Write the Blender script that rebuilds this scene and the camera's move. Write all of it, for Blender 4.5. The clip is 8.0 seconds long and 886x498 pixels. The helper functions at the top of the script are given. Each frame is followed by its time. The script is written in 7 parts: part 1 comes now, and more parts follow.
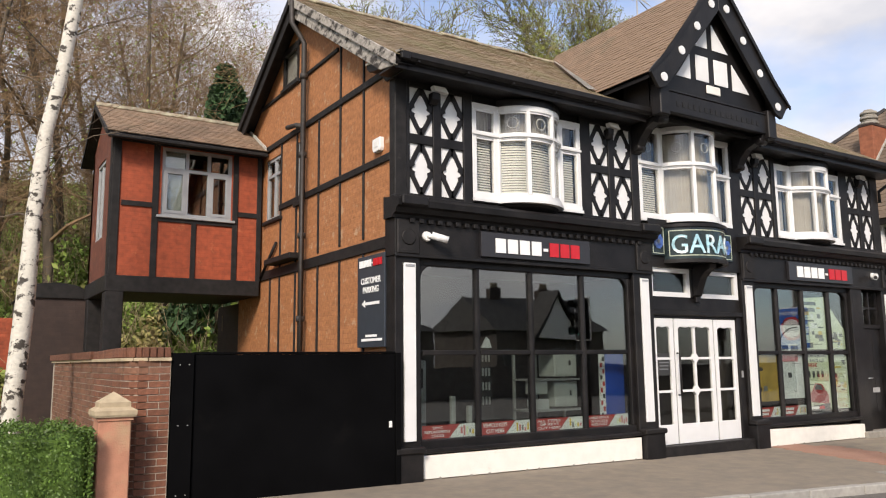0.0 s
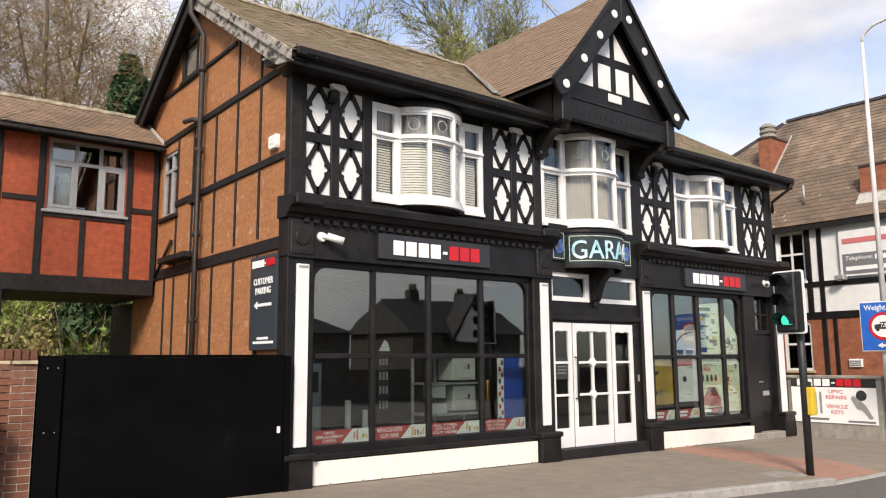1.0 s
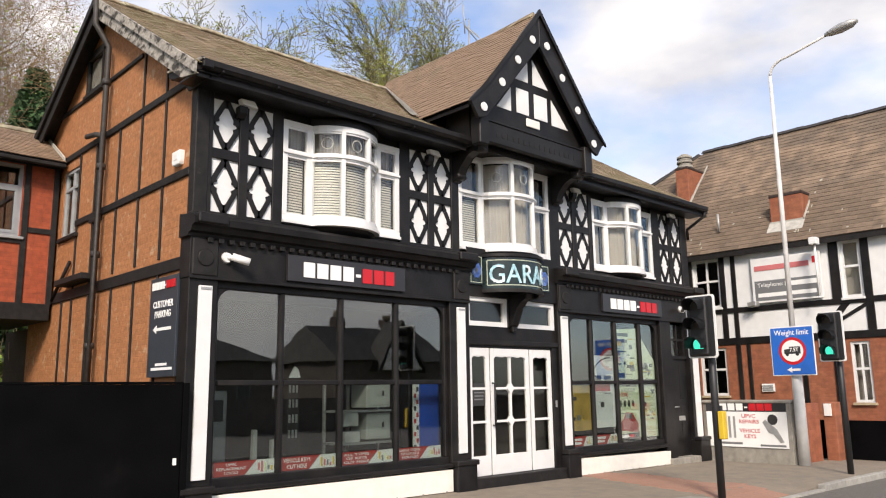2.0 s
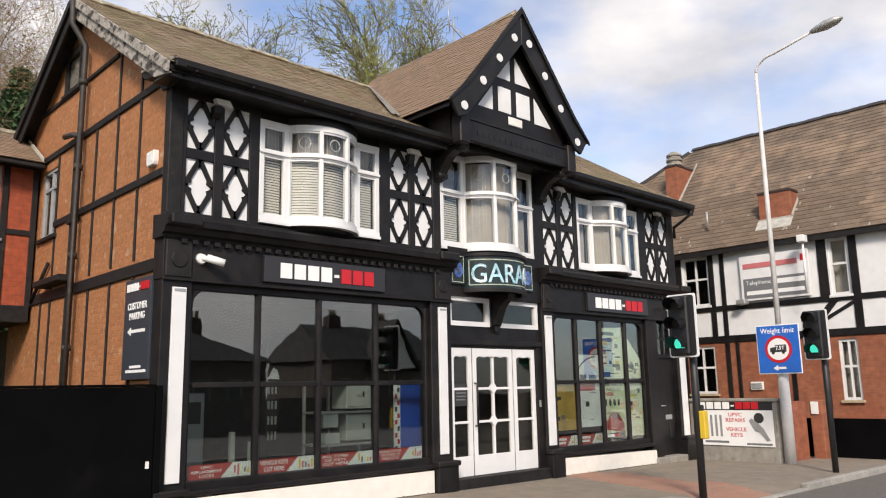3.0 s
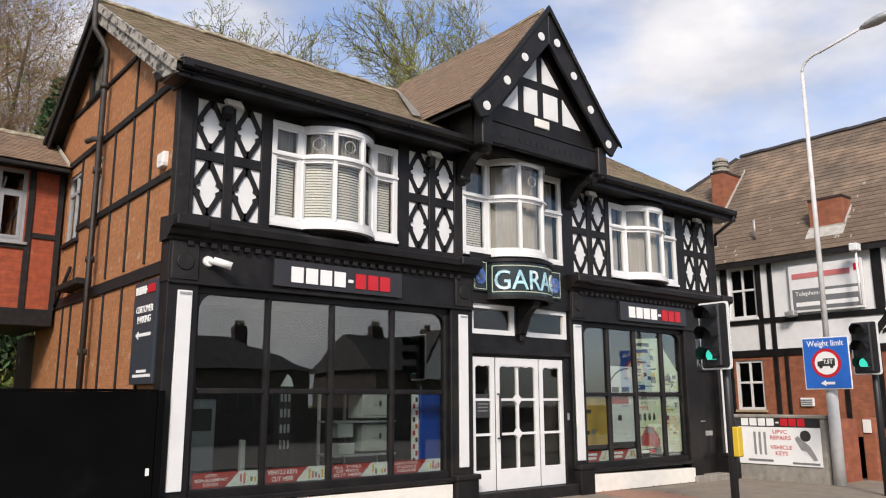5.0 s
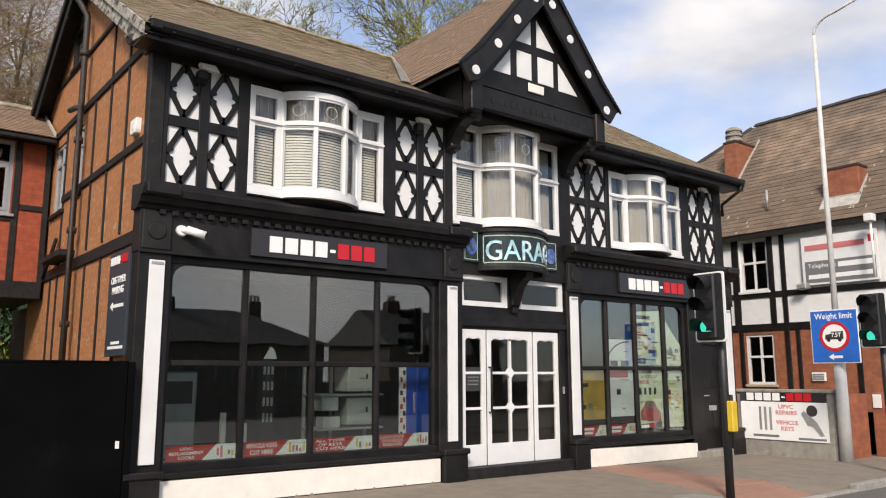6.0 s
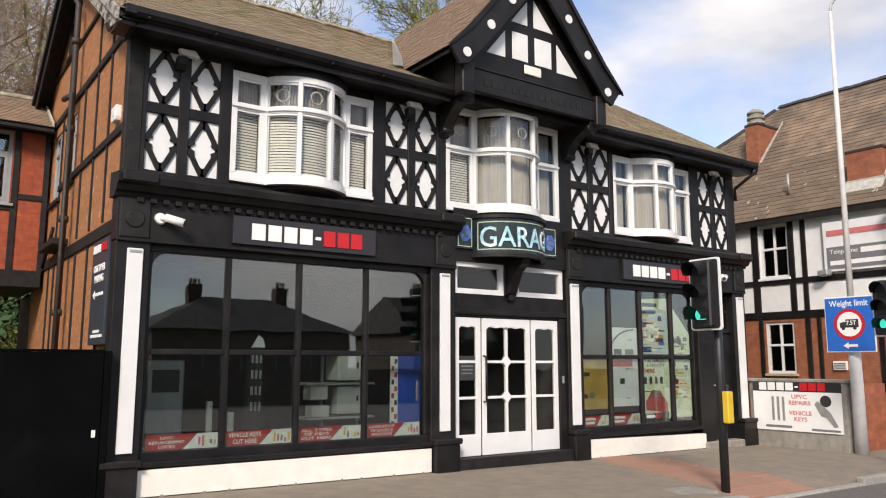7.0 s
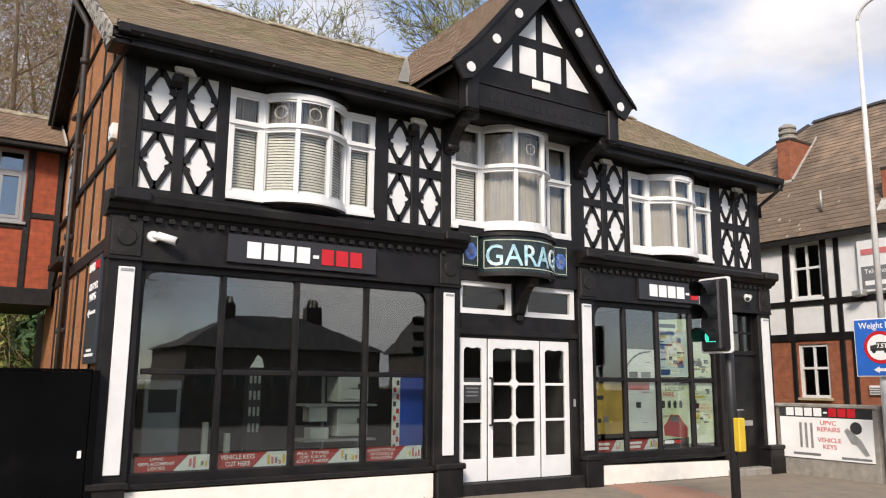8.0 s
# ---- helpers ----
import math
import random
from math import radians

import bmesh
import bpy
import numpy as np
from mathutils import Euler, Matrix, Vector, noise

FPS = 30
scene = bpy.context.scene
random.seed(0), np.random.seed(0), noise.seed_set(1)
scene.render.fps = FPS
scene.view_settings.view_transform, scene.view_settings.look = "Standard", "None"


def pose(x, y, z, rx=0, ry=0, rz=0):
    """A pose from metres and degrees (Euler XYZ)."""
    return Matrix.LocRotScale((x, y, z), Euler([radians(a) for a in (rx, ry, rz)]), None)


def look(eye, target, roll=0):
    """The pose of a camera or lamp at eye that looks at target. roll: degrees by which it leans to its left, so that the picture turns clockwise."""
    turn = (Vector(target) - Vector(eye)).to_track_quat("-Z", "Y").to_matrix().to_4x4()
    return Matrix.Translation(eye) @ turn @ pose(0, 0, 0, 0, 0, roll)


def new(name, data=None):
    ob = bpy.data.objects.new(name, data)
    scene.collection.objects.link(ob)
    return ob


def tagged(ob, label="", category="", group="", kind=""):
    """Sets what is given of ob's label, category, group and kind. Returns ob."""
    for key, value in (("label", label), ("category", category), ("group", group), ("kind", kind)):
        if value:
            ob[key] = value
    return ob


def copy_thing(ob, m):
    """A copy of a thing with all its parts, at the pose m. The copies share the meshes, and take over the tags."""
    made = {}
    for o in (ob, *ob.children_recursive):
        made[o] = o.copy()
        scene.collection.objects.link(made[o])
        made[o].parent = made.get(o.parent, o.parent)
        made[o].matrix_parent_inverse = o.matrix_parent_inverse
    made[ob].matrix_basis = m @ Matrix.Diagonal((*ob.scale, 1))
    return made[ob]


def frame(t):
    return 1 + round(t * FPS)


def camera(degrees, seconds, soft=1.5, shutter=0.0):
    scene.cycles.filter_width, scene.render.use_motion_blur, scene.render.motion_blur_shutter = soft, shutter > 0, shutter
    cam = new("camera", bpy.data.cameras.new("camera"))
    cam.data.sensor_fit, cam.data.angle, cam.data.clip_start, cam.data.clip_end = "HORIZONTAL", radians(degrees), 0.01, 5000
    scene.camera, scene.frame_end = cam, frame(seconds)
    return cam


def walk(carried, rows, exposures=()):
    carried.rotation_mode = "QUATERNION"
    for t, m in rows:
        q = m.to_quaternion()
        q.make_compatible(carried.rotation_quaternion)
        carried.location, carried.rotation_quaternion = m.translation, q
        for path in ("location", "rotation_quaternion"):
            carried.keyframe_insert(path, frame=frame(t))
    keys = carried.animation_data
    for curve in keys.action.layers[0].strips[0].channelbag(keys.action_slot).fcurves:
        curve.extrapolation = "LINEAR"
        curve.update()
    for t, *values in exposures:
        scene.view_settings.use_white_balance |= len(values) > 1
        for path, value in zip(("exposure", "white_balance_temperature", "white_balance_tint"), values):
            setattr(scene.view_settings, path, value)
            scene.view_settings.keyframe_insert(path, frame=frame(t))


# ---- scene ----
cam = camera(59.3, 8.0, 1.15)
PATH = [
    (0, (-0.251, 0.806, 1.535), (0.813, 2.475, 1.819), -0.6),
    (0.5, (-0.024, 0.742, 1.569), (1.07, 2.393, 1.84), -1.4),
    (1, (0.14, 0.708, 1.557), (1.363, 2.264, 1.844), -0.4),
    (1.5, (0.342, 0.733, 1.545), (1.658, 2.209, 1.845), -0.6),
    (1.7, (0.406, 0.783, 1.505), (1.748, 2.229, 1.835), -1.0),
    (2.8, (0.72, 0.643, 1.583), (2.073, 2.067, 1.957), -0.6),
    (3, (0.745, 0.635, 1.55), (2.102, 2.062, 1.902), -1.1),
    (3.5, (0.789, 0.632, 1.539), (2.126, 2.085, 1.859), -0.5),
    (4, (0.865, 0.639, 1.547), (2.183, 2.103, 1.89), -0.3),
    (4.5, (1.065, 0.67, 1.516), (2.355, 2.147, 1.908), -0.2),
    (5.8, (1.926, 0.52, 1.519), (3.136, 2.076, 1.859), -0.4),
    (6, (2.017, 0.572, 1.485), (3.234, 2.126, 1.807), -0.1),
    (6.5, (2.332, 0.517, 1.498), (3.529, 2.093, 1.785), -1.5),
    (7, (2.661, 0.367, 1.506), (3.811, 1.978, 1.797), 0.0),
    (7.5, (2.961, 0.33, 1.493), (4.083, 1.956, 1.802), 0.7),
    (8, (3.253, 0.281, 1.546), (4.313, 1.943, 1.884), 0.5),
]
walk(cam, [(t, look(eye, target, roll)) for t, eye, target, roll in PATH], exposures=[(0.0, 0.72, 6900, 14), (1.5, 0.83, 6950, 14), (3.0, 0.62, 6850, 14), (4.5, 0.57, 6650, 14), (6.5, 0.62, 6850, 14), (8.0, 0.70, 6800, 14)])

# ---------- world and sun ----------
world = bpy.data.worlds.new("sky_world")
scene.world = world
world.use_nodes = True
wn, wl = world.node_tree.nodes, world.node_tree.links
wn.clear()
SUN_EL, SUN_AZ = 35.0, 222.0          # elevation; compass bearing clockwise from +y
sky = wn.new("ShaderNodeTexSky")
sky.sky_type = "NISHITA"
sky.sun_disc = False
sky.sun_elevation, sky.sun_rotation = radians(SUN_EL), radians(SUN_AZ)
skyb = wn.new("ShaderNodeMixRGB")
skyb.blend_type, skyb.inputs[0].default_value = "MULTIPLY", 1.0
skyb.inputs[2].default_value = (1.12, 1.28, 1.5, 1)
wl.new(sky.outputs[0], skyb.inputs[1])
tc = wn.new("ShaderNodeTexCoord")
mp = wn.new("ShaderNodeMapping")
mp.inputs["Scale"].default_value = (1.0, 1.0, 2.1)
mp.inputs["Location"].default_value = (0.35, 0.1, 0.62)
wl.new(tc.outputs["Generated"], mp.inputs[0])
cn = wn.new("ShaderNodeTexNoise")
cn.inputs["Scale"].default_value, cn.inputs["Detail"].default_value, cn.inputs["Roughness"].default_value = 2.1, 6.0, 0.52
wl.new(mp.outputs[0], cn.inputs["Vector"])
cr = wn.new("ShaderNodeValToRGB")
cr.color_ramp.elements[0].position, cr.color_ramp.elements[1].position = 0.37, 0.57
wl.new(cn.outputs[0], cr.inputs[0])
cn2 = wn.new("ShaderNodeTexNoise")
cn2.inputs["Scale"].default_value, cn2.inputs["Detail"].default_value = 4.5, 5.0
wl.new(mp.outputs[0], cn2.inputs["Vector"])
cc = wn.new("ShaderNodeValToRGB")
cc.color_ramp.elements[0].position, cc.color_ramp.elements[1].position = 0.34, 0.64
cc.color_ramp.elements[0].color, cc.color_ramp.elements[1].color = (3.9, 4.2, 4.8, 1), (6.7, 6.75, 6.85, 1)
wl.new(cn2.outputs[0], cc.inputs[0])
mx = wn.new("ShaderNodeMixRGB")
wl.new(cr.outputs[0], mx.inputs[0])
wl.new(skyb.outputs[0], mx.inputs[1])
wl.new(cc.outputs[0], mx.inputs[2])
bgn = wn.new("ShaderNodeBackground")
bgn.inputs[1].default_value = 0.1
wl.new(mx.outputs[0], bgn.inputs[0])
won = wn.new("ShaderNodeOutputWorld")
wl.new(bgn.outputs[0], won.inputs[0])

sun = new("sun", bpy.data.lights.new("sun", "SUN"))
sun.data.energy, sun.data.angle, sun.data.color = 2.7, radians(13.0), (1.0, 0.93, 0.84)
_d = Vector((math.sin(radians(SUN_AZ)) * math.cos(radians(SUN_EL)), math.cos(radians(SUN_AZ)) * math.cos(radians(SUN_EL)), math.sin(radians(SUN_EL))))
sun.matrix_world = look(_d * 60, (0, 0, 0))


# ---------- materials ----------
def c4(c):
    return (c[0], c[1], c[2], 1)


def mat(name, col, rough=0.6, metal=0.0, var=0.18, scale=7.0, bump=0.15, bscale=70.0, col2=None, lo=0.42, hi=0.62, spec=0.5, stretch=(1, 1, 1), rnd=0.0, island=0.0):
    """Noise at two scales over a base colour, fine relief; col2 shows as patches of wear."""
    m = bpy.data.materials.new(name)
    m.use_nodes = True
    n, l = m.node_tree.nodes, m.node_tree.links
    p = n["Principled BSDF"]
    p.inputs["Roughness"].default_value, p.inputs["Metallic"].default_value = rough, metal
    p.inputs["Specular IOR Level"].default_value = spec
    t = n.new("ShaderNodeTexCoord")
    k = n.new("ShaderNodeMapping")
    k.inputs["Scale"].default_value = stretch
    l.new(t.outputs["Object"], k.inputs[0])
    a = n.new("ShaderNodeTexNoise")
    a.inputs["Scale"].default_value, a.inputs["Detail"].default_value = scale, 6.0
    l.new(k.outputs[0], a.inputs["Vector"])
    r = n.new("ShaderNodeValToRGB")
    r.color_ramp.elements[0].position, r.color_ramp.elements[1].position = 0.3, 0.7
    r.color_ramp.elements[0].color = c4([v * (1 - var) for v in col])
    r.color_ramp.elements[1].color = c4([min(1, v * (1 + var)) for v in col])
    l.new(a.outputs[0], r.inputs[0])
    out = r.outputs[0]
    if col2:
        b = n.new("ShaderNodeTexNoise")
        b.inputs["Scale"].default_value, b.inputs["Detail"].default_value, b.inputs["Roughness"].default_value = scale * 0.35, 9.0, 0.65
        l.new(k.outputs[0], b.inputs["Vector"])
        q = n.new("ShaderNodeValToRGB")
        q.color_ramp.elements[0].position, q.color_ramp.elements[1].position = lo, hi
        l.new(b.outputs[0], q.inputs[0])
        x = n.new("ShaderNodeMixRGB")
        l.new(q.outputs[0], x.inputs[0])
        l.new(out, x.inputs[1])
        x.inputs[2].default_value = c4(col2)
        out = x.outputs[0]
    if rnd or island:
        s = n.new("ShaderNodeObjectInfo") if rnd else n.new("ShaderNodeNewGeometry")
        h = n.new("ShaderNodeHueSaturation")
        mr = n.new("ShaderNodeMapRange")
        mr.inputs["To Min"].default_value, mr.inputs["To Max"].default_value = 1 - (rnd or island), 1 + (rnd or island)
        l.new(s.outputs["Random"] if rnd else s.outputs["Random Per Island"], mr.inputs[0])
        l.new(mr.outputs[0], h.inputs["Value"])
        l.new(out, h.inputs["Color"])
        out = h.outputs[0]
    l.new(out, p.inputs["Base Color"])
    if bump:
        d = n.new("ShaderNodeTexNoise")
        d.inputs["Scale"].default_value, d.inputs["Detail"].default_value = bscale, 3.0
        l.new(k.outputs[0], d.inputs["Vector"])
        u = n.new("ShaderNodeBump")
        u.inputs["Strength"].default_value, u.inputs["Distance"].default_value = bump, 0.02
        l.new(d.outputs[0], u.inputs["Height"])
        l.new(u.outputs[0], p.inputs["Normal"])
    return m


def painted_brick(name, col, mortar, axes, chip, lo, hi, depth=0.35, fine=5.0):
    """Brickwork under old paint: courses in relief, chips of bare brick. axes: the two world axes of the wall."""
    m = mat(name, col, rough=0.75, var=0.24, scale=fine, bump=0, col2=chip, lo=lo, hi=hi)
    n, l = m.node_tree.nodes, m.node_tree.links
    p = n["Principled BSDF"]
    t = n.new("ShaderNodeTexCoord")
    s = n.new("ShaderNodeSeparateXYZ")
    c = n.new("ShaderNodeCombineXYZ")
    l.new(t.outputs["Object"], s.inputs[0])
    l.new(s.outputs["XYZ".index(axes[0])], c.inputs[0])
    l.new(s.outputs["XYZ".index(axes[1])], c.inputs[1])
    b = n.new("ShaderNodeTexBrick")
    b.inputs["Scale"].default_value = 1.0
    b.inputs["Brick Width"].default_value, b.inputs["Row Height"].default_value = 0.225, 0.075
    b.inputs["Mortar Size"].default_value, b.inputs["Mortar Smooth"].default_value = 0.006, 0.35
    b.inputs["Color1"].default_value, b.inputs["Color2"].default_value = (1, 1, 1, 1), (0.72, 0.70, 0.68, 1)
    b.inputs["Mortar"].default_value = c4(mortar)
    l.new(c.outputs[0], b.inputs["Vector"])
    old = p.inputs["Base Color"].links[0].from_socket
    x = n.new("ShaderNodeMixRGB")
    x.blend_type = "MULTIPLY"
    x.inputs[0].default_value = 0.6
    l.new(old, x.inputs[1])
    l.new(b.outputs["Color"], x.inputs[2])
    l.new(x.outputs[0], p.inputs["Base Color"])
    g = n.new("ShaderNodeTexNoise")
    g.inputs["Scale"].default_value, g.inputs["Detail"].default_value = 45.0, 4.0
    l.new(t.outputs["Object"], g.inputs["Vector"])
    ad = n.new("ShaderNodeMath")
    ad.operation = "MULTIPLY_ADD"
    l.new(g.outputs[0], ad.inputs[0])
    ad.inputs[1].default_value = 0.5
    l.new(b.outputs["Fac"], ad.inputs[2])
    u = n.new("ShaderNodeBump")
    u.invert = True
    u.inputs["Strength"].default_value, u.inputs["Distance"].default_value = depth, 0.015
    l.new(ad.outputs[0], u.inputs["Height"])
    l.new(u.outputs[0], p.inputs["Normal"])
    return m


def glass(name, f0, tint=(0.9, 0.93, 0.92), wave=0.0):
    """A pane: clear, with a mirror gloss by Fresnel."""
    m = bpy.data.materials.new(name)
    m.use_nodes = True
    n, l = m.node_tree.nodes, m.node_tree.links
    n.clear()
    o = n.new("ShaderNodeOutputMaterial")
    x = n.new("ShaderNodeMixShader")
    t = n.new("ShaderNodeBsdfTransparent")
    t.inputs[0].default_value = c4(tint)
    g = n.new("ShaderNodeBsdfGlossy")
    g.inputs["Roughness"].default_value = 0.01
    f = n.new("ShaderNodeLayerWeight")
    f.inputs[0].default_value = 0.5
    w5 = n.new("ShaderNodeMath")
    w5.operation = "POWER"
    l.new(f.outputs["Facing"], w5.inputs[0])
    w5.inputs[1].default_value = 4.0
    fm = n.new("ShaderNodeMath")
    fm.operation = "MULTIPLY_ADD"
    l.new(w5.outputs[0], fm.inputs[0])
    fm.inputs[1].default_value, fm.inputs[2].default_value = 1 - f0, f0
    if wave:
        tx = n.new("ShaderNodeTexCoord")
        q = n.new("ShaderNodeTexNoise")
        q.inputs["Scale"].default_value = 1.6
        l.new(tx.outputs["Object"], q.inputs["Vector"])
        u = n.new("ShaderNodeBump")
        u.inputs["Strength"].default_value, u.inputs["Distance"].default_value = wave, 0.05
        l.new(q.outputs[0], u.inputs["Height"])
        l.new(u.outputs[0], g.inputs["Normal"])
    l.new(fm.outputs[0], x.inputs[0])
    l.new(t.outputs[0], x.inputs[1])
    l.new(g.outputs[0], x.inputs[2])
    l.new(x.outputs[0], o.inputs[0])
    return m


def glow(name, col, strength):
    m = bpy.data.materials.new(name)
    m.use_nodes = True
    p = m.node_tree.nodes["Principled BSDF"]
    p.inputs["Base Color"].default_value = c4(col)
    p.inputs["Emission Color"].default_value = c4(col)
    p.inputs["Emission Strength"].default_value = strength
    p.inputs["Roughness"].default_value = 0.3
    return m


BLACK = mat("black_gloss_paint", (0.010, 0.009, 0.0092), 0.45, var=0.45, scale=4, bump=0.16, bscale=40, spec=0.26, col2=(0.022, 0.019, 0.017), lo=0.5, hi=0.72)
BLACKW = mat("weathered_black_paint", (0.013, 0.0115, 0.011), 0.6, var=0.5, scale=9, bump=0.3, bscale=55, col2=(0.10, 0.085, 0.07), lo=0.66, hi=0.82, spec=0.3)
WHITE = mat("white_gloss_paint", (0.70, 0.70, 0.69), 0.4, var=0.05, scale=3, bump=0.05, bscale=30)
WHITER = mat("white_painted_render", (0.71, 0.71, 0.70), 0.8, var=0.05, scale=4, bump=0.12, bscale=90, col2=(0.6, 0.58, 0.54), lo=0.6, hi=0.85)
CREAM = mat("cream_plinth_paint", (0.76, 0.73, 0.66), 0.6, var=0.06, scale=5, bump=0.12, bscale=40, col2=(0.5, 0.44, 0.36), lo=0.64, hi=0.85)
GREYF = mat("grey_window_frame_paint", (0.30, 0.31, 0.32), 0.5, var=0.1)
BRICKP = painted_brick("ochre_painted_brick", (0.372, 0.156, 0.061), (0.80, 0.74, 0.70), "YZ", (0.46, 0.29, 0.17), 0.585, 0.66, 0.42, 17.0)
BRICKA = painted_brick("red_painted_brick", (0.33, 0.068, 0.026), (0.75, 0.65, 0.6), "XZ", (0.5, 0.18, 0.08), 0.62, 0.75, 0.45, 9.0)
# Darker copy of the red brick: the annexe side's shade is in the colour.
BRICKAS = painted_brick("shaded_weathered_red_brick", (0.125, 0.038, 0.022), (0.75, 0.65, 0.6), "YZ", (0.45, 0.15, 0.06), 0.60, 0.75)
BRICKR = painted_brick("orange_red_brickwork", (0.29, 0.102, 0.052), (0.85, 0.8, 0.75), "YZ", (0.27, 0.08, 0.04), 0.5, 0.7)
BRICKRX = painted_brick("orange_red_brick_return", (0.31, 0.10, 0.05), (0.85, 0.8, 0.75), "XZ", (0.27, 0.08, 0.04), 0.5, 0.7)
# Brick colour lowered to carry the tree shade over the outhouse.
BRICKO = painted_brick("shade_toned_red_brickwork", (0.034, 0.019, 0.0145), (0.8, 0.8, 0.8), "XZ", (0.05, 0.03, 0.024), 0.5, 0.7)
BRICK = mat("wall_brick", (0.15, 0.058, 0.031), 0.85, var=0.35, scale=16, bump=0.5, bscale=90, col2=(0.13, 0.055, 0.035), lo=0.5, hi=0.7, rnd=0.22)
MORTAR = mat("lime_mortar", (0.36, 0.31, 0.25), 0.9, var=0.2, scale=25, bump=0.4)
TILE = mat("mossy_clay_tile", (0.225, 0.168, 0.110), 0.9, var=0.3, scale=3, bump=0.3, bscale=60, col2=(0.188, 0.160, 0.086), lo=0.44, hi=0.64, island=0.03, rnd=0.03)
TILEG = mat("brown_clay_tile", (0.225, 0.152, 0.10), 0.9, var=0.25, scale=5, bump=0.4, bscale=60, col2=(0.17, 0.128, 0.082), lo=0.5, hi=0.7, island=0.06, rnd=0.05)
SLATE = mat("brown_grey_stone_slate", (0.18, 0.128, 0.088), 0.88, var=0.42, scale=2.2, bump=0.5, bscale=50, col2=(0.085, 0.066, 0.05), lo=0.44, hi=0.68, island=0.16, rnd=0.16)
RIDGE = mat("ridge_tile_clay", (0.175, 0.125, 0.08), 0.9, var=0.3, scale=9, bump=0.4, col2=(0.34, 0.31, 0.21), lo=0.46, hi=0.62, rnd=0.2)
LEAD = mat("pale_lead_flashing", (0.42, 0.405, 0.36), 0.6, var=0.2, scale=9, bump=0.3)
PEEL = mat("peeling_bargeboard_paint", (0.33, 0.305, 0.27), 0.85, var=0.35, scale=22, bump=0.4, bscale=70, col2=(0.04, 0.034, 0.03), lo=0.49, hi=0.57, stretch=(1, 0.6, 0.9))
PIPE = mat("dark_iron_pipe_paint", (0.030, 0.025, 0.022), 0.6, var=0.3, scale=12, bump=0.2, col2=(0.07, 0.055, 0.045), lo=0.6, hi=0.8)
SHOPGLASS = glass("shop_window_glass", 0.145, (0.86, 0.9, 0.88), 0.02)
PANE = glass("window_pane_glass", 0.045, (0.92, 0.92, 0.90), 0.04)
ROOM = mat("dim_plaster", (0.20, 0.19, 0.175), 0.9, var=0.1)
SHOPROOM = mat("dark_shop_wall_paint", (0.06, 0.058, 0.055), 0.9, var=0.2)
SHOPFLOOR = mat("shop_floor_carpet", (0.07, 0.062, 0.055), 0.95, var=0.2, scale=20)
CURTAIN = mat("grey_net_curtain", (0.46, 0.435, 0.40), 0.9, var=0.12, scale=6)
BLIND = mat("cream_blind_slat", (0.74, 0.72, 0.65), 0.5, var=0.05)
SIGNB = mat("charcoal_sign_panel", (0.022, 0.021, 0.024), 0.35, var=0.1, bump=0.02)
SIGNS = mat("slate_blue_sign_panel", (0.03, 0.038, 0.05), 0.4, var=0.1, bump=0.02)
RED = mat("red_sign_vinyl", (0.5, 0.012, 0.02), 0.4, var=0.06, bump=0.02)
REDP = mat("red_sticker_vinyl", (0.42, 0.03, 0.025), 0.5, var=0.06, bump=0.02)
PRINTW = mat("white_print_vinyl", (0.8, 0.8, 0.78), 0.5, var=0.03, bump=0.0)
PRINTD = mat("dark_print", (0.03, 0.03, 0.03), 0.6, var=0.1, bump=0.0)
PRINTG = mat("pale_green_poster", (0.64, 0.70, 0.44), 0.7, var=0.12, scale=4, bump=0.0, col2=(0.76, 0.78, 0.66), lo=0.4, hi=0.65)
PRINTP = mat("pale_grey_poster", (0.70, 0.70, 0.68), 0.7, var=0.08, scale=3, bump=0.0)
PRINTY = mat("golden_poster", (0.42, 0.27, 0.05), 0.6, var=0.3, scale=3, bump=0.0)
PINKR = mat("dull_red_print", (0.55, 0.16, 0.16), 0.6, var=0.05, bump=0.0)
GREYP = mat("grey_print", (0.16, 0.165, 0.17), 0.6, var=0.05, bump=0.0)
BLUES = mat("blue_road_sign_face", (0.018, 0.125, 0.50), 0.35, var=0.06, bump=0.02)
BLUEP = mat("blue_display_panel", (0.01, 0.06, 0.36), 0.6, var=0.1, bump=0.02)
TEAL = mat("teal_enamel_letter", (0.34, 0.58, 0.66), 0.35, var=0.3, scale=14, bump=0.08, col2=(0.7, 0.76, 0.76), lo=0.5, hi=0.62)
ENAMEL = mat("dark_green_enamel", (0.012, 0.022, 0.022), 0.25, var=0.4, scale=10, bump=0.05)
GILT = mat("pale_gilt_line", (0.42, 0.46, 0.36), 0.5, var=0.3, scale=30, bump=0.1)
STAR = mat("blue_emblem_enamel", (0.05, 0.11, 0.34), 0.3, var=0.5, scale=25, bump=0.1, col2=(0.3, 0.36, 0.5), lo=0.55, hi=0.62)
STEEL = mat("galvanised_steel", (0.42, 0.42, 0.41), 0.5, 0.6, var=0.12, scale=9, bump=0.1)
GREYPOST = mat("pale_grey_column_paint", (0.56, 0.55, 0.53), 0.6, var=0.1, scale=6, bump=0.1)
PLASTIC = mat("black_plastic", (0.015, 0.015, 0.016), 0.5, var=0.2, bump=0.04)
DARKLENS = mat("dark_signal_lens", (0.02, 0.017, 0.015), 0.3, var=0.2, bump=0.05)
YELLOW = mat("yellow_box_plastic", (0.62, 0.42, 0.03), 0.5, var=0.06, bump=0.03)
GREYBOX = mat("dull_grey_enamel", (0.36, 0.37, 0.35), 0.5, var=0.08, bump=0.03)
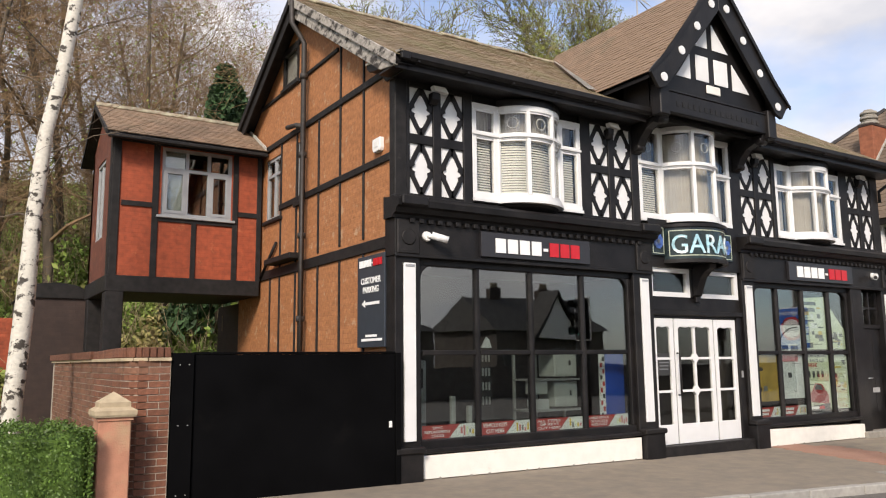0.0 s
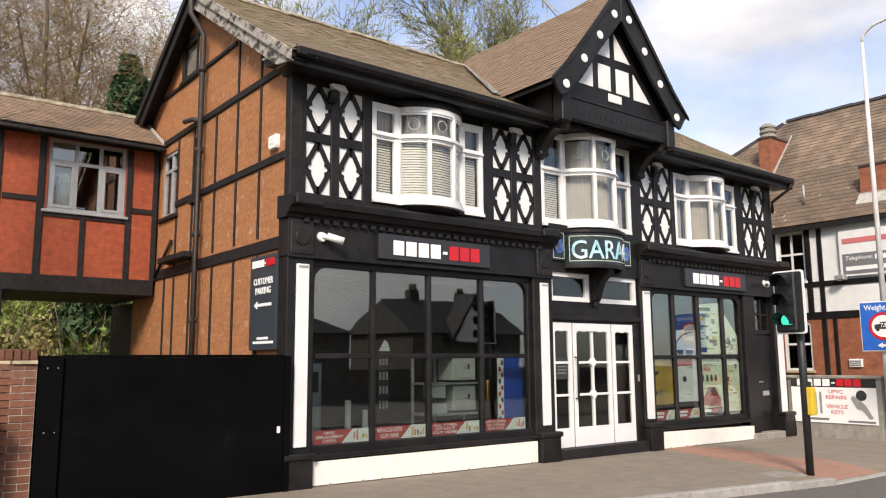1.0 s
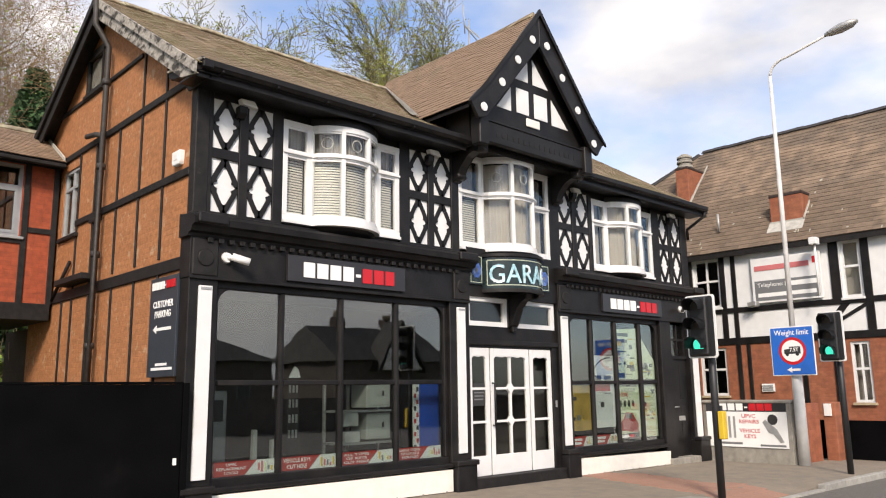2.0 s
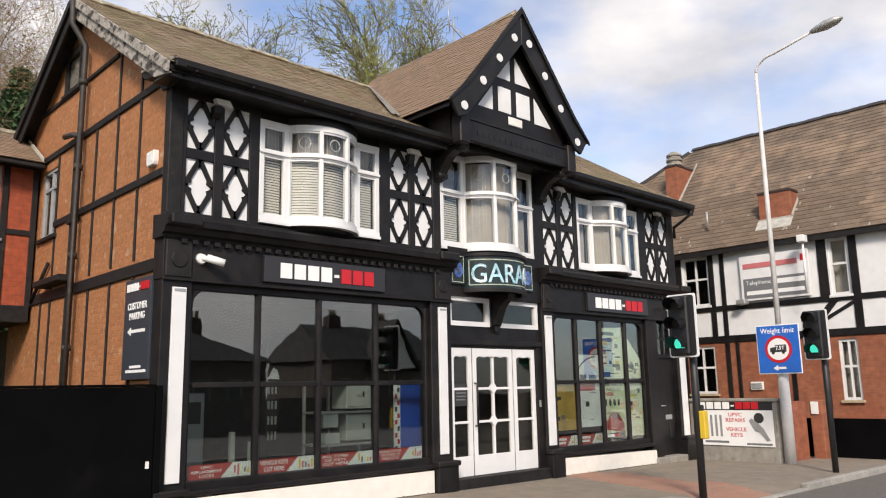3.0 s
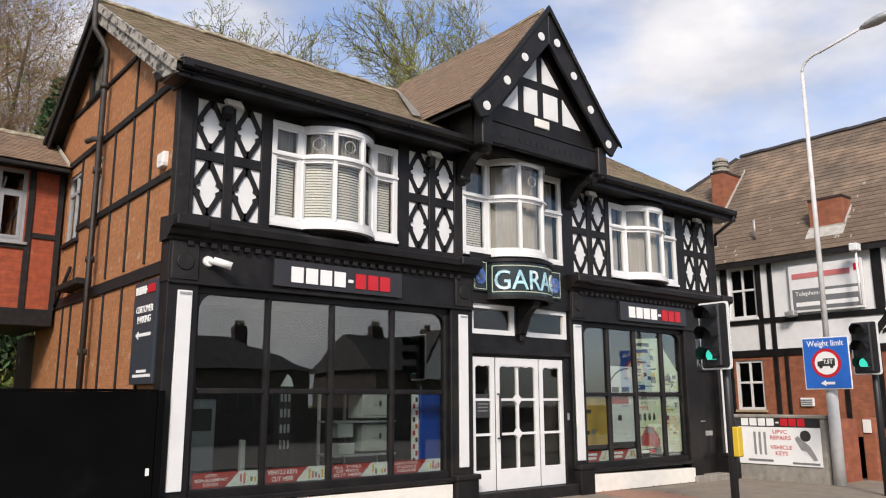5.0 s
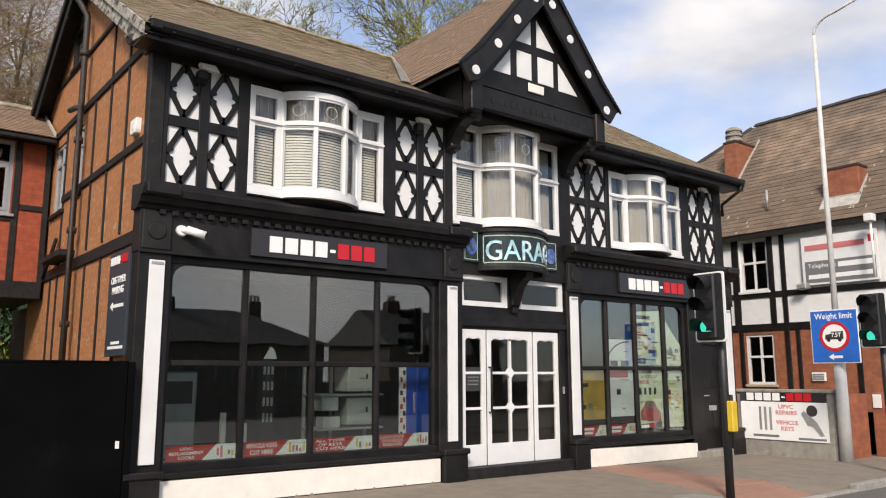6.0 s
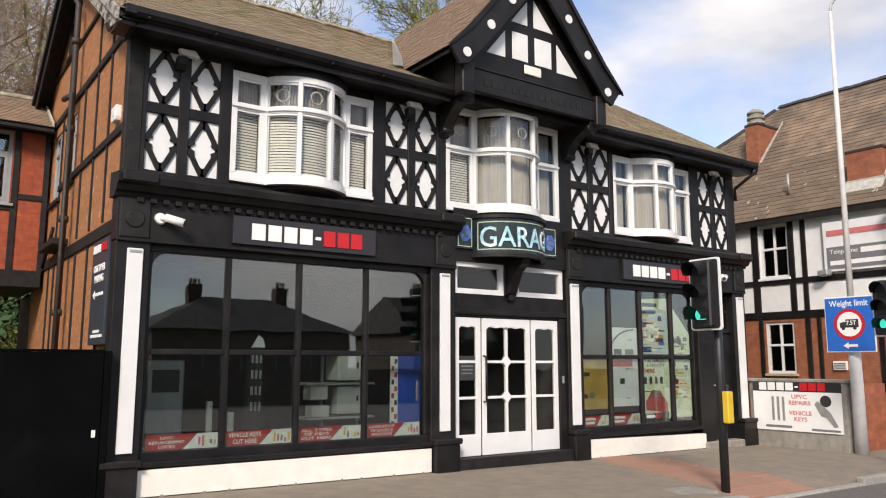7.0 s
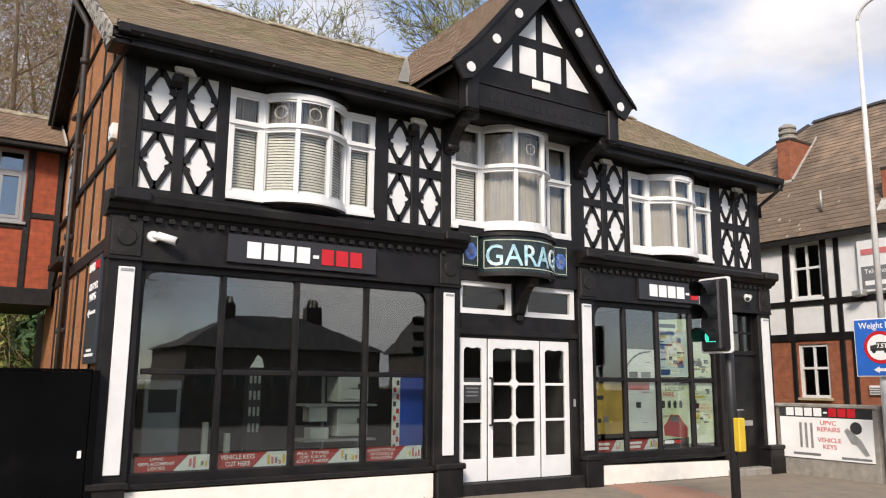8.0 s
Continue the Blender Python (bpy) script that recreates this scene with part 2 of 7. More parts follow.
FARWALL = mat("dark_brown_render", (0.075, 0.06, 0.052), 0.9, var=0.3, scale=2)
WPLASTIC = mat("white_plastic", (0.74, 0.74, 0.72), 0.45, var=0.05, bump=0.03)
GREEN_ON = glow("lit_green_lens", (0.03, 0.62, 0.45), 0.75)
DARKROOF = mat("dark_slate", (0.045, 0.042, 0.04), 0.8, var=0.3, scale=4)
STONE = mat("buff_stone_coping", (0.40, 0.32, 0.21), 0.85, var=0.18, scale=9, bump=0.35, bscale=80)
PINK = mat("faded_pink_painted_brick", (0.43, 0.20, 0.125), 0.85, var=0.16, scale=6, bump=0.25, bscale=60, col2=(0.40, 0.27, 0.16), lo=0.52, hi=0.7)
GATEM = mat("matt_black_gate_paint", (0.003, 0.003, 0.0033), 0.8, var=0.3, scale=2, bump=0.05, spec=0.03, col2=(0.012, 0.011, 0.010), lo=0.62, hi=0.85)
CONCRETE = mat("grey_concrete", (0.27, 0.25, 0.215), 0.9, var=0.2, scale=8, bump=0.4, bscale=70, col2=(0.17, 0.155, 0.13), lo=0.5, hi=0.75)
KERB = mat("kerb_concrete", (0.30, 0.285, 0.255), 0.9, var=0.18, scale=9, bump=0.35, rnd=0.1)
ASPHALT = mat("road_asphalt", (0.105, 0.095, 0.082), 0.9, var=0.2, scale=30, bump=0.3, bscale=160, col2=(0.125, 0.113, 0.10), lo=0.45, hi=0.6)
PAVE = mat("worn_pavement_asphalt", (0.225, 0.186, 0.140), 0.92, var=0.06, scale=9, bump=0.03, bscale=170, col2=(0.175, 0.148, 0.118), lo=0.40, hi=0.66)
REDPAVE = mat("red_tactile_paving", (0.30, 0.165, 0.115), 0.92, var=0.10, scale=14, bump=0.15, bscale=120, rnd=0.05)
EARTH = mat("leaf_litter_earth", (0.14, 0.125, 0.055), 1.0, var=0.35, scale=1.2, bump=0.6, bscale=9, col2=(0.12, 0.14, 0.035), lo=0.42, hi=0.58)
BARK = mat("grey_brown_bark", (0.105, 0.082, 0.058), 0.95, var=0.35, scale=6, bump=0.6, bscale=30, stretch=(1, 1, 0.3))
TWIG = mat("pale_brown_twigs", (0.20, 0.128, 0.068), 0.95, var=0.25, scale=2, bump=0, island=0.25)
BUDWOOD = mat("olive_brown_twigs", (0.17, 0.145, 0.065), 0.95, var=0.3, scale=2, bump=0, island=0.35)
LICHEN = mat("pale_lichen", (0.36, 0.34, 0.28), 0.95, var=0.3, scale=20, bump=0.4)
BIRCH = mat("white_birch_bark", (0.56, 0.53, 0.46), 0.8, var=0.12, scale=11, bump=0.4, bscale=25, col2=(0.05, 0.042, 0.034), lo=0.535, hi=0.585, stretch=(1.6, 1.6, 2.0))
STEM = mat("pale_dry_stems", (0.34, 0.27, 0.16), 0.95, var=0.25, scale=2, bump=0, island=0.3)
LEAFB = mat("hedge_leaf", (0.070, 0.128, 0.018), 0.6, var=0.3, scale=4, bump=0, island=0.4)
LEAFY = mat("budding_leaf", (0.24, 0.28, 0.055), 0.7, var=0.25, scale=2, bump=0, island=0.35)
LEAFS = mat("scrub_leaf", (0.17, 0.25, 0.045), 0.8, var=0.35, scale=0.7, bump=0, island=0.5, col2=(0.25, 0.20, 0.08), lo=0.45, hi=0.58)
CONIFER = mat("conifer_needles", (0.04, 0.085, 0.03), 0.8, var=0.3, scale=2, bump=0, island=0.5)


# ---------- mesh helpers ----------
def tops():
    return {o for o in bpy.data.objects if o.parent is None}


def settle(old, dx, dy, dz):
    """Move all things built since the set old was taken."""
    for o in tops() - old:
        o.matrix_basis = Matrix.Translation((dx, dy, dz)) @ o.matrix_basis


def bx(bm, x0, x1, y0, y1, z0, z1):
    v = [bm.verts.new(p) for p in ((x0, y0, z0), (x1, y0, z0), (x1, y1, z0), (x0, y1, z0), (x0, y0, z1), (x1, y0, z1), (x1, y1, z1), (x0, y1, z1))]
    for q in ((0, 3, 2, 1), (4, 5, 6, 7), (0, 1, 5, 4), (1, 2, 6, 5), (2, 3, 7, 6), (3, 0, 4, 7)):
        bm.faces.new([v[i] for i in q])
    return bm


def prism(bm, pts, axis, a, b):
    """A polygon extruded along an axis from a to b. Points: axis x (y, z), axis y (x, z), axis z (x, y)."""
    def at(p, d):
        return {"x": (d, p[0], p[1]), "y": (p[0], d, p[1]), "z": (p[0], p[1], d)}[axis]
    lo, hi = [bm.verts.new(at(p, a)) for p in pts], [bm.verts.new(at(p, b)) for p in pts]
    bm.faces.new(lo)
    bm.faces.new(hi[::-1])
    for i in range(len(pts)):
        j = (i + 1) % len(pts)
        bm.faces.new((lo[i], hi[i], hi[j], lo[j]))
    return bm


def tube(bm, p, q, r, r2=None, n=10, caps=True):
    """A round bar from p to q."""
    p, q = Vector(p), Vector(q)
    m = (q - p).to_track_quat("Z", "Y").to_matrix()
    rings = []
    for c, rr in ((p, r), (q, r if r2 is None else r2)):
        rings.append([bm.verts.new(c + m @ Vector((rr * math.cos(2 * math.pi * i / n), rr * math.sin(2 * math.pi * i / n), 0))) for i in range(n)])
    for i in range(n):
        f = bm.faces.new((rings[0][i], rings[0][(i + 1) % n], rings[1][(i + 1) % n], rings[1][i]))
        f.smooth = True
    if caps:
        bm.faces.new(rings[0][::-1])
        bm.faces.new(rings[1])
    return bm


def pipe(bm, pts, r, n=10):
    """A bent round bar through points."""
    pts = [Vector(p) for p in pts]
    prev = first = None
    for i, p in enumerate(pts):
        d = (pts[min(len(pts) - 1, i + 1)] - pts[max(0, i - 1)]).normalized()
        if d.length < 0.5:
            d = (pts[1] - pts[0]).normalized()
        ref = Vector((1, 0, 0)) if abs(d.x) < 0.8 else Vector((0, 1, 0))
        u = d.cross(ref).normalized()
        w = d.cross(u)
        ring = [bm.verts.new(p + u * (r * math.cos(2 * math.pi * k / n)) + w * (r * math.sin(2 * math.pi * k / n))) for k in range(n)]
        if prev:
            for k in range(n):
                bm.faces.new((prev[k], prev[(k + 1) % n], ring[(k + 1) % n], ring[k])).smooth = True
        else:
            first = ring
        prev = ring
    bm.faces.new(first[::-1])
    bm.faces.new(prev)
    return bm


def sweep(bm, pts, d0, d1, z0, z1):
    """A ribbon with thickness along a plan line that faces -y: from d0 to d1 outwards."""
    nrm = []
    for i in range(len(pts)):
        a, b = Vector(pts[max(0, i - 1)]), Vector(pts[min(len(pts) - 1, i + 1)])
        t = (b - a).normalized()
        nrm.append(Vector((t.y, -t.x)))
    cols = []
    for p, k in zip(pts, nrm):
        o, q = Vector(p) + k * d1, Vector(p) + k * d0
        cols.append([bm.verts.new((*o, z0)), bm.verts.new((*o, z1)), bm.verts.new((*q, z1)), bm.verts.new((*q, z0))])
    for a, b in zip(cols, cols[1:]):
        for i in range(4):
            j = (i + 1) % 4
            bm.faces.new((a[i], b[i], b[j], a[j]))
    bm.faces.new(cols[0])
    bm.faces.new(cols[-1][::-1])
    return bm


def thing(name, base=(0, 0, 0), label="", category="", group="", kind=""):
    e = new(name)
    e.empty_display_size = 0.2
    e.location = base
    return tagged(e, label, category, group, kind)


def mesh_of(name, bm, material, bevel=0.0, seg=1):
    if bevel:
        bmesh.ops.bevel(bm, geom=bm.edges[:], offset=bevel, segments=seg, affect="EDGES", clamp_overlap=True)
    bmesh.ops.recalc_face_normals(bm, faces=bm.faces[:])
    me = bpy.data.meshes.new(name)
    bm.to_mesh(me)
    bm.free()
    me.materials.append(material)
    return me


def under(ob, parent):
    ob.parent = parent
    if parent.type == "EMPTY":
        ob.matrix_parent_inverse = Matrix.Translation(-parent.location)
    return ob


def part(name, bm, material, parent, label="", bevel=0.0):
    """ONE mesh under a thing or a part; its points are in the world."""
    ob = under(new(name, mesh_of(name, bm, material, bevel)), parent)
    return tagged(ob, label)


def split(name, bm, material, parent, label="", bevel=0.0):
    """Every separate piece of a bmesh as a part of its own."""
    left = set(bm.verts)
    while left:
        stack, isle = [left.pop()], []
        while stack:
            v = stack.pop()
            isle.append(v)
            for e in v.link_edges:
                o = e.other_vert(v)
                if o in left:
                    left.discard(o)
                    stack.append(o)
        nb_, idx = bmesh.new(), {}
        for v in isle:
            idx[v] = nb_.verts.new(v.co)
        for fc in {f for v in isle for f in v.link_faces}:
            nb_.faces.new([idx[v] for v in fc.verts])
        last = part(name, nb_, material, parent, label, bevel)
    bm.free()
    return last


def solo(name, bm, material, label, category, group="", kind="", bevel=0.0):
    return tagged(new(name, mesh_of(name, bm, material, bevel)), label, category, group, kind)


def B():
    return bmesh.new()


def raw(name, verts, faces, material):
    me = bpy.data.meshes.new(name)
    me.from_pydata(verts, [], faces)
    me.materials.append(material)
    return me


FRONT, WEST = pose(0, 0, 0, 90, 0, 0), pose(0, 0, 0, 90, 0, -90)


def words(body, at, w, h, facing, material, parent, name="lettering", depth=0.004, bend=None, italic=0.0, bold=0.0):
    """Built-in font, fitted into a box w by h round the place at."""
    cu = bpy.data.curves.new(name, "FONT")
    cu.body, cu.extrude, cu.align_x, cu.shear, cu.offset, cu.resolution_u = body, depth, "CENTER", italic, bold, 3
    cu.space_line = 1.05
    tmp = new("tmp_text", cu)
    dg = bpy.context.evaluated_depsgraph_get()
    me = bpy.data.meshes.new_from_object(tmp.evaluated_get(dg))
    bpy.data.objects.remove(tmp)
    co = np.empty(len(me.vertices) * 3)
    me.vertices.foreach_get("co", co)
    co = co.reshape(-1, 3)
    lo, hi = co.min(0), co.max(0)
    co[:, 0] = (co[:, 0] - (lo[0] + hi[0]) / 2) * w / (hi[0] - lo[0])
    co[:, 1] = (co[:, 1] - (lo[1] + hi[1]) / 2) * h / (hi[1] - lo[1])
    out = []
    for p in co:
        if bend:
            cx, cy, rad = bend
            a = p[0] / rad
            out += [cx + (rad + p[2]) * math.sin(a), cy - (rad + p[2]) * math.cos(a), at[2] + p[1]]
        else:
            out += list(Vector(at) + facing.to_3x3() @ Vector(p))
    me.vertices.foreach_set("co", out)
    me.materials.clear()
    me.materials.append(material)
    return under(new(name, me), parent)


def blocks(at, w, h, facing, parent, spec, depth=0.012, name="sign_bar"):
    """Plain upright bars in a row: spec is (start, end, low, high, material) in parts of w and h."""
    for a, b, lo, hi, m in spec:
        bm = bx(B(), (a - 0.5) * w, (b - 0.5) * w, (lo - 0.5) * h, (hi - 0.5) * h, 0, depth)
        bmesh.ops.transform(bm, matrix=Matrix.Translation(at) @ facing, verts=bm.verts[:])
        part(name, bm, m, parent)


def brand(at, w, h, facing, parent, white, red):
    """The trade name, as plain bars: four pale, a dash, three red."""
    s = [(i * 0.138, i * 0.138 + 0.112, 0, 1, white) for i in range(4)] + [(0.555, 0.605, 0.36, 0.56, white)] + [(0.63 + i * 0.13, 0.63 + i * 0.13 + 0.108, 0, 1, red) for i in range(3)]
    blocks(at, w, h, facing, parent, s)


def G(x, y=9.86):
    """Height of the pavement: it falls gently along the street."""
    return -0.05 - 0.008 * (x - 9.2)


# ---------- ground ----------
def hill(x, y):
    """The wooded bank behind the buildings."""
    d = max(0.0, y - 19.5 + 0.10 * max(0.0, x - 8))
    k = 1.0 / (1.0 + math.exp((x - 22) / 3.0))
    return k * (d * 0.42 if d < 26 else 10.9 + (d - 26) * 0.15) + 0.25 * math.sin(x * 0.7) * math.sin(y * 0.5) * min(1, d / 6)


def ground_z(x, y):
    if y <= 7.12:
        return G(x) - 0.13
    if y < 9.86:
        return G(x, y) - 0.03
    return G(max(-30, min(30, x))) - 0.03 + hill(x, y)


def grid_mesh(name, xs, ys, fz, material):
    v = [(x, y, fz(x, y)) for y in ys for x in xs]
    n = len(xs)
    fc = [(j * n + i, j * n + i + 1, (j + 1) * n + i + 1, (j + 1) * n + i) for j in range(len(ys) - 1) for i in range(n - 1)]
    return raw(name, v, fc, material)


xs = [-900, -300, -120, -60] + [-40 + 2 * i for i in range(46)] + [70, 120, 300, 900]
ys = [-900, -300, -120, -60, -30, -10, -2.5, 1.35, 7.11, 7.13, 9.85, 12, 15, 18] + [19.5 + 1.5 * i for i in range(30)] + [80, 140, 300, 900]
ground = tagged(new("ground", grid_mesh("ground", xs, ys, lambda x, y: ground_z(x, y) - (0.03 if y < 7.12 else 0), EARTH)), "brown leaf-littered ground rising to a wooded bank", "ground", kind="structure")
tagged(new("road", grid_mesh("road", [-200, -60, 0, 20, 60, 200], [1.42, 7.1], lambda x, y: G(x) - 0.105, ASPHALT)), "worn dark grey asphalt road", "road", kind="structure")


def kerb_y(x):
    """Line of the kerb: it bends away from the road short of the crossing."""
    return 6.24 if x >= 11.3 else min(7.16, 6.24 + 0.17 * (11.3 - x))


def pave_z(x, y):
    """The pavement, lowered to the road at the crossing."""
    along_x = max(0.0, min(1.0, (x - 10.7) / 0.8, (14.4 - x) / 0.9))
    return G(x) - 0.085 * along_x * max(0.0, min(1.0, (6.95 - y) / 0.7))


pv = B()
cols_ = []
for x in (-60, 5.9, 8.6, 10.7, 11.3, 11.5, 13.5, 14.4, 22, 60):
    e = kerb_y(x)
    cols_.append([pv.verts.new((x, e, G(x) - 0.3))] + [pv.verts.new((x, y, pave_z(x, y))) for y in (e, max(e + 0.05, 6.95), 10.2)])
for p, q in zip(cols_, cols_[1:]):
    for i in range(3):
        pv.faces.new((p[i], q[i], q[i + 1], p[i + 1]))
pavement = tagged(new("pavement", mesh_of("pavement", pv, PAVE)), "grey-brown worn asphalt pavement in front of the shop", "pavement", kind="structure")
part("worn_patch", prism(B(), [(10.66, 6.62), (11.25, 6.52), (11.32, 6.93), (10.8, 7.04)], "z", G(11) - 0.03, G(11) + 0.004), CONCRETE, pavement, "pale worn patch")
# Unseen ground on the near side, dark so the lower panes reflect little.
fp = B()
bx(fp, -60, 60, -9.0, 1.30, -0.6, 0)
for q in fp.verts:
    q.co.z += G(q.co.x)
tagged(new("far_pavement", mesh_of("far_pavement", fp, ASPHALT)), "unseen asphalt ground across the road, kept dark to dim the shop window reflections", "pavement", kind="structure")
kerb = thing("kerb", (10, 6.25, -0.1), "grey concrete kerb stones along the road edge", "kerb", kind="structure")
km = mesh_of("kerb_stone", bx(B(), 0, 0.905, 0, 0.13, -0.2, 0), KERB, 0.012)
for i in range(36):
    x = 11.3 + (i - 18) * (0.902 if i < 18 else 0.915)
    k = new("kerb_stone", km)
    under(k, kerb)
    ang = math.degrees(math.atan2(kerb_y(x + 0.9) - kerb_y(x), 0.9)) if i < 18 else 0.0
    k.matrix_basis = pose(x, kerb_y(x) - 0.13, pave_z(x + 0.45, 6.25) + 0.003, 0, 0, ang)
km2 = mesh_of("far_kerb_stone", bx(B(), 0, 0.905, 0, 0.13, -0.2, 0), KERB, 0.012)
for i in range(30):
    x = -8 + i * 0.915
    k = under(new("kerb_stone", km2), kerb)
    k.matrix_basis = pose(x, 1.30, G(x) + 0.003)
tac = thing("crossing_paving", (12.8, 8, 0), "band of dull red paving slabs at the crossing point", "paving", kind="structure")
tm = mesh_of("paving_slab", bx(B(), 0, 0.397, 0, 0.397, -0.05, 0.006), REDPAVE, 0.004)
for j in range(9):
    y = 6.26 + 0.4 * j
    if y > 9.5:
        break
    lo_x, hi_x = 11.42 + 0.34 * (y - 6.3), 13.1 + 0.15 * max(0.0, y - 6.9)
    n = max(2, round((hi_x - lo_x) / 0.4))
    for i in range(n):
        x = lo_x + 0.4 * i
        k = under(new("paving_slab", tm), tac)
        tilt = math.degrees(math.atan2(pave_z(x, y + 0.4) - pave_z(x, y), 0.4))
        k.matrix_basis = pose(x, y, pave_z(x, y) + 0.002, tilt)

# ---------- the garage building ----------
X0, X1, YF, YW, YB, XC = 4.83, 17.07, 9.86, 9.97, 16.66, 10.83
RY, RZ, EZ, EY = 13.33, 8.0, 5.60, 9.48      # ridge and front eave
SL = (RZ - EZ) / (RY - EY)
house = thing("garage_building", (XC, 12, 0), "two-storey black and white half-timbered garage shop with tiled roof", "building")


def roof_z(y):
    return RZ - SL * abs(y - RY)


# side wall with three openings
side = B()

bx(side, X0, X0 + 0.25, 10.0, YB, -0.3, 4.21)
for a, b in ((10.0, 13.24), (13.56, 14.31), (15.15, YB)):
    bx(side, X0, X0 + 0.25, a, b, 4.21, 5.41)
bx(side, X0, X0 + 0.25, 13.24, 13.56, 4.21, 4.31)
bx(side, X0, X0 + 0.25, 10.0, YB, 5.41, 5.6)
gw = (13.54, 14.28, 6.60, 7.26)
tz = lambda y: roof_z(y) - 0.10
prism(side, [(10.0, 5.6), (gw[0], 5.6), (gw[0], tz(gw[0])), (RY, tz(RY)), (10.0, tz(10.0))], "x", X0, X0 + 0.25)
prism(side, [(gw[1], 5.6), (YB, 5.6), (YB, tz(YB)), (gw[1], tz(gw[1]))], "x", X0, X0 + 0.25)
prism(side, [(gw[0], 5.6), (gw[1], 5.6), (gw[1], gw[2]), (gw[0], gw[2])], "x", X0, X0 + 0.25)
prism(side, [(gw[0], gw[3]), (gw[1], gw[3]), (gw[1], tz(gw[1])), (gw[0], tz(gw[0]))], "x", X0, X0 + 0.25)
split("side_wall", side, BRICKP, house, "ochre painted brick gable wall with chipped paint")
part("rear_outshut", bx(B(), X0 + 0.002, X0 + 2.2, YB + 0.002, 18.1, -0.3, 2.75), BRICKO, house, "dark brick outshut under the annexe")
part("rear_wall", bx(B(), X0 + 0.25, X1, YB - 0.25, YB, -0.3, 5.9), BRICKP, house)
ew = B()
prism(ew, [(10.0, -0.3), (YB, -0.3), (YB, tz(YB)), (RY, tz(RY)), (10.0, tz(10.0))], "x", X1 - 0.25, X1)
part("end_wall", ew, BLACKW, house)

# thin timbers on the side wall
for z, h, y0, y1 in ((5.63, 0.11, 10.05, 15.15), (4.37, 0.11, 10.1, 14.37), (3.17, 0.17, 10.1, 15.29), (6.55, 0.07, 11.85, 15.6)):
    part("rail", bx(B(), X0 - 0.035, X0 + 0.01, y0, y1, z - h / 2, z + h / 2), BLACKW, house, bevel=0.008)
for y, za, zb in ((10.93, 3.3, 6.35), (11.75, 3.3, 6.7), (12.59, 3.3, 5.65), (13.56, 1.2, 5.65), (14.32, 1.2, 5.65), (10.93, 1.2, 3.2), (11.75, 1.2, 3.2), (12.59, 1.2, 3.2), (14.81, 1.2, 3.2)):
    part("stud", bx(B(), X0 - 0.025, X0 + 0.01, y - 0.023, y + 0.023, za, zb), BLACKW, house, bevel=0.006)
part("corner_post", bx(B(), X0 - 0.03, X0 + 0.16, 9.93, 10.1, 3.7, 5.62), BLACKW, house, bevel=0.01)


def casement(y0, y1, z0, z1, cols, toprow, name="side_window", m=None, inset=0.02, w=0.055, blind=0.26):
    m = m or GREYF
    x0, x1 = X0 + inset, X0 + inset + 0.07
    fr = thing(name, (x0, (y0 + y1) / 2, z0), "weathered grey-painted casement window in the gable wall", "window", "gable wall windows")
    part("head_rail", bx(B(), x0, x1, y0, y1, z1 - w, z1), m, fr)
    part("bottom_rail", bx(B(), x0, x1, y0, y1, z0, z0 + w), m, fr)
    for i in range(cols + 1):
        y = y0 + (y1 - y0 - w) * i / cols
        part("stile", bx(B(), x0 + 0.002, x1 - 0.002, y, y + w, z0 + w, z1 - w), m, fr)
    if toprow:
        zt = z1 - (z1 - z0) * toprow
        part("transom", bx(B(), x0 + 0.004, x1 - 0.004, y0 + w, y1 - w, zt, zt + w), m, fr)
    part("pane", bx(B(), x0 + 0.03, x0 + 0.038, y0 + 0.03, y1 - 0.03, z0 + 0.03, z1 - 0.03), PANE, fr)
    part("sill", bx(B(), X0 - 0.06, X0 + 0.05, y0 - 0.06, y1 + 0.06, z0 - 0.07, z0), BLACKW, fr, bevel=0.008)
    part("reveal", bx(B(), X0 + blind, X0 + blind + 0.02, y0 - 0.05, y1 + 0.05, z0 - 0.05, z1 + 0.05) if blind > 0.2 else bx(B(), X0 + blind, X0 + blind + 0.02, y0 + 0.02, y1 - 0.02, z0 + 0.02, z1 - 0.02), CURTAIN, fr)


casement(14.31, 15.15, 4.21, 5.41, 2, 0.3)
casement(13.24, 13.56, 4.31, 5.41, 1, 0.3)
# Attic pane: a pale sheet right behind it stands for reflected sky.
casement(gw[0], gw[1], gw[2], gw[3], 1, 0, m=BLACKW, inset=-0.03, w=0.045, blind=0.05)
part("window_surround", prism(B(), [(gw[0] - 0.06, gw[3]), (gw[1] + 0.06, gw[3]), (gw[1] + 0.06, gw[3] + 0.09), (gw[0] - 0.06, gw[3] + 0.09)], "x", X0 - 0.03, X0 + 0.05), BLACKW, house)


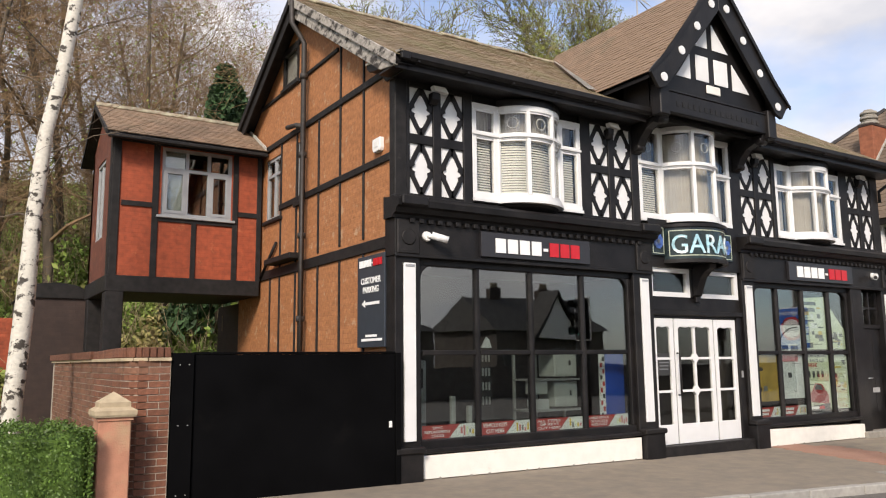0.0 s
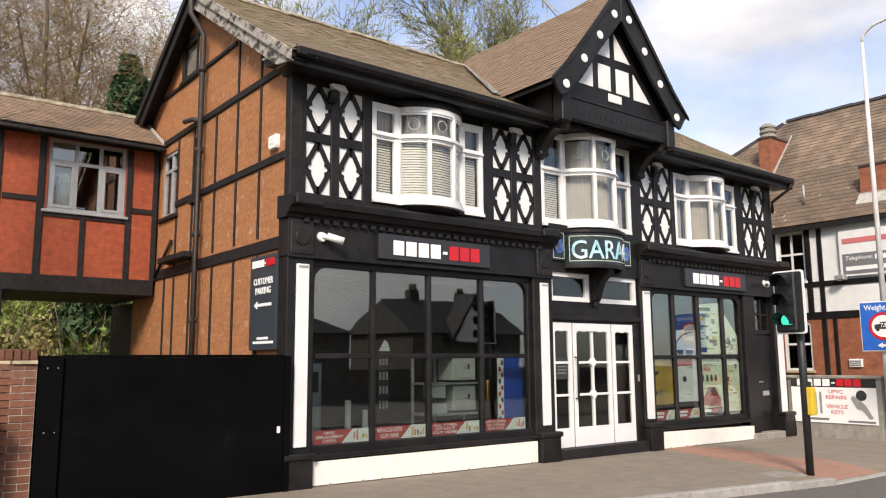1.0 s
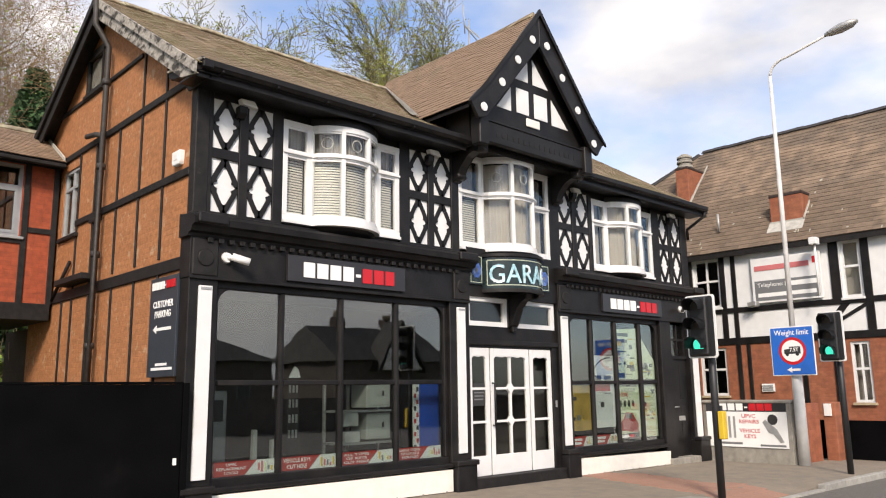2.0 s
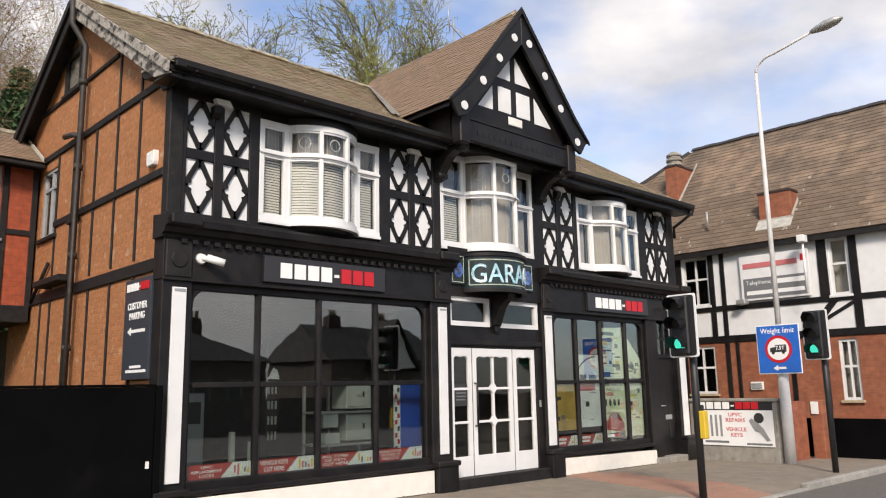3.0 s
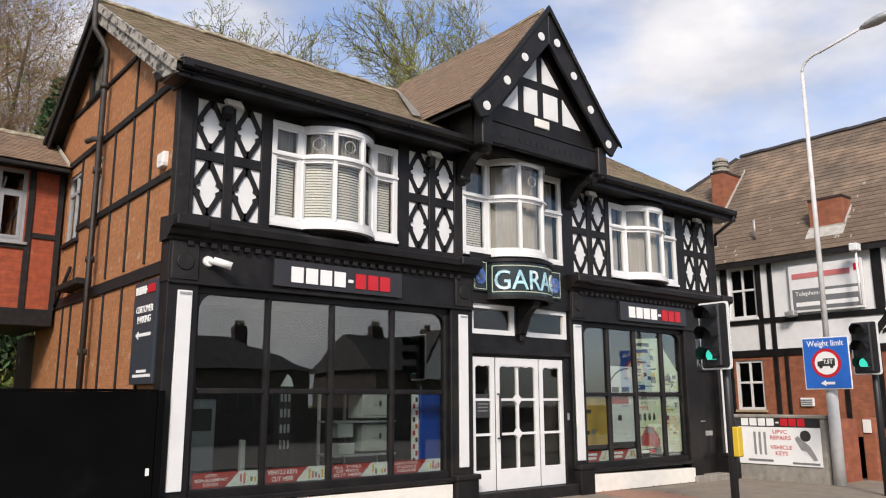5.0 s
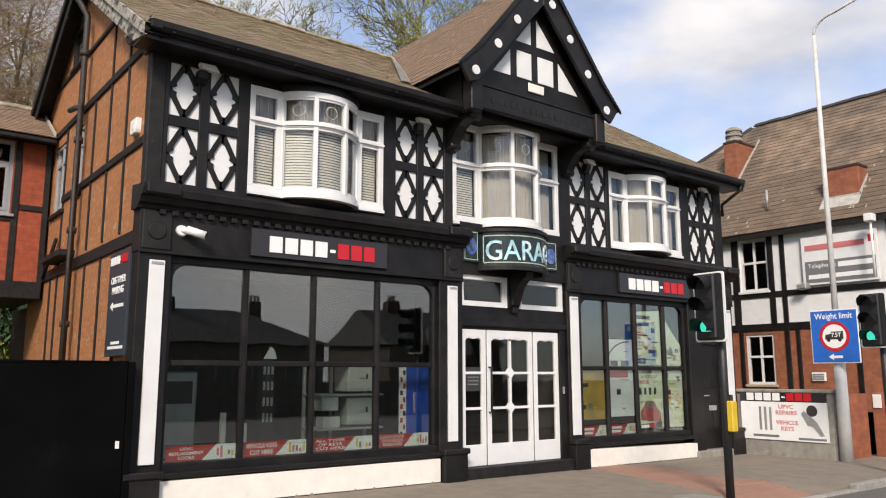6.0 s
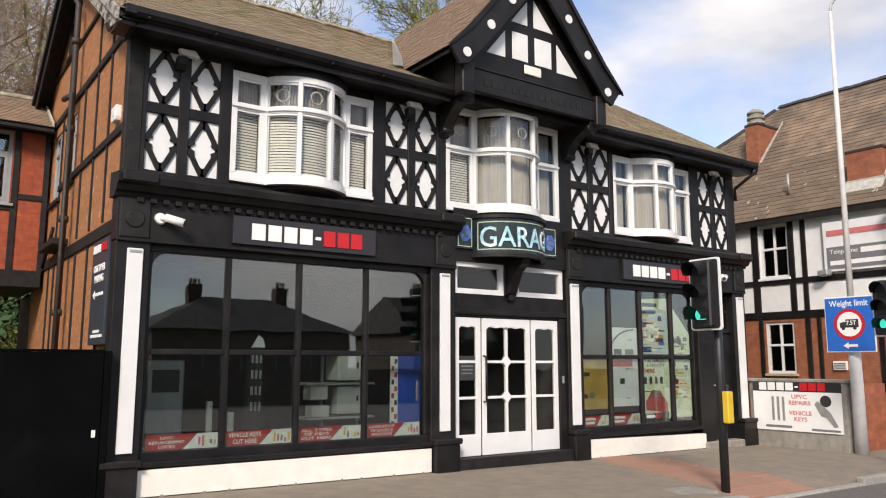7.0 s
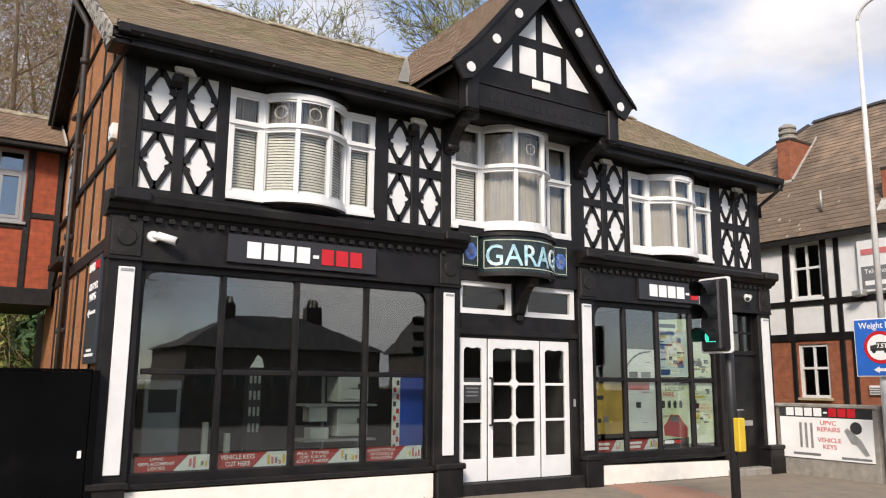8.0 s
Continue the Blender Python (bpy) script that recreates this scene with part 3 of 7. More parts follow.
# ---- roof ----
def tiles(name, o, u, v, wid, lng, tw, gauge, material, thick=0.014, keep=None, sag=0.0, piece="", parent=None, reach=(0, 0, 0, 0)):
    """Overlapping tiles on a slope: o is the eave's start, u along the eave, v up the slope."""
    rnd = random.Random(name)
    o, u, v = Vector(o), Vector(u).normalized(), Vector(v).normalized()
    n = u.cross(v)
    verts, faces = [], []
    one, count = None, 0
    if piece:
        w, g = tw - 0.004, gauge * 1.25
        c8 = [(0, 0, thick * 1.9 + 0.003), (w, 0, thick * 1.9 + 0.003), (w, g, thick * 0.7), (0, g, thick * 0.7), (0, 0, 0), (w, 0, 0), (w, g, -0.004), (0, g, -0.004)]
        one = raw(piece, c8, [(0, 1, 2, 3), (0, 4, 5, 1), (0, 3, 7, 4), (1, 5, 6, 2)], material)
    rows, cols = int(lng / gauge), int(wid / tw) + 1
    for r in range(rows + 1):
        for c in range(-1, cols):
            a = c * tw + (0.5 * tw if r % 2 else 0)
            a0, a1 = max(0, a + 0.002), min(wid, a + tw - 0.002)
            if a1 - a0 < 0.02:
                continue
            b0, b1 = r * gauge, min(lng, r * gauge + gauge * 1.25)
            if keep and not keep(a0, b0):
                continue
            j = rnd.uniform(0, 0.006)
            dip = -sag * math.sin(math.pi * a0 / wid) * math.sin(math.pi * b0 / lng)
            if one and count < 300 and reach[0] < a0 < reach[1] and reach[2] <= b0 < reach[3] and a1 - a0 > tw - 0.006 and b0 + gauge * 1.25 < lng:
                count += 1
                p = o + u * a0 + v * b0 + n * (dip + j - 0.003)
                t1 = rnd.gauss(0, 0.012)
                uu, vv_ = (u * math.cos(t1) + v * math.sin(t1)), (v * math.cos(t1) - u * math.sin(t1))
                under(new(piece, one), parent).matrix_basis = Matrix(((uu.x, vv_.x, n.x, p.x), (uu.y, vv_.y, n.y, p.y), (uu.z, vv_.z, n.z, p.z), (0, 0, 0, 1)))
                continue
            k = len(verts)
            b0 += rnd.uniform(-0.006, 0.006)
            for aa, bb, h in ((a0, b0, thick * 1.9 + j), (a1, b0, thick * 1.9 + j), (a1, b1, thick * 0.7), (a0, b1, thick * 0.7), (a0, b0, 0), (a1, b0, 0), (a1, b1, -0.004), (a0, b1, -0.004)):
                verts.append(o + u * aa + v * bb + n * (h + dip))
            faces += [(k, k + 1, k + 2, k + 3), (k, k + 4, k + 5, k + 1), (k, k + 3, k + 7, k + 4), (k + 1, k + 5, k + 6, k + 2)]
    return raw(name, verts, faces, material)


RX0, RX1 = 4.56, 17.30
deck = B()
th = 0.06
prism(deck, [(EY, EZ - 0.045), (RY, RZ - 0.075), (2 * RY - EY, EZ - 0.045), (2 * RY - EY, EZ - 0.045 - th), (RY, RZ - 0.075 - th), (EY, EZ - 0.045 - th)], "x", RX0, RX1)
roof = part("roof", deck, BLACKW, house, "mossy brown tiled pitched roof")
lng = math.hypot(RY - EY, RZ - EZ)
tf = under(new("roof_tiles", tiles("front_tiles", (RX0, EY - 0.04, EZ - 0.02), (1, 0, 0), (0, RY - EY, RZ - EZ), RX1 - RX0, lng, 0.165, 0.10, TILE, 0.0035, None, 0.03, "roof_tile", roof, (0.1, 4.2, 0.0, 1.3))), roof)
tagged(tf, "rows of mossy brown clay tiles", kind="stuff")
tb = under(new("roof_tiles", tiles("back_tiles", (RX1, 2 * RY - EY, EZ - 0.02), (-1, 0, 0), (0, -(RY - EY), RZ - EZ), RX1 - RX0, lng, 0.33, 0.20, TILE)), roof)
tagged(tb, kind="stuff")
rt = prism(B(), [(-0.13, -0.06), (0, 0.045), (0.13, -0.06), (0.11, -0.085), (0, 0.01), (-0.11, -0.085)], "x", 0.0, 0.445)
rtm = mesh_of("ridge_tile", rt, RIDGE, 0.006)
for i in range(28):
    k = under(new("ridge_tile", rtm), roof)
    k.matrix_basis = pose(RX0 + 0.449 * i, RY, RZ + 0.03 + 0.012 * math.sin(i * 1.9), 0, 0.5 * math.sin(i * 2.3), 0.6 * math.sin(i * 1.3))
# bargeboards on the gable verge, two steps deep
for s in (1, -1):
    for k, (x0, x1, d0, d1, m) in enumerate(((RX0 - 0.045, RX0, 0.0, 0.15, PEEL), (RX0 + 0.002, RX0 + 0.03, 0.15, 0.36, PEEL))):
        q = [(RY, RZ - d0), (RY + s * (RY - EY + 0.02), EZ - d0 - 0.01), (RY + s * (RY - EY - (0.0 if k == 0 else 0.45)), EZ - d1 + (0 if k == 0 else 0.28)), (RY, RZ - d1)]
        part("bargeboard", prism(B(), q, "x", x0, x1), m if s == -1 else BLACKW, roof, "bargeboard with flaking pale paint" if s == -1 else "", bevel=0.004)
    part("verge_soffit", prism(B(), [(RY, RZ - 0.09), (RY + s * (RY - EY), EZ - 0.09), (RY + s * (RY - EY), EZ - 0.12), (RY, RZ - 0.12)], "x", RX0 + 0.032, X0 + 0.02), BLACKW, roof)
# eaves: soffit, fascia and gutter, broken by the front gable
for a, b in ((RX0, 9.33), (12.33, RX1)):
    part("eaves_soffit", bx(B(), a + 0.02, b, EY + 0.06, YW + 0.02, 5.46, 5.49), BLACK, roof)
    part("eaves_fascia", bx(B(), a + 0.02, b, EY + 0.03, EY + 0.058, 5.42, 5.60), BLACK, roof, bevel=0.005)
    gut = B()
    gp = [(EY - 0.09, 5.63), (EY - 0.085, 5.56), (EY - 0.05, 5.52), (EY - 0.005, 5.515), (EY + 0.025, 5.54), (EY + 0.028, 5.63), (EY + 0.015, 5.63), (EY + 0.012, 5.55), (EY - 0.01, 5.53), (EY - 0.045, 5.535), (EY - 0.072, 5.57), (EY - 0.075, 5.63)]
    prism(gut, gp, "x", a + (0.06 if a < 9 else 0.0), b + (0.02 if b < 13 else -0.12))
    gt = part("gutter", gut, BLACK, roof, "black ogee gutter")
    for i in range(int((b - a) / 0.8)):
        part("gutter_bracket", bx(B(), a + 0.3 + 0.8 * i, a + 0.33 + 0.8 * i, EY - 0.1, EY + 0.03, 5.505, 5.53), BLACK, gt)
ret = part("gutter_return", prism(B(), [(EY - 0.09, 5.52), (EY - 0.09, 5.635), (10.42, 5.765), (10.44, 5.70), (10.36, 5.63), (10.2, 5.60)], "x", RX0 + 0.05, RX0 + 0.19), BLACK, roof, "black moulded gutter return on the gable", bevel=0.012)
part("return_lip", prism(B(), [(EY - 0.10, 5.615), (EY - 0.10, 5.645), (10.43, 5.775), (10.43, 5.745)], "x", RX0 + 0.03, RX0 + 0.052), PEEL, ret, "worn pale edge")
part("eaves_end_board", prism(B(), [(EY + 0.03, 5.44), (EY + 0.03, 5.60), (10.3, 5.62), (10.1, 5.44)], "x", RX0 + 0.19, RX0 + 0.22), BLACKW, roof)
for x in (17.12,):
    part("swan_neck", pipe(B(), [(x, EY - 0.02, 5.52), (x, EY, 5.42), (x - 0.08, YW - 0.08, 5.15), (x - 0.08, YW - 0.08, 4.9)], 0.035), BLACK, roof)

# ---- upper front: black timber frame with white panels ----
up = B()
edge = X0 + 0.02
bx(up, edge, X1, 10.0, 10.18, 3.2, 3.89)
for (a, b) in ((edge, 6.11), (8.24, 9.56), (11.97, 13.355), (15.57, X1)):
    bx(up, a, b, 10.0, 10.18, 3.89, 5.55)
for a, b, z in ((6.11, 8.24, 5.335), (9.56, 11.97, 5.5), (13.355, 15.57, 5.335)):
    bx(up, a, b, 10.0, 10.18, z, 5.55)
split("upper_wall", up, BLACK, house)


def brace(bm, ax, az, bx_, bz, y0, y1, inward):
    """A curved-cusped diagonal: thin plank that swells near both ends on its inner side."""
    a, b = Vector((ax, az)), Vector((bx_, bz))
    t = b - a
    L = t.length
    t.normalize()
    k = Vector((-t.y, t.x))
    if k.dot(Vector(inward) - a) < 0:
        k = -k
    ins, outs = [], []
    for i in range(25):
        s = i / 24
        e = 0.040 + 0.030 * math.exp(-((s - 0.20) / 0.05) ** 2) + 0.034 * math.exp(-((s - 0.78) / 0.05) ** 2)
        ins.append(a + t * (L * s) + k * e)
        outs.append(a + t * (L * s) - k * 0.026)
    prism(bm, [(p.x, p.y) for p in ins + outs[::-1]], "y", y0, y1)


def panel(x0, x1, z0, z1):
    p = part("infill_panel", bx(B(), x0 - 0.01, x1 + 0.01, 9.985, 10.003, z0 - 0.01, z1 + 0.01), WHITER, house, "white rendered panel behind black cusped braces")
    xm, zm = (x0 + x1) / 2, (z0 + z1) / 2
    for sx in (x0 - 0.01, x1 + 0.01):
        for sz in (z0 - 0.02, z1 + 0.02):
            bm = B()
            brace(bm, sx, zm, xm, sz, 9.962, 9.984, (xm, zm))
            part("brace", bm, BLACK, p)


def timber_group(x0, x1, gx0, gx1):
    """Two by two panels between posts, with a console under the eaves."""
    xm = (x0 + x1) / 2
    for a, b in ((x0, xm - 0.065), (xm + 0.065, x1)):
        for c, d in ((3.84, 4.565), (4.70, 5.385)):
            panel(a, b, c, d)
    for a, b in ((gx0, x0), (xm - 0.065, xm + 0.065), (x1, gx1)):
        part("post", bx(B(), a, b, 9.945, 10.004, 3.8, 5.5), BLACK, house, bevel=0.006)
    for c, d in ((3.76, 3.84), (4.565, 4.70), (5.385, 5.5)):
        part("rail", bx(B(), gx0, gx1, 9.952, 10.002, c, d), BLACK, house, bevel=0.005)
    cs = part("eaves_console", prism(B(), [(9.95, 5.16), (9.95, 5.32), (9.83, 5.32), (9.84, 5.22), (9.90, 5.16)], "x", xm - 0.14, xm - 0.02), BLACK, house, bevel=0.006)
    part("console_cap", prism(B(), [(xm - 0.13, 5.415), (xm + 0.07, 5.42), (xm + 0.13, 5.335), (xm - 0.10, 5.345)], "y", 9.83, 9.92), WHITER, cs, "white painted cap block")


timber_group(5.045, 5.955, X0, 6.11)
timber_group(8.46, 9.385, 8.24, 9.56)
timber_group(12.27, 13.245, 11.97, 13.355)
timber_group(15.87, 16.79, 15.57, X1)


# ---- bay windows ----
def arc(x0, x1, y, proj, n=12):
    c = x1 - x0
    r = (c * c / 4 + proj * proj) / (2 * proj)
    cy = y - proj + r
    h = math.asin(c / 2 / r)
    return [((x0 + x1) / 2 + r * math.sin(-h + 2 * h * i / n), cy - r * math.cos(-h + 2 * h * i / n)) for i in range(n + 1)]


def bay(x0, x1, z0, z1, b0, b1, proj, zt, rings):
    y = 9.985
    a = arc(b0, b1, y, proj)
    line = [(x0, y)] + a + [(x1, y)]
    f = B()
    sweep(f, line, -0.04, 0.04, z0, z0 + 0.075)
    sweep(f, line, -0.04, 0.04, z1 - 0.085, z1)
    sweep(f, line, -0.035, 0.035, zt - 0.035, zt + 0.035)
    win = part("bay_window", f, WHITE, house, "white painted bow window with transom lights")
    part("drip_mould", sweep(B(), line, 0.041, 0.062, zt - 0.012, zt + 0.02), WHITE, win)
    part("window_sill", sweep(B(), line, -0.03, 0.075, z0 - 0.045, z0), WHITE, win)

    def post(p, q, w, d=0.038):
        p, q = Vector(p), Vector(q)
        t = (q - p).normalized()
        m = sweep(B(), [p - t * w / 2, p + t * w / 2], -d, d, z0 + 0.075, z1 - 0.085)
        part("mullion", m, WHITE, win, bevel=0.006)
    post((x0 + 0.04, y), (x1, y), 0.08)
    post((x1 - 0.04, y), (x1 + 1, y), 0.08)
    post((b0 - 0.03, y), (x1, y), 0.13)
    post((b1 + 0.03, y), (x1 + 1, y), 0.13)
    for i in (0, 4, 8, 12):
        j = min(12, i + 1)
        t = Vector(a[j]) - Vector(a[j - 1])
        post(a[i], Vector(a[i]) + t, 0.065 if i in (4, 8) else 0.08, 0.042)
    lights = [[(x0 + 0.08, y), (b0 - 0.09, y)], a[0:5], a[4:9], a[8:13], [(b1 + 0.09, y), (x1 - 0.08, y)]]
    for n, seg in enumerate(lights):
        for za, zb in ((z0 + 0.07, zt - 0.03), (zt + 0.03, z1 - 0.08)):
            part("pane", sweep(B(), seg, -0.004, 0.004, za, zb), PANE, win)
        s = B()
        sweep(s, seg, 0.004, 0.022, z0 + 0.075, z0 + 0.11), sweep(s, seg, 0.004, 0.022, zt - 0.065, zt - 0.035)
        sweep(s, seg, 0.004, 0.022, z1 - 0.115, z1 - 0.085), sweep(s, seg, 0.004, 0.022, zt + 0.035, zt + 0.06)
        split("sash_rail", s, WHITE, win)
    for n in rings:
        p, q = Vector(lights[n][0]), Vector(lights[n][-1])
        c, t = (p + q) / 2, (q - p).normalized()
        if n in (1, 2, 3):
            c = Vector(lights[n][2])
        k = Vector((t.y, -t.x))
        rg = B()
        zc = (zt + z1) / 2 - 0.02
        pts = [Vector((c.x + t.x * 0.085 * math.cos(u), c.y + t.y * 0.085 * math.cos(u), zc + 0.085 * math.sin(u))) + Vector((k.x, k.y, 0)) * -0.012 for u in [2 * math.pi * i / 16 for i in range(17)]]
        pipe(rg, pts, 0.012, 5)
        part("leaded_ring", rg, LEAD, win, "pale leaded ring in the top light")
    # head board and tapered underside
    part("bow_head", sweep(B(), a, -0.2, 0.05, z1, z1 + 0.10), BLACK, win)
    so = B()
    prev = None
    for k in range(5):
        u = k / 4
        pr = proj * (1 - 0.75 * u ** 1.6)
        ring = arc(b0 + 0.10 * u, b1 - 0.10 * u, y + 0.03, pr)
        vs = [so.verts.new((p[0], p[1] - 0.02 * (1 - u), z0 - 0.045 - 0.17 * u)) for p in ring]
        if prev:
            for i in range(12):
                so.faces.new((prev[i], prev[i + 1], vs[i + 1], vs[i]))
        prev = vs
    so.faces.new(prev)
    part("bow_underside", so, BLACK, win)
    # floor and roof of the bow, room behind
    part("bow_board", prism(B(), [(p[0], p[1] + 0.05) for p in a], "z", z0 - 0.02, z0 + 0.03), WHITE, win)
    return lights


L1 = bay(6.11, 8.24, 3.885, 5.335, 6.60, 7.77, 0.33, 4.86, (1, 2))
L2 = bay(9.56, 11.97, 3.90, 5.55, 10.15, 11.42, 0.45, 4.86, (0, 1, 2, 3))
L3 = bay(13.355, 15.57, 3.885, 5.335, 13.87, 15.05, 0.33, 4.86, ())


def blind(seg, z0, z1):
    v, fc = [], []
    n = int((z1 - z0) / 0.039)
    for i in range(n):
        z = z0 + 0.039 * i
        for p, q in zip(seg, seg[1:]):
            k = len(v)
            v += [(p[0], p[1] + 0.075, z), (q[0], q[1] + 0.075, z), (q[0], q[1] + 0.092, z + 0.0318), (p[0], p[1] + 0.092, z + 0.0318)]
            fc.append((k, k + 1, k + 2, k + 3))
    return tagged(new("venetian_blind", raw("venetian_blind", v, fc, BLIND)), "closed cream venetian blind hanging behind the window", "blind", "blinds of the upper windows")


def curtain(seg, z0, z1, bunch=0.0):
    a, b = Vector(seg[0]), Vector(seg[-1])
    pts = []
    n = 40
    for i in range(n + 1):
        s = i / n * (1 - bunch)
        p = a.lerp(b, s)
        pts.append((p.x, p.y + 0.14 + 0.022 * math.sin(i * 1.35) + 0.01 * math.sin(i * 0.55)))
    return tagged(new("curtain", mesh_of("curtain", sweep(B(), pts, -0.002, 0.002, z0, z1), CURTAIN)), "grey net curtain drawn behind the window", "curtain", "curtains of the upper windows")


for n in (0, 1, 2, 3, 4):
    blind(L1[n], 3.97, 4.83)
    curtain(L1[n], 4.83, 5.29)
curtain(L2[0], 4.83, 5.45)
blind(L2[0], 3.97, 4.83)
curtain(L2[1], 3.97, 5.45, 0.0), curtain(L2[2], 3.97, 5.45, 0.06), curtain(L2[3], 3.97, 5.45), curtain(L2[4], 3.97, 5.45)
for n in range(5):
    curtain(L3[n], 3.97, 5.29, 0.0 if n != 3 else 0.3)
# upper room and floor between storeys
part("upper_floor", bx(B(), X0 + 0.25, X1 - 0.25, 10.18, YB - 0.25, 3.3, 3.5), ROOM, house)
part("upper_partition", bx(B(), X0 + 0.25, X1 - 0.25, 13.0, 13.1, 3.5, 5.6), ROOM, house)
part("upper_ceiling", bx(B(), X0 + 0.25, X1 - 0.25, 10.18, YB - 0.25, 5.6, 5.65), ROOM, house)

# ---- front gable ----
gy0, gyw = 9.09, 9.32
gz = lambda x: 8.24 - 1.215 * abs(x - XC)
gb = B()
prism(gb, [(9.37, 5.56), (12.29, 5.56), (12.29, 6.25), (XC, 7.98), (9.37, 6.25)], "y", gyw, gyw + 0.12)
gable = part("front_gable", gb, BLACK, house, "black boarded gable with white panels and dots")
for s in (1, -1):
    x = lambda d: XC + s * d
    q = [(x(0), 8.24), (x(1.42), gz(XC + 1.42)), (x(1.80), 6.11), (x(1.62), 5.86), (x(1.45), 5.92), (x(0), 7.58)]
    bb = part("bargeboard", prism(B(), q, "y", gy0, gy0 + 0.06), BLACK, gable, "black bargeboard with white discs", bevel=0.006)
    q2 = [(x(0), 8.29), (x(1.42), gz(XC + 1.42) + 0.05), (x(1.84), 6.13), (x(1.86), 6.07), (x(1.42), gz(XC + 1.42) - 0.05), (x(0), 8.17)]
    part("barge_mould", prism(B(), q2, "y", gy0 - 0.04, gy0 - 0.002), BLACK, gable)
    for d, z in ((0.20, 7.645), (0.614, 7.145), (1.04, 6.62), (1.503, 6.07)):
        part("disc", tube(B(), (x(d), gy0 - 0.016, z), (x(d), gy0 + 0.01, z), 0.074, n=20), WHITE, bb)
    rs = B()
    q3 = [(x(0), 8.20), (x(1.42), gz(XC + 1.42) - 0.03), (x(1.78), 6.08), (x(1.78), 6.02), (x(1.42), gz(XC + 1.42) - 0.09), (x(0), 8.14)]
    prism(rs, q3, "y", gy0 + 0.062, 13.3)
    part("gable_roof_deck", rs, BLACK, gable)
    lg = math.hypot(1.80, 8.24 - 6.11)
    if s == -1:
        tl = tiles("gable_tiles_w", (XC - 1.83, 13.35, 6.10), (0, -1, 0), (1.83, 0, 2.15), 13.35 - gy0 + 0.03, lg, 0.165, 0.10, TILEG, 0.0042, None, 0.0, "roof_tile", gable, (2.2, 4.5, 0.0, 2.9))
    else:
        tl = tiles("gable_tiles_e", (XC + 1.83, gy0 - 0.03, 6.10), (0, 1, 0), (-1.83, 0, 2.15), 13.35 - gy0 + 0.03, lg, 0.165, 0.10, TILEG, 0.0042)
    tagged(under(new("gable_roof_tiles", tl), gable), "rows of brown clay tiles", kind="stuff")
    part("cheek", bx(B(), x(1.46) - 0.03, x(1.46) + 0.03, gyw + 0.12, 10.0, 5.5, 6.3), BLACK, gable)
    # valley flashing
    va, vb = Vector((x(1.86), 10.28, 6.10)), Vector((x(0.15), 13.15, 7.92))
    fl = B()
    off = Vector((-s * -0.16, 0, 0.0))
    vs = [fl.verts.new(p) for p in (va + Vector((0, 0, 0.05)), vb + Vector((0, 0, 0.05)), vb + off * 1.0 + Vector((0, 0, 0.05)), va + off * 1.2 + Vector((0, 0, 0.035)))]
    fl.faces.new(vs)
    bmesh.ops.solidify(fl, geom=fl.faces[:], thickness=0.01)
    part("valley_flashing", fl, LEAD, gable, "pale lead valley strip")
    # corbel under the jetty
    xa = x(1.32)
    part("jetty_console", prism(B(), [(9.96, 4.98), (9.96, 5.56), (9.24, 5.56), (9.28, 5.46), (9.46, 5.42), (9.62, 5.36), (9.76, 5.22), (9.82, 5.08), (9.90, 5.0)], "x", xa - 0.09, xa + 0.09), BLACK, gable, "scrolled black console", bevel=0.01)
    part("console_scroll", tube(B(), (xa - 0.11, 9.36, 5.46), (xa + 0.11, 9.36, 5.46), 0.07, n=14), BLACK, gable)
    part("console_scroll", tube(B(), (xa - 0.10, 9.86, 5.08), (xa + 0.10, 9.86, 5.08), 0.06, n=14), BLACK, gable)
gr = prism(B(), [(-0.12, -0.09), (0, 0.04), (0.12, -0.09), (0.10, -0.11), (0, 0.0), (-0.10, -0.11)], "y", 0, 0.445)
grm = mesh_of("ridge_tile", gr, RIDGE, 0.006)
for i in range(10):
    k = under(new("ridge_tile", grm), gable)
    y = 9.2 + 0.449 * i
    k.matrix_basis = pose(XC, y, 8.27 - 0.055 * (y - 9) , -3.2, 0, 0.4 * math.sin(i * 1.7))
wv = ((10.40, 10.73, 6.295, 6.755), (10.88, 11.245, 6.295, 6.755))
for a, b, c, d in wv:
    part("gable_panel", bx(B(), a, b, gyw - 0.012, gyw + 0.002, c, d), WHITER, gable, bevel=0.004)
for q in ([(10.385, 6.92), (10.725, 6.92), (10.725, 7.335)], [(10.865, 6.92), (11.285, 6.92), (10.865, 7.395)], [(9.88, 6.28), (10.25, 6.28), (10.25, 6.725)], [(11.37, 6.27), (11.835, 6.27), (11.37, 6.755)]):
    part("gable_panel", prism(B(), q, "y", gyw - 0.012, gyw + 0.002), WHITER, gable)
part("jetty_beam", bx(B(), 9.33, 12.33, gyw - 0.10, gyw + 0.1, 5.56, 5.92), BLACK, gable, "carved black beam with worn lettering", bevel=0.015)
part("beam_mould", bx(B(), 9.31, 12.35, gyw - 0.115, gyw - 0.02, 5.915, 5.945), BLACK, gable, bevel=0.008)
part("jetty_soffit", bx(B(), 9.42, 12.30, gyw + 0.1, 10.0, 5.56, 5.59), BLACK, gable)
for xa, xb in ((9.30, 9.53), (12.13, 12.36)):
    part("jetty_end_block", bx(B(), xa, xb, gyw - 0.16, gyw + 0.05, 5.48, 6.0), BLACK, gable, bevel=0.015)
part("date_plaque", bx(B(), 10.64, 11.0, gyw - 0.03, gyw - 0.003, 6.09, 6.245), CREAM, gable, "small cream plaque", bevel=0.01)
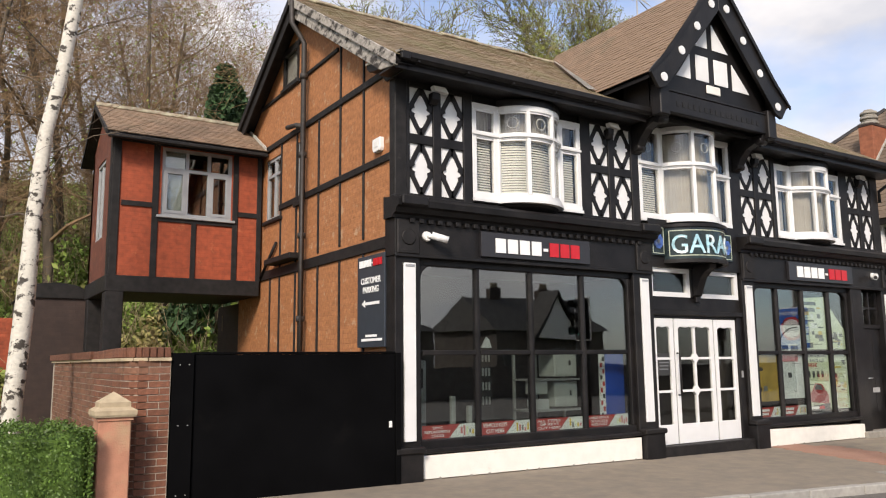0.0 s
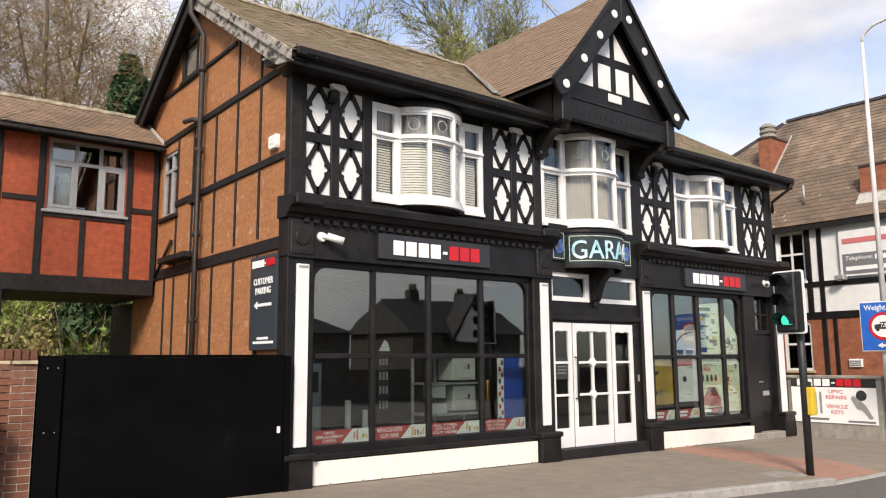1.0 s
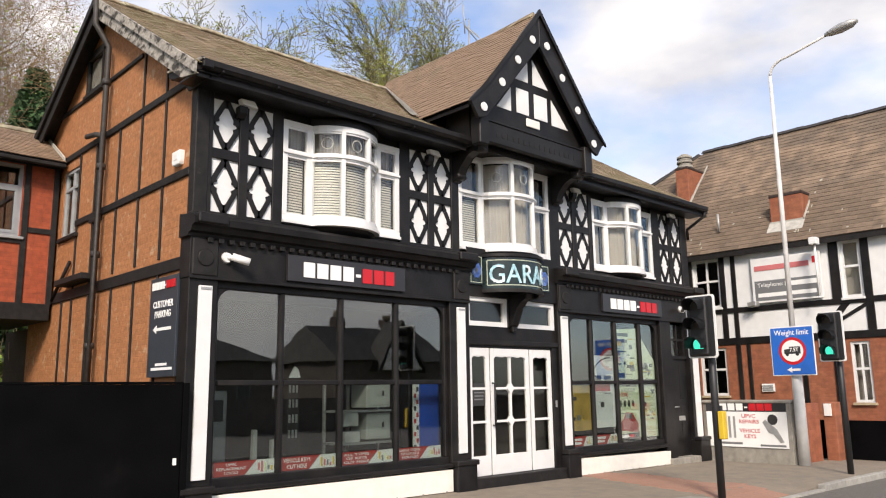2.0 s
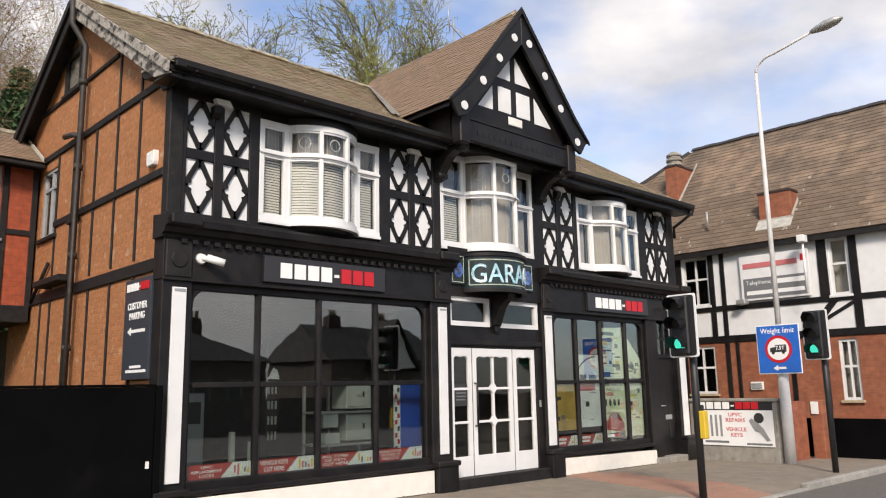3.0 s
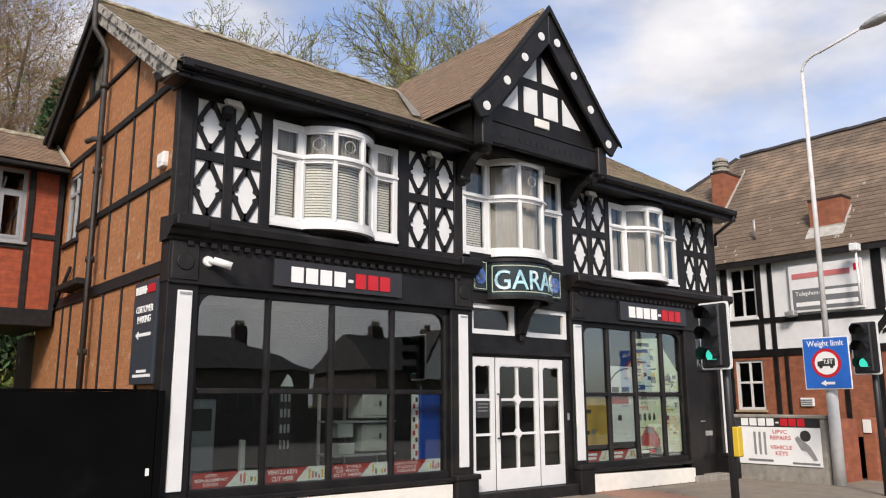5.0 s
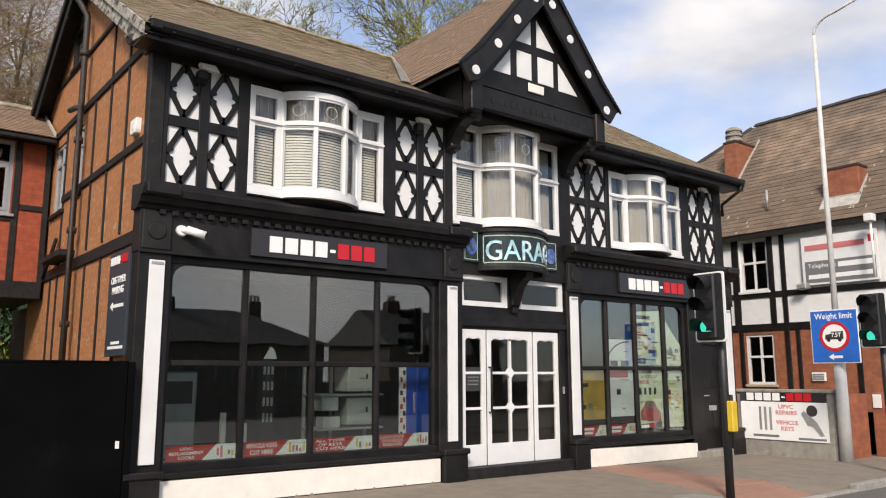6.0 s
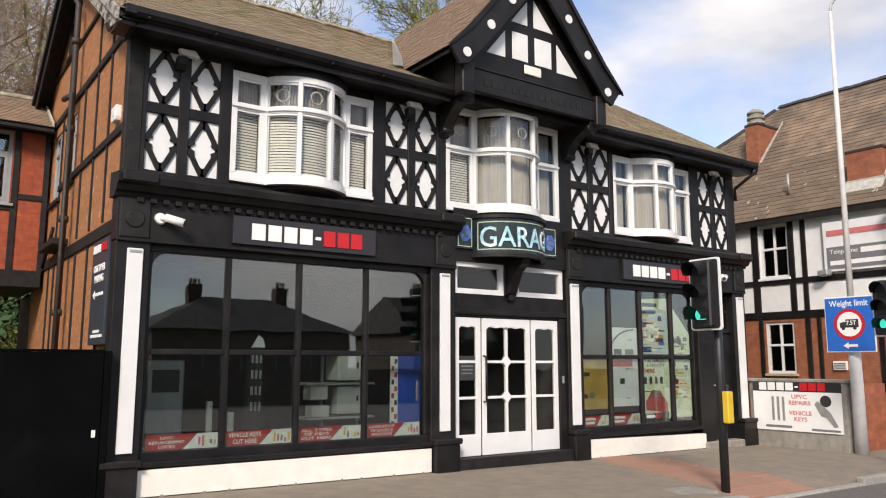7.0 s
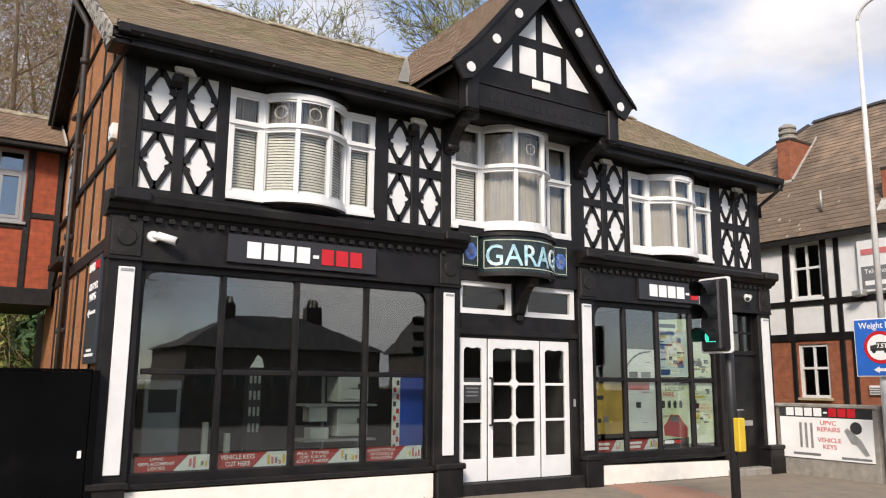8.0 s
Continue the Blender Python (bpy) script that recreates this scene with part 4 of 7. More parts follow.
for i in range(16):
    part("worn_bar", bx(B(), 9.75 + 0.14 * i, 9.75 + 0.14 * i + 0.07, gyw - 0.106, gyw - 0.1, 5.68, 5.77), BLACKW, gable)


# ---- shopfront ----
def pilaster(xa, xb, sa, sb, ped0, ped1, foot=0.487):
    p = part("pilaster", bx(B(), xa, xb, YF + 0.02, 10.15, 0.3, 2.95), BLACK, house, "black pilaster with a white face strip", bevel=0.01)
    part("face_strip", bx(B(), sa, sb, YF - 0.012, YF + 0.025, foot, 2.85), WHITE, p, "white painted strip", bevel=0.006)
    part("strip_cap", bx(B(), sa + 0.02, sb - 0.02, YF - 0.02, YF - 0.01, 2.80, 2.83), GREYF, p)
    part("pedestal", bx(B(), ped0, ped1, YF - 0.12, 10.15, -0.35, 0.36), BLACK, p, bevel=0.012)
    part("pedestal_mould", bx(B(), ped0 - 0.03, ped1 + 0.03, YF - 0.15, YF + 0.04, 0.34, 0.42), BLACK, p, bevel=0.015)


pilaster(X0 - 0.06, 5.16, 4.895, 5.075, X0 - 0.10, 5.12)
pilaster(9.24, 9.69, 9.39, 9.57, 9.24, 9.67, 0.52)
pilaster(12.04, 12.40, 12.105, 12.30, 12.03, 12.39)
pilaster(16.75, 17.15, 16.845, 17.055, 16.73, 17.17, 0.37)


def shop_window(x0, x1, mull, name_label, z0, zt):
    z1 = 2.87
    y = 9.99
    f = bx(B(), x0, x1, y - 0.06, y + 0.1, z0 - 0.13, z0 + 0.01)
    w = part("shop_window", f, BLACK, house, name_label, bevel=0.012)
    part("sill_nosing", bx(B(), x0, x1, YF - 0.05, y - 0.058, z0 - 0.15, z0 - 0.09), BLACK, w, bevel=0.012)
    part("head_rail", bx(B(), x0, x1, y - 0.04, y + 0.08, z1 - 0.03, 2.96), BLACK, w, bevel=0.01)
    for a, b in ((x0, x0 + 0.07), (x1 - 0.07, x1)):
        part("jamb", bx(B(), a, b, y - 0.04, y + 0.08, z0 + 0.01, z1 - 0.03), BLACK, w, bevel=0.008)
    for m in mull:
        part("mullion", prism(B(), [(m - 0.04, y + 0.06), (m - 0.04, y - 0.01), (m - 0.018, y - 0.045), (m + 0.018, y - 0.045), (m + 0.04, y - 0.01), (m + 0.04, y + 0.06)], "z", z0 + 0.01, z1 - 0.03), BLACK, w)
    ed = [x0 + 0.07] + [m for m in mull] + [x1 - 0.07]
    for a, b in zip(ed, ed[1:]):
        o = 0.04
        part("transom", bx(B(), a + o, b - o, y - 0.035, y + 0.05, zt - 0.035, zt + 0.035), BLACK, w, bevel=0.01)
        for c, d in ((z0, zt), (zt, z1)):
            part("pane", bx(B(), a, b, y + 0.012, y + 0.02, c, d), SHOPGLASS, w)
    # shaped top corners
    for s, xe in ((1, x0 + 0.07), (-1, x1 - 0.07)):
        pts = [(xe, z1)] + [(xe + s * 0.2 * (1 - math.sin(u)), z1 - 0.03 - 0.2 * (1 - math.cos(u))) for u in [math.pi / 2 * i / 8 for i in range(9)]]
        part("corner_bracket", prism(B(), pts, "y", y - 0.03, y + 0.005), BLACK, w)
    return w, ed


w1, ed1 = shop_window(5.14, 9.24, (6.17, 7.155, 8.19), "tall black-framed shop window in eight panes", 0.47, 1.645)
w2, ed2 = shop_window(12.40, 15.56, (13.17, 13.99, 14.87), "tall black-framed shop window filled with posters", 0.42, 1.62)
for a, b, za, zb in ((5.12, 9.22, 0.295, 0.292), (12.40, 15.60, 0.24, 0.18)):
    pb = prism(B(), [(a, za), (b, zb), (b, G(b) + 0.01), (a, G(a) + 0.01)], "y", YF - 0.03, 10.0)
    st = part("stall_riser", pb, CREAM, house, "cream painted plinth below the shop window", bevel=0.006)
    n = int((b - a) / 0.45)
    for i in range(n):
        x = a + 0.3 + 0.45 * i + 0.12 * math.sin(i * 2.7)
        part("plinth_chip", prism(B(), [(x - 0.035, G(x) - 0.01), (x + 0.035, G(x) - 0.01), (x + 0.012, G(x) + 0.03), (x - 0.015, G(x) + 0.025)], "y", YF - 0.034, YF - 0.0295), CONCRETE, st, "dark chip along the foot")

# side door at the end of the front
part("door_post", bx(B(), 15.56, 15.98, 9.88, 10.15, -0.2, 2.95), BLACK, house, bevel=0.01)
d2 = part("side_door", bx(B(), 15.98, 16.74, 10.0, 10.06, 0.02, 2.12), BLACK, house, "plain black side door with a glazed top light", bevel=0.006)
for a, b, c, d in ((16.06, 16.36, 1.25, 2.0), (16.42, 16.66, 1.25, 2.0), (16.06, 16.36, 0.36, 1.1), (16.42, 16.66, 0.36, 1.1)):
    part("door_panel", bx(B(), a, b, 9.992, 10.001, c, d), BLACK, d2, bevel=0.004)
part("door_handle", pipe(B(), [(16.07, 10.0, 1.08), (16.07, 9.94, 1.08), (16.24, 9.94, 1.08)], 0.012, 8), STEEL, d2, "steel lever handle")
part("letter_plate", bx(B(), 16.30, 16.56, 9.985, 9.996, 0.78, 0.88), STEEL, d2, "steel letter plate", bevel=0.004)
part("door_head", bx(B(), 15.98, 16.74, 9.96, 10.1, 2.12, 2.2), BLACK, d2)
part("top_light_pane", bx(B(), 15.98, 16.74, 10.02, 10.03, 2.2, 2.88), PANE, d2)
for x in (15.98, 16.37, 16.69):
    part("top_light_bar", bx(B(), x, x + 0.05, 9.99, 10.04, 2.2, 2.88), BLACK, d2)
part("top_light_bar", bx(B(), 15.98, 16.74, 9.992, 10.038, 2.53, 2.57), BLACK, d2)
part("doorstep", bx(B(), 15.56, 16.74, YF - 0.1, 10.1, -0.2, 0.02), CONCRETE, d2, "worn stone doorstep", bevel=0.015)
part("top_light_backing", bx(B(), 15.98, 16.74, 10.35, 10.37, 2.1, 2.95), CURTAIN, d2)

# fascia, cornice, dentils
for a, b in ((X0 - 0.07, 9.69), (12.04, X1 + 0.08)):
    part("fascia", bx(B(), a, b, YF, 10.15, 2.95, 3.50), BLACK, house, bevel=0.006)
    prof = [(10.1, 3.46), (YF - 0.02, 3.46), (YF - 0.035, 3.50), (YF - 0.10, 3.52), (YF - 0.13, 3.58), (YF - 0.19, 3.60), (YF - 0.20, 3.68), (YF - 0.17, 3.72), (10.1, 3.77)]
    part("cornice", prism(B(), prof, "x", a - 0.05, b + 0.04), BLACK, house, "moulded black cornice")
    part("apron_band", bx(B(), a + 0.02, b - 0.02, 9.91, 10.05, 3.74, 3.80), BLACK, house, bevel=0.01)
    part("frieze_rail", bx(B(), a, b, YF - 0.02, YF + 0.01, 2.93, 2.98), BLACK, house, bevel=0.006)
    dm = mesh_of("dentil", bx(B(), 0, 0.075, YF - 0.065, YF + 0.005, 3.40, 3.46), BLACKW, 0.004)
    for i in range(int((b - a - 0.3) / 0.15)):
        k = under(new("dentil", dm), house)
        k.matrix_basis = Matrix.Translation((a + 0.2 + 0.15 * i, 0, 0))
for x in (X0 - 0.05, 9.30, 12.05, 16.77):
    c = part("fascia_console", bx(B(), x, x + 0.35, YF - 0.035, YF + 0.02, 2.97, 3.44), BLACKW, house, "carved black console block", bevel=0.014)
    part("rosette", tube(B(), (x + 0.175, YF - 0.05, 3.2), (x + 0.175, YF - 0.03, 3.2), 0.10, 0.12, n=12), BLACKW, c)
    part("console_top", bx(B(), x - 0.03, x + 0.38, YF - 0.24, YF, 3.60, 3.74), BLACK, c, bevel=0.02)

# entrance: doors, fanlights, panel
ent = part("entrance_frame", bx(B(), 9.67, 12.06, 9.96, 10.1, 2.22, 2.58), BLACK, house, "white glazed double entrance with side lights", bevel=0.006)
part("entrance_mould", bx(B(), 9.67, 12.06, 9.90, 9.962, 2.26, 2.35), BLACK, ent, bevel=0.012)
part("threshold", bx(B(), 9.66, 12.05, 9.80, 10.1, -0.25, 0.11), BLACKW, ent, "dark worn threshold step", bevel=0.012)
for a, b in ((9.705, 10.70), (10.955, 12.005)):
    f = B()
    bx(f, a, b, 9.95, 10.03, 2.58, 2.66), bx(f, a, b, 9.95, 10.03, 3.0, 3.075)
    bx(f, a, a + 0.07, 9.952, 10.028, 2.66, 3.0), bx(f, b - 0.08, b, 9.952, 10.028, 2.66, 3.0)
    fl = part("fanlight", f, WHITE, house, "white-framed fanlight over the entrance")
    part("pane", bx(B(), a + 0.05, b - 0.05, 9.985, 9.993, 2.65, 3.02), PANE, fl)
part("fanlight_post", bx(B(), 10.70, 10.955, 9.93, 10.1, 2.58, 3.2), BLACK, house, bevel=0.01)
part("entrance_head", bx(B(), 9.67, 12.06, 9.90, 10.15, 3.08, 3.9), BLACK, house)


def door_leaf(x0, x1, z0, z1, cols, name):
    """White leaf with three rows of panes, shaped tops and a panel below."""
    y0, y1 = 9.965, 10.02
    st = 0.085
    d = part(name, bx(B(), x0, x1, y0, y1, z0, z0 + 0.32), WHITE, house, "white painted glazed shop door", bevel=0.005)
    for a, b in ((x0, x0 + st), (x1 - st, x1)):
        part("stile", bx(B(), a, b, y0, y1, z0 + 0.32, z1), WHITE, d, bevel=0.004)
    part("top_rail", bx(B(), x0 + st, x1 - st, y0, y1, z1 - 0.13, z1), WHITE, d)
    inner = x1 - x0 - 2 * st
    pw = inner / cols
    h = (z1 - 0.13 - z0 - 0.32) / 3
    for r in (1, 2):
        zz = z0 + 0.32 + h * r
        part("glazing_bar", bx(B(), x0 + st, x1 - st, y0 + 0.006, y1 - 0.006, zz - 0.02, zz + 0.02), WHITE, d)
    for c in range(1, cols):
        xx = x0 + st + pw * c
        part("glazing_bar", bx(B(), xx - 0.022, xx + 0.022, y0 + 0.004, y1 - 0.004, z0 + 0.32, z1 - 0.13), WHITE, d)
        for r in (1, 2):
            zz = z0 + 0.32 + h * r
            part("boss", prism(B(), [(xx - 0.10, zz), (xx - 0.045, zz + 0.05), (xx, zz + 0.105), (xx + 0.045, zz + 0.05), (xx + 0.10, zz), (xx + 0.045, zz - 0.05), (xx, zz - 0.105), (xx - 0.045, zz - 0.05)], "y", y0 - 0.002, y1), WHITE, d)
    for c in range(cols):
        a, b = x0 + st + pw * c, x0 + st + pw * (c + 1)
        pts = [(a, z1 - 0.12), (b, z1 - 0.12)] + [(b - (b - a) * i / 12, z1 - 0.135 - 0.028 * (0.5 + 0.5 * math.cos(4 * math.pi * i / 12)) * (1.6 if i in (0, 12) else 0.6)) for i in range(13)]
        part("shaped_head", prism(B(), pts, "y", y0 + 0.004, y1 - 0.004), WHITE, d)
    part("pane", bx(B(), x0 + 0.05, x1 - 0.05, 9.99, 9.996, z0 + 0.28, z1 - 0.1), PANE, d)
    return d


dl = door_leaf(9.73, 10.235, 0.115, 2.21, 1, "side_light")
dm_ = door_leaf(10.265, 11.262, 0.115, 2.21, 2, "entrance_door")
dr = door_leaf(11.292, 11.88, 0.115, 2.21, 1, "side_light")
# Black strips fill the gaps between leaves, shade given as colour.
for x in (10.237, 11.264):
    part("door_rebate", bx(B(), x, x + 0.027, 9.985, 10.03, 0.115, 2.21), BLACK, house)
part("door_handle", pipe(B(), [(10.292, 9.96, 0.92), (10.292, 9.90, 0.92), (10.292, 9.90, 1.62), (10.292, 9.96, 1.62)], 0.017, 8), BLACK, dm_, "long black pull handle")
part("notice", bx(B(), 9.83, 10.13, 9.984, 9.9885, 1.25, 1.62), PRINTD, dl, "dark opening-hours notice")
for i, (a, b) in enumerate(((9.89, 10.07), (9.87, 10.10), (9.88, 10.09), (9.87, 10.08))):
    part("notice_bar", bx(B(), a, b, 9.9825, 9.985, 1.54 - 0.055 * i - (0.03 if i else 0), 1.56 - 0.055 * i - (0.03 if i else 0)), GREYP, dl)
part("entrance_jamb", bx(B(), 11.884, 12.03, 9.93, 10.1, -0.1, 2.25), BLACK, house)
part("keypad", bx(B(), 11.93, 11.97, 9.915, 9.932, 1.18, 1.3), STEEL, house)

# garage sign: curved enamel drum with end plates
drum = thing("garage_sign", (10.9, 9.6, 3.2), "curved dark enamel sign with pale teal letters reading GARAGE", "sign")
da = arc(10.04, 11.46, 9.90, 0.50, 20)
part("sign_drum", prism(B(), [(p[0], p[1]) for p in da], "z", 3.20, 3.75), ENAMEL, drum)
part("top_mould", sweep(B(), da, -0.05, 0.045, 3.75, 3.805), BLACK, drum)
part("lower_mould", sweep(B(), da, -0.05, 0.035, 3.14, 3.20), BLACK, drum)
chord, prj = 1.42, 0.50
RR = (chord * chord / 4 + prj * prj) / (2 * prj)
DCX, DCY = 10.75, 9.90 - prj + RR
words("GARAGE", (DCX, 0, 3.455), 1.60, 0.325, FRONT, TEAL, drum, "letters", 0.01, bend=(DCX, DCY, RR + 0.006), bold=0.006)
for z in (3.26, 3.69):
    part("gilt_line", sweep(B(), da[1:-1], 0.001, 0.006, z - 0.008, z + 0.008), GILT, drum)
for i in (1, 19):
    p, q = Vector(da[i]), Vector(da[i + 1]) if i < 19 else Vector(da[i]) * 2 - Vector(da[i - 1])
    t = (q - p).normalized() * 0.008
    part("gilt_line", sweep(B(), [p - t, p + t], 0.001, 0.006, 3.265, 3.685), GILT, drum)
for a in (9.70, 11.485):
    pl = part("end_plate", bx(B(), a, a + 0.31, 9.86, 9.905, 3.265, 3.765), ENAMEL, drum, "dark plate with a blue emblem", bevel=0.004)
    for x0, x1, z0, z1 in ((a + 0.02, a + 0.29, 3.295, 3.307), (a + 0.02, a + 0.29, 3.735, 3.747), (a + 0.02, a + 0.03, 3.31, 3.73), (a + 0.28, a + 0.29, 3.31, 3.73)):
        part("gilt_line", bx(B(), x0, x1, 9.855, 9.861, z0, z1), GILT, pl)
    c = (a + 0.155, 3.51)
    st = [(c[0] + (0.12 if i % 2 else 0.108) * math.cos(math.pi * i / 8), c[1] + (0.14 if i % 2 else 0.125) * math.sin(math.pi * i / 8)) for i in range(16)]
    part("emblem", prism(B(), st, "y", 9.85, 9.861), STAR, pl, "blue enamel flower emblem")
    part("emblem_core", tube(B(), (c[0], 9.846, c[1]), (c[0], 9.851, c[1]), 0.035, n=10), GREYP, pl)
part("sign_bracket", prism(B(), [(9.95, 2.58), (9.95, 3.15), (9.52, 3.15), (9.55, 3.06), (9.66, 3.02), (9.76, 2.92), (9.82, 2.76), (9.86, 2.62)], "x", 10.745, 10.915), BLACK, drum, "scrolled black bracket under the sign", bevel=0.012)
part("bracket_drop", bx(B(), 10.77, 10.89, 9.88, 9.95, 2.50, 2.60), BLACK, drum, bevel=0.01)

# shop signs
for a, b, ta, tb in ((6.14, 8.225, 6.385, 8.0), (13.395, 15.55, 13.64, 15.33)):
    s = thing("fascia_sign", ((a + b) / 2, 9.84, 3.0), "charcoal shop sign with white and red lettering bars", "sign", "shop fascia signs")
    part("sign_panel", bx(B(), a, b, 9.80, 9.86, 3.008, 3.368), SIGNB, s, bevel=0.004)
    brand(((ta + tb) / 2, 9.799, 3.18), tb - ta, 0.21, FRONT, s, PRINTW, RED)
ss = thing("parking_sign", (4.765, 10.5, 1.7), "slate-blue customer parking sign with white lettering on the gable wall", "sign")
part("sign_panel", bx(B(), 4.740, 4.790, 10.13, 10.95, 1.73, 3.02), SIGNS, ss, bevel=0.004)
part("sign_fixing", bx(B(), 4.790, 4.845, 10.2, 10.26, 1.76, 3.0), BLACKW, ss)
part("sign_fixing", bx(B(), 4.790, 4.845, 10.82, 10.88, 1.76, 3.0), BLACKW, ss)
brand((4.739, 10.53, 2.91), 0.68, 0.10, WEST, ss, PRINTW, RED)
words("CUSTOMER\nPARKING", (4.739, 10.53, 2.60), 0.60, 0.22, WEST, PRINTW, ss, bold=0.02)
part("arrow", prism(B(), [(10.80, 2.34), (10.70, 2.39), (10.70, 2.36), (10.27, 2.36), (10.27, 2.32), (10.70, 2.32), (10.70, 2.29)], "x", 4.732, 4.741), PRINTW, ss, "white arrow")
blocks((4.739, 10.50, 1.86), 0.62, 0.10, WEST, ss, [(0.2, 0.75, 0.62, 0.95, PRINTW), (0.0, 1.0, 0.05, 0.4, PRINTW)], 0.004)

# stickers along the foot of the shop windows
texts = ("UPVC\nREPLACEMENT\nLOCKS", "VEHICLE KEYS\nCUT HERE", "ALL TYPES\nOF KEYS\nCUT HERE", "LARGE STOCK\nOF LOCKS &\nPADLOCKS")
for i, (a, b) in enumerate(list(zip(ed1, ed1[1:])) + list(zip(ed2, ed2[1:]))[:2]):
    a, b, zs = a + 0.045, b - 0.045, 0.0 if i < 4 else -0.05
    s = thing("window_sticker", ((a + b) / 2, 9.93, 0.47), "red and white advertising strip stuck inside the window", "sticker", "window stickers")
    w = b - a
    yy = 10.017
    part("red_field", prism(B(), [(a, 0.485 + zs), (a + 0.50 * w, 0.485 + zs), (a + 0.70 * w, 0.665 + zs), (a, 0.665 + zs)], "y", yy, yy + 0.003), REDP, s)
    part("pale_field", prism(B(), [(a + 0.51 * w, 0.485 + zs), (b, 0.485 + zs), (b, 0.665 + zs), (a + 0.71 * w, 0.665 + zs)], "y", yy, yy + 0.003), PRINTP, s)
    if i < 4:
        words(texts[i], (a + 0.29 * w, yy - 0.0005, 0.575 + zs), 0.48 * w, 0.14, FRONT, PRINTW, s, depth=0.001, bold=0.015)
    else:
        blocks((a + 0.26 * w, yy, 0.575 + zs), 0.4 * w, 0.12, FRONT, s, [(0, 1, 0.6, 0.95, PRINTW), (0, 0.9, 0.05, 0.4, PRINTW)], 0.001)
    rnd = random.Random(i)
    for k in range(5):
        xx = a + w * (0.72 + 0.055 * k)
        part("printed_item", bx(B(), xx, xx + 0.035 * w, yy - 0.001, yy, zs + 0.505 + 0.03 * rnd.random(), zs + 0.555 + 0.09 * rnd.random()), (YELLOW, GREYP, PRINTG, PINKR)[rnd.randrange(4)], s)

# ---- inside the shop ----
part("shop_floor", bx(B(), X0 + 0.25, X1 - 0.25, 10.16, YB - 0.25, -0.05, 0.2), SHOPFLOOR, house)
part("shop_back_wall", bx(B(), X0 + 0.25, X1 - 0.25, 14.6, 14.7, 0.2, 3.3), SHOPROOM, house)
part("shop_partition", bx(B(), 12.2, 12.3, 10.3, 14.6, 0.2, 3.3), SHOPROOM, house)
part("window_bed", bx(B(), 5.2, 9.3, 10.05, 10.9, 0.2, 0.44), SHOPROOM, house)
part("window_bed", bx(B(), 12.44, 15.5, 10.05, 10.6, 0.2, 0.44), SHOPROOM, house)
for x, z in ((8.30, 1.26), (8.30, 0.78)):
    s = thing("display_safe", (x, 10.7, z), "small white safe with a dark keyhole on a display shelf", "safe", "safes in the window")
    part("body", bx(B(), x - 0.24, x + 0.24, 10.55, 10.95, z, z + 0.40), GREYBOX, s, bevel=0.012)
    part("safe_door", bx(B(), x - 0.20, x + 0.20, 10.538, 10.55, z + 0.04, z + 0.36), GREYBOX, s, bevel=0.004)
    part("lock", bx(B(), x + 0.06, x + 0.09, 10.525, 10.539, z + 0.18, z + 0.26), PRINTD, s)
    part("handle", bx(B(), x - 0.06, x + 0.02, 10.52, 10.539, z + 0.20, z + 0.22), STEEL, s)
shf = thing("display_shelf", (8.2, 10.75, 0.44), "grey shop display shelving behind the window", "shelf")
for z in (0.75, 1.23, 1.68):
    part("shelf_board", bx(B(), 7.55, 8.65, 10.5, 11.0, z - 0.03, z), STEEL, shf)
for x in (7.57, 8.02, 8.62):
    part("upright", bx(B(), x - 0.02, x + 0.02, 10.96, 11.0, 0.44, 1.62), STEEL, shf)
for x, z, h in ((7.78, 0.75, 0.16), (7.75, 1.23 - 0.24, 0.21)):
    solo("cash_box", bx(B(), x - 0.14, x + 0.14, 10.52, 10.74, z + 0.003, z + h), GREYBOX, "small white metal cash box on the display shelf", "box", "cash boxes", bevel=0.008)
bp = thing("key_display", (9.1, 10.25, 0.44), "bright blue display panel with hanging keys beside the window", "panel")
part("board", bx(B(), 8.93, 9.36, 10.30, 10.33, 0.62, 1.66), BLUEP, bp, bevel=0.004)
part("key_strip", bx(B(), 8.80, 8.92, 10.29, 10.315, 0.55, 1.66), PRINTP, bp)
for i in range(10):
    part("key_card", bx(B(), 8.81 + 0.05 * (i % 2), 8.85 + 0.05 * (i % 2), 10.28, 10.289, 0.60 + 0.10 * i, 0.67 + 0.10 * i), REDP if i % 3 else PRINTD, bp)
part("stand", bx(B(), 8.8, 9.36, 10.28, 10.5, 0.44, 0.6), PLASTIC, bp)
ks = thing("key_stand", (7.0, 10.9, 0.44), "slim dark key display stand with rows of pale keys", "stand")
part("column", bx(B(), 6.86, 7.06, 10.9, 11.05, 0.44, 1.72), PLASTIC, ks)
for i in range(4):
    for j in range(3):
        part("key", bx(B(), 6.88 + 0.06 * j, 6.91 + 0.06 * j, 10.885, 10.899, 0.85 + 0.22 * i, 0.97 + 0.22 * i), STEEL, ks)
part("top_card", prism(B(), [(6.88, 1.73), (7.08, 1.73), (7.04, 1.86), (6.98, 1.90)], "y", 10.9, 10.92), PRINTW, ks)
kc = thing("kiosk_cabinet", (5.8, 11.4, 0.44), "grey-white machine cabinet with a dark screen", "cabinet")
part("body", bx(B(), 5.55, 6.05, 11.2, 11.6, 0.2, 1.55), STEEL, kc, bevel=0.02)
part("screen", bx(B(), 5.62, 5.98, 11.185, 11.2, 1.12, 1.42), PRINTD, kc)
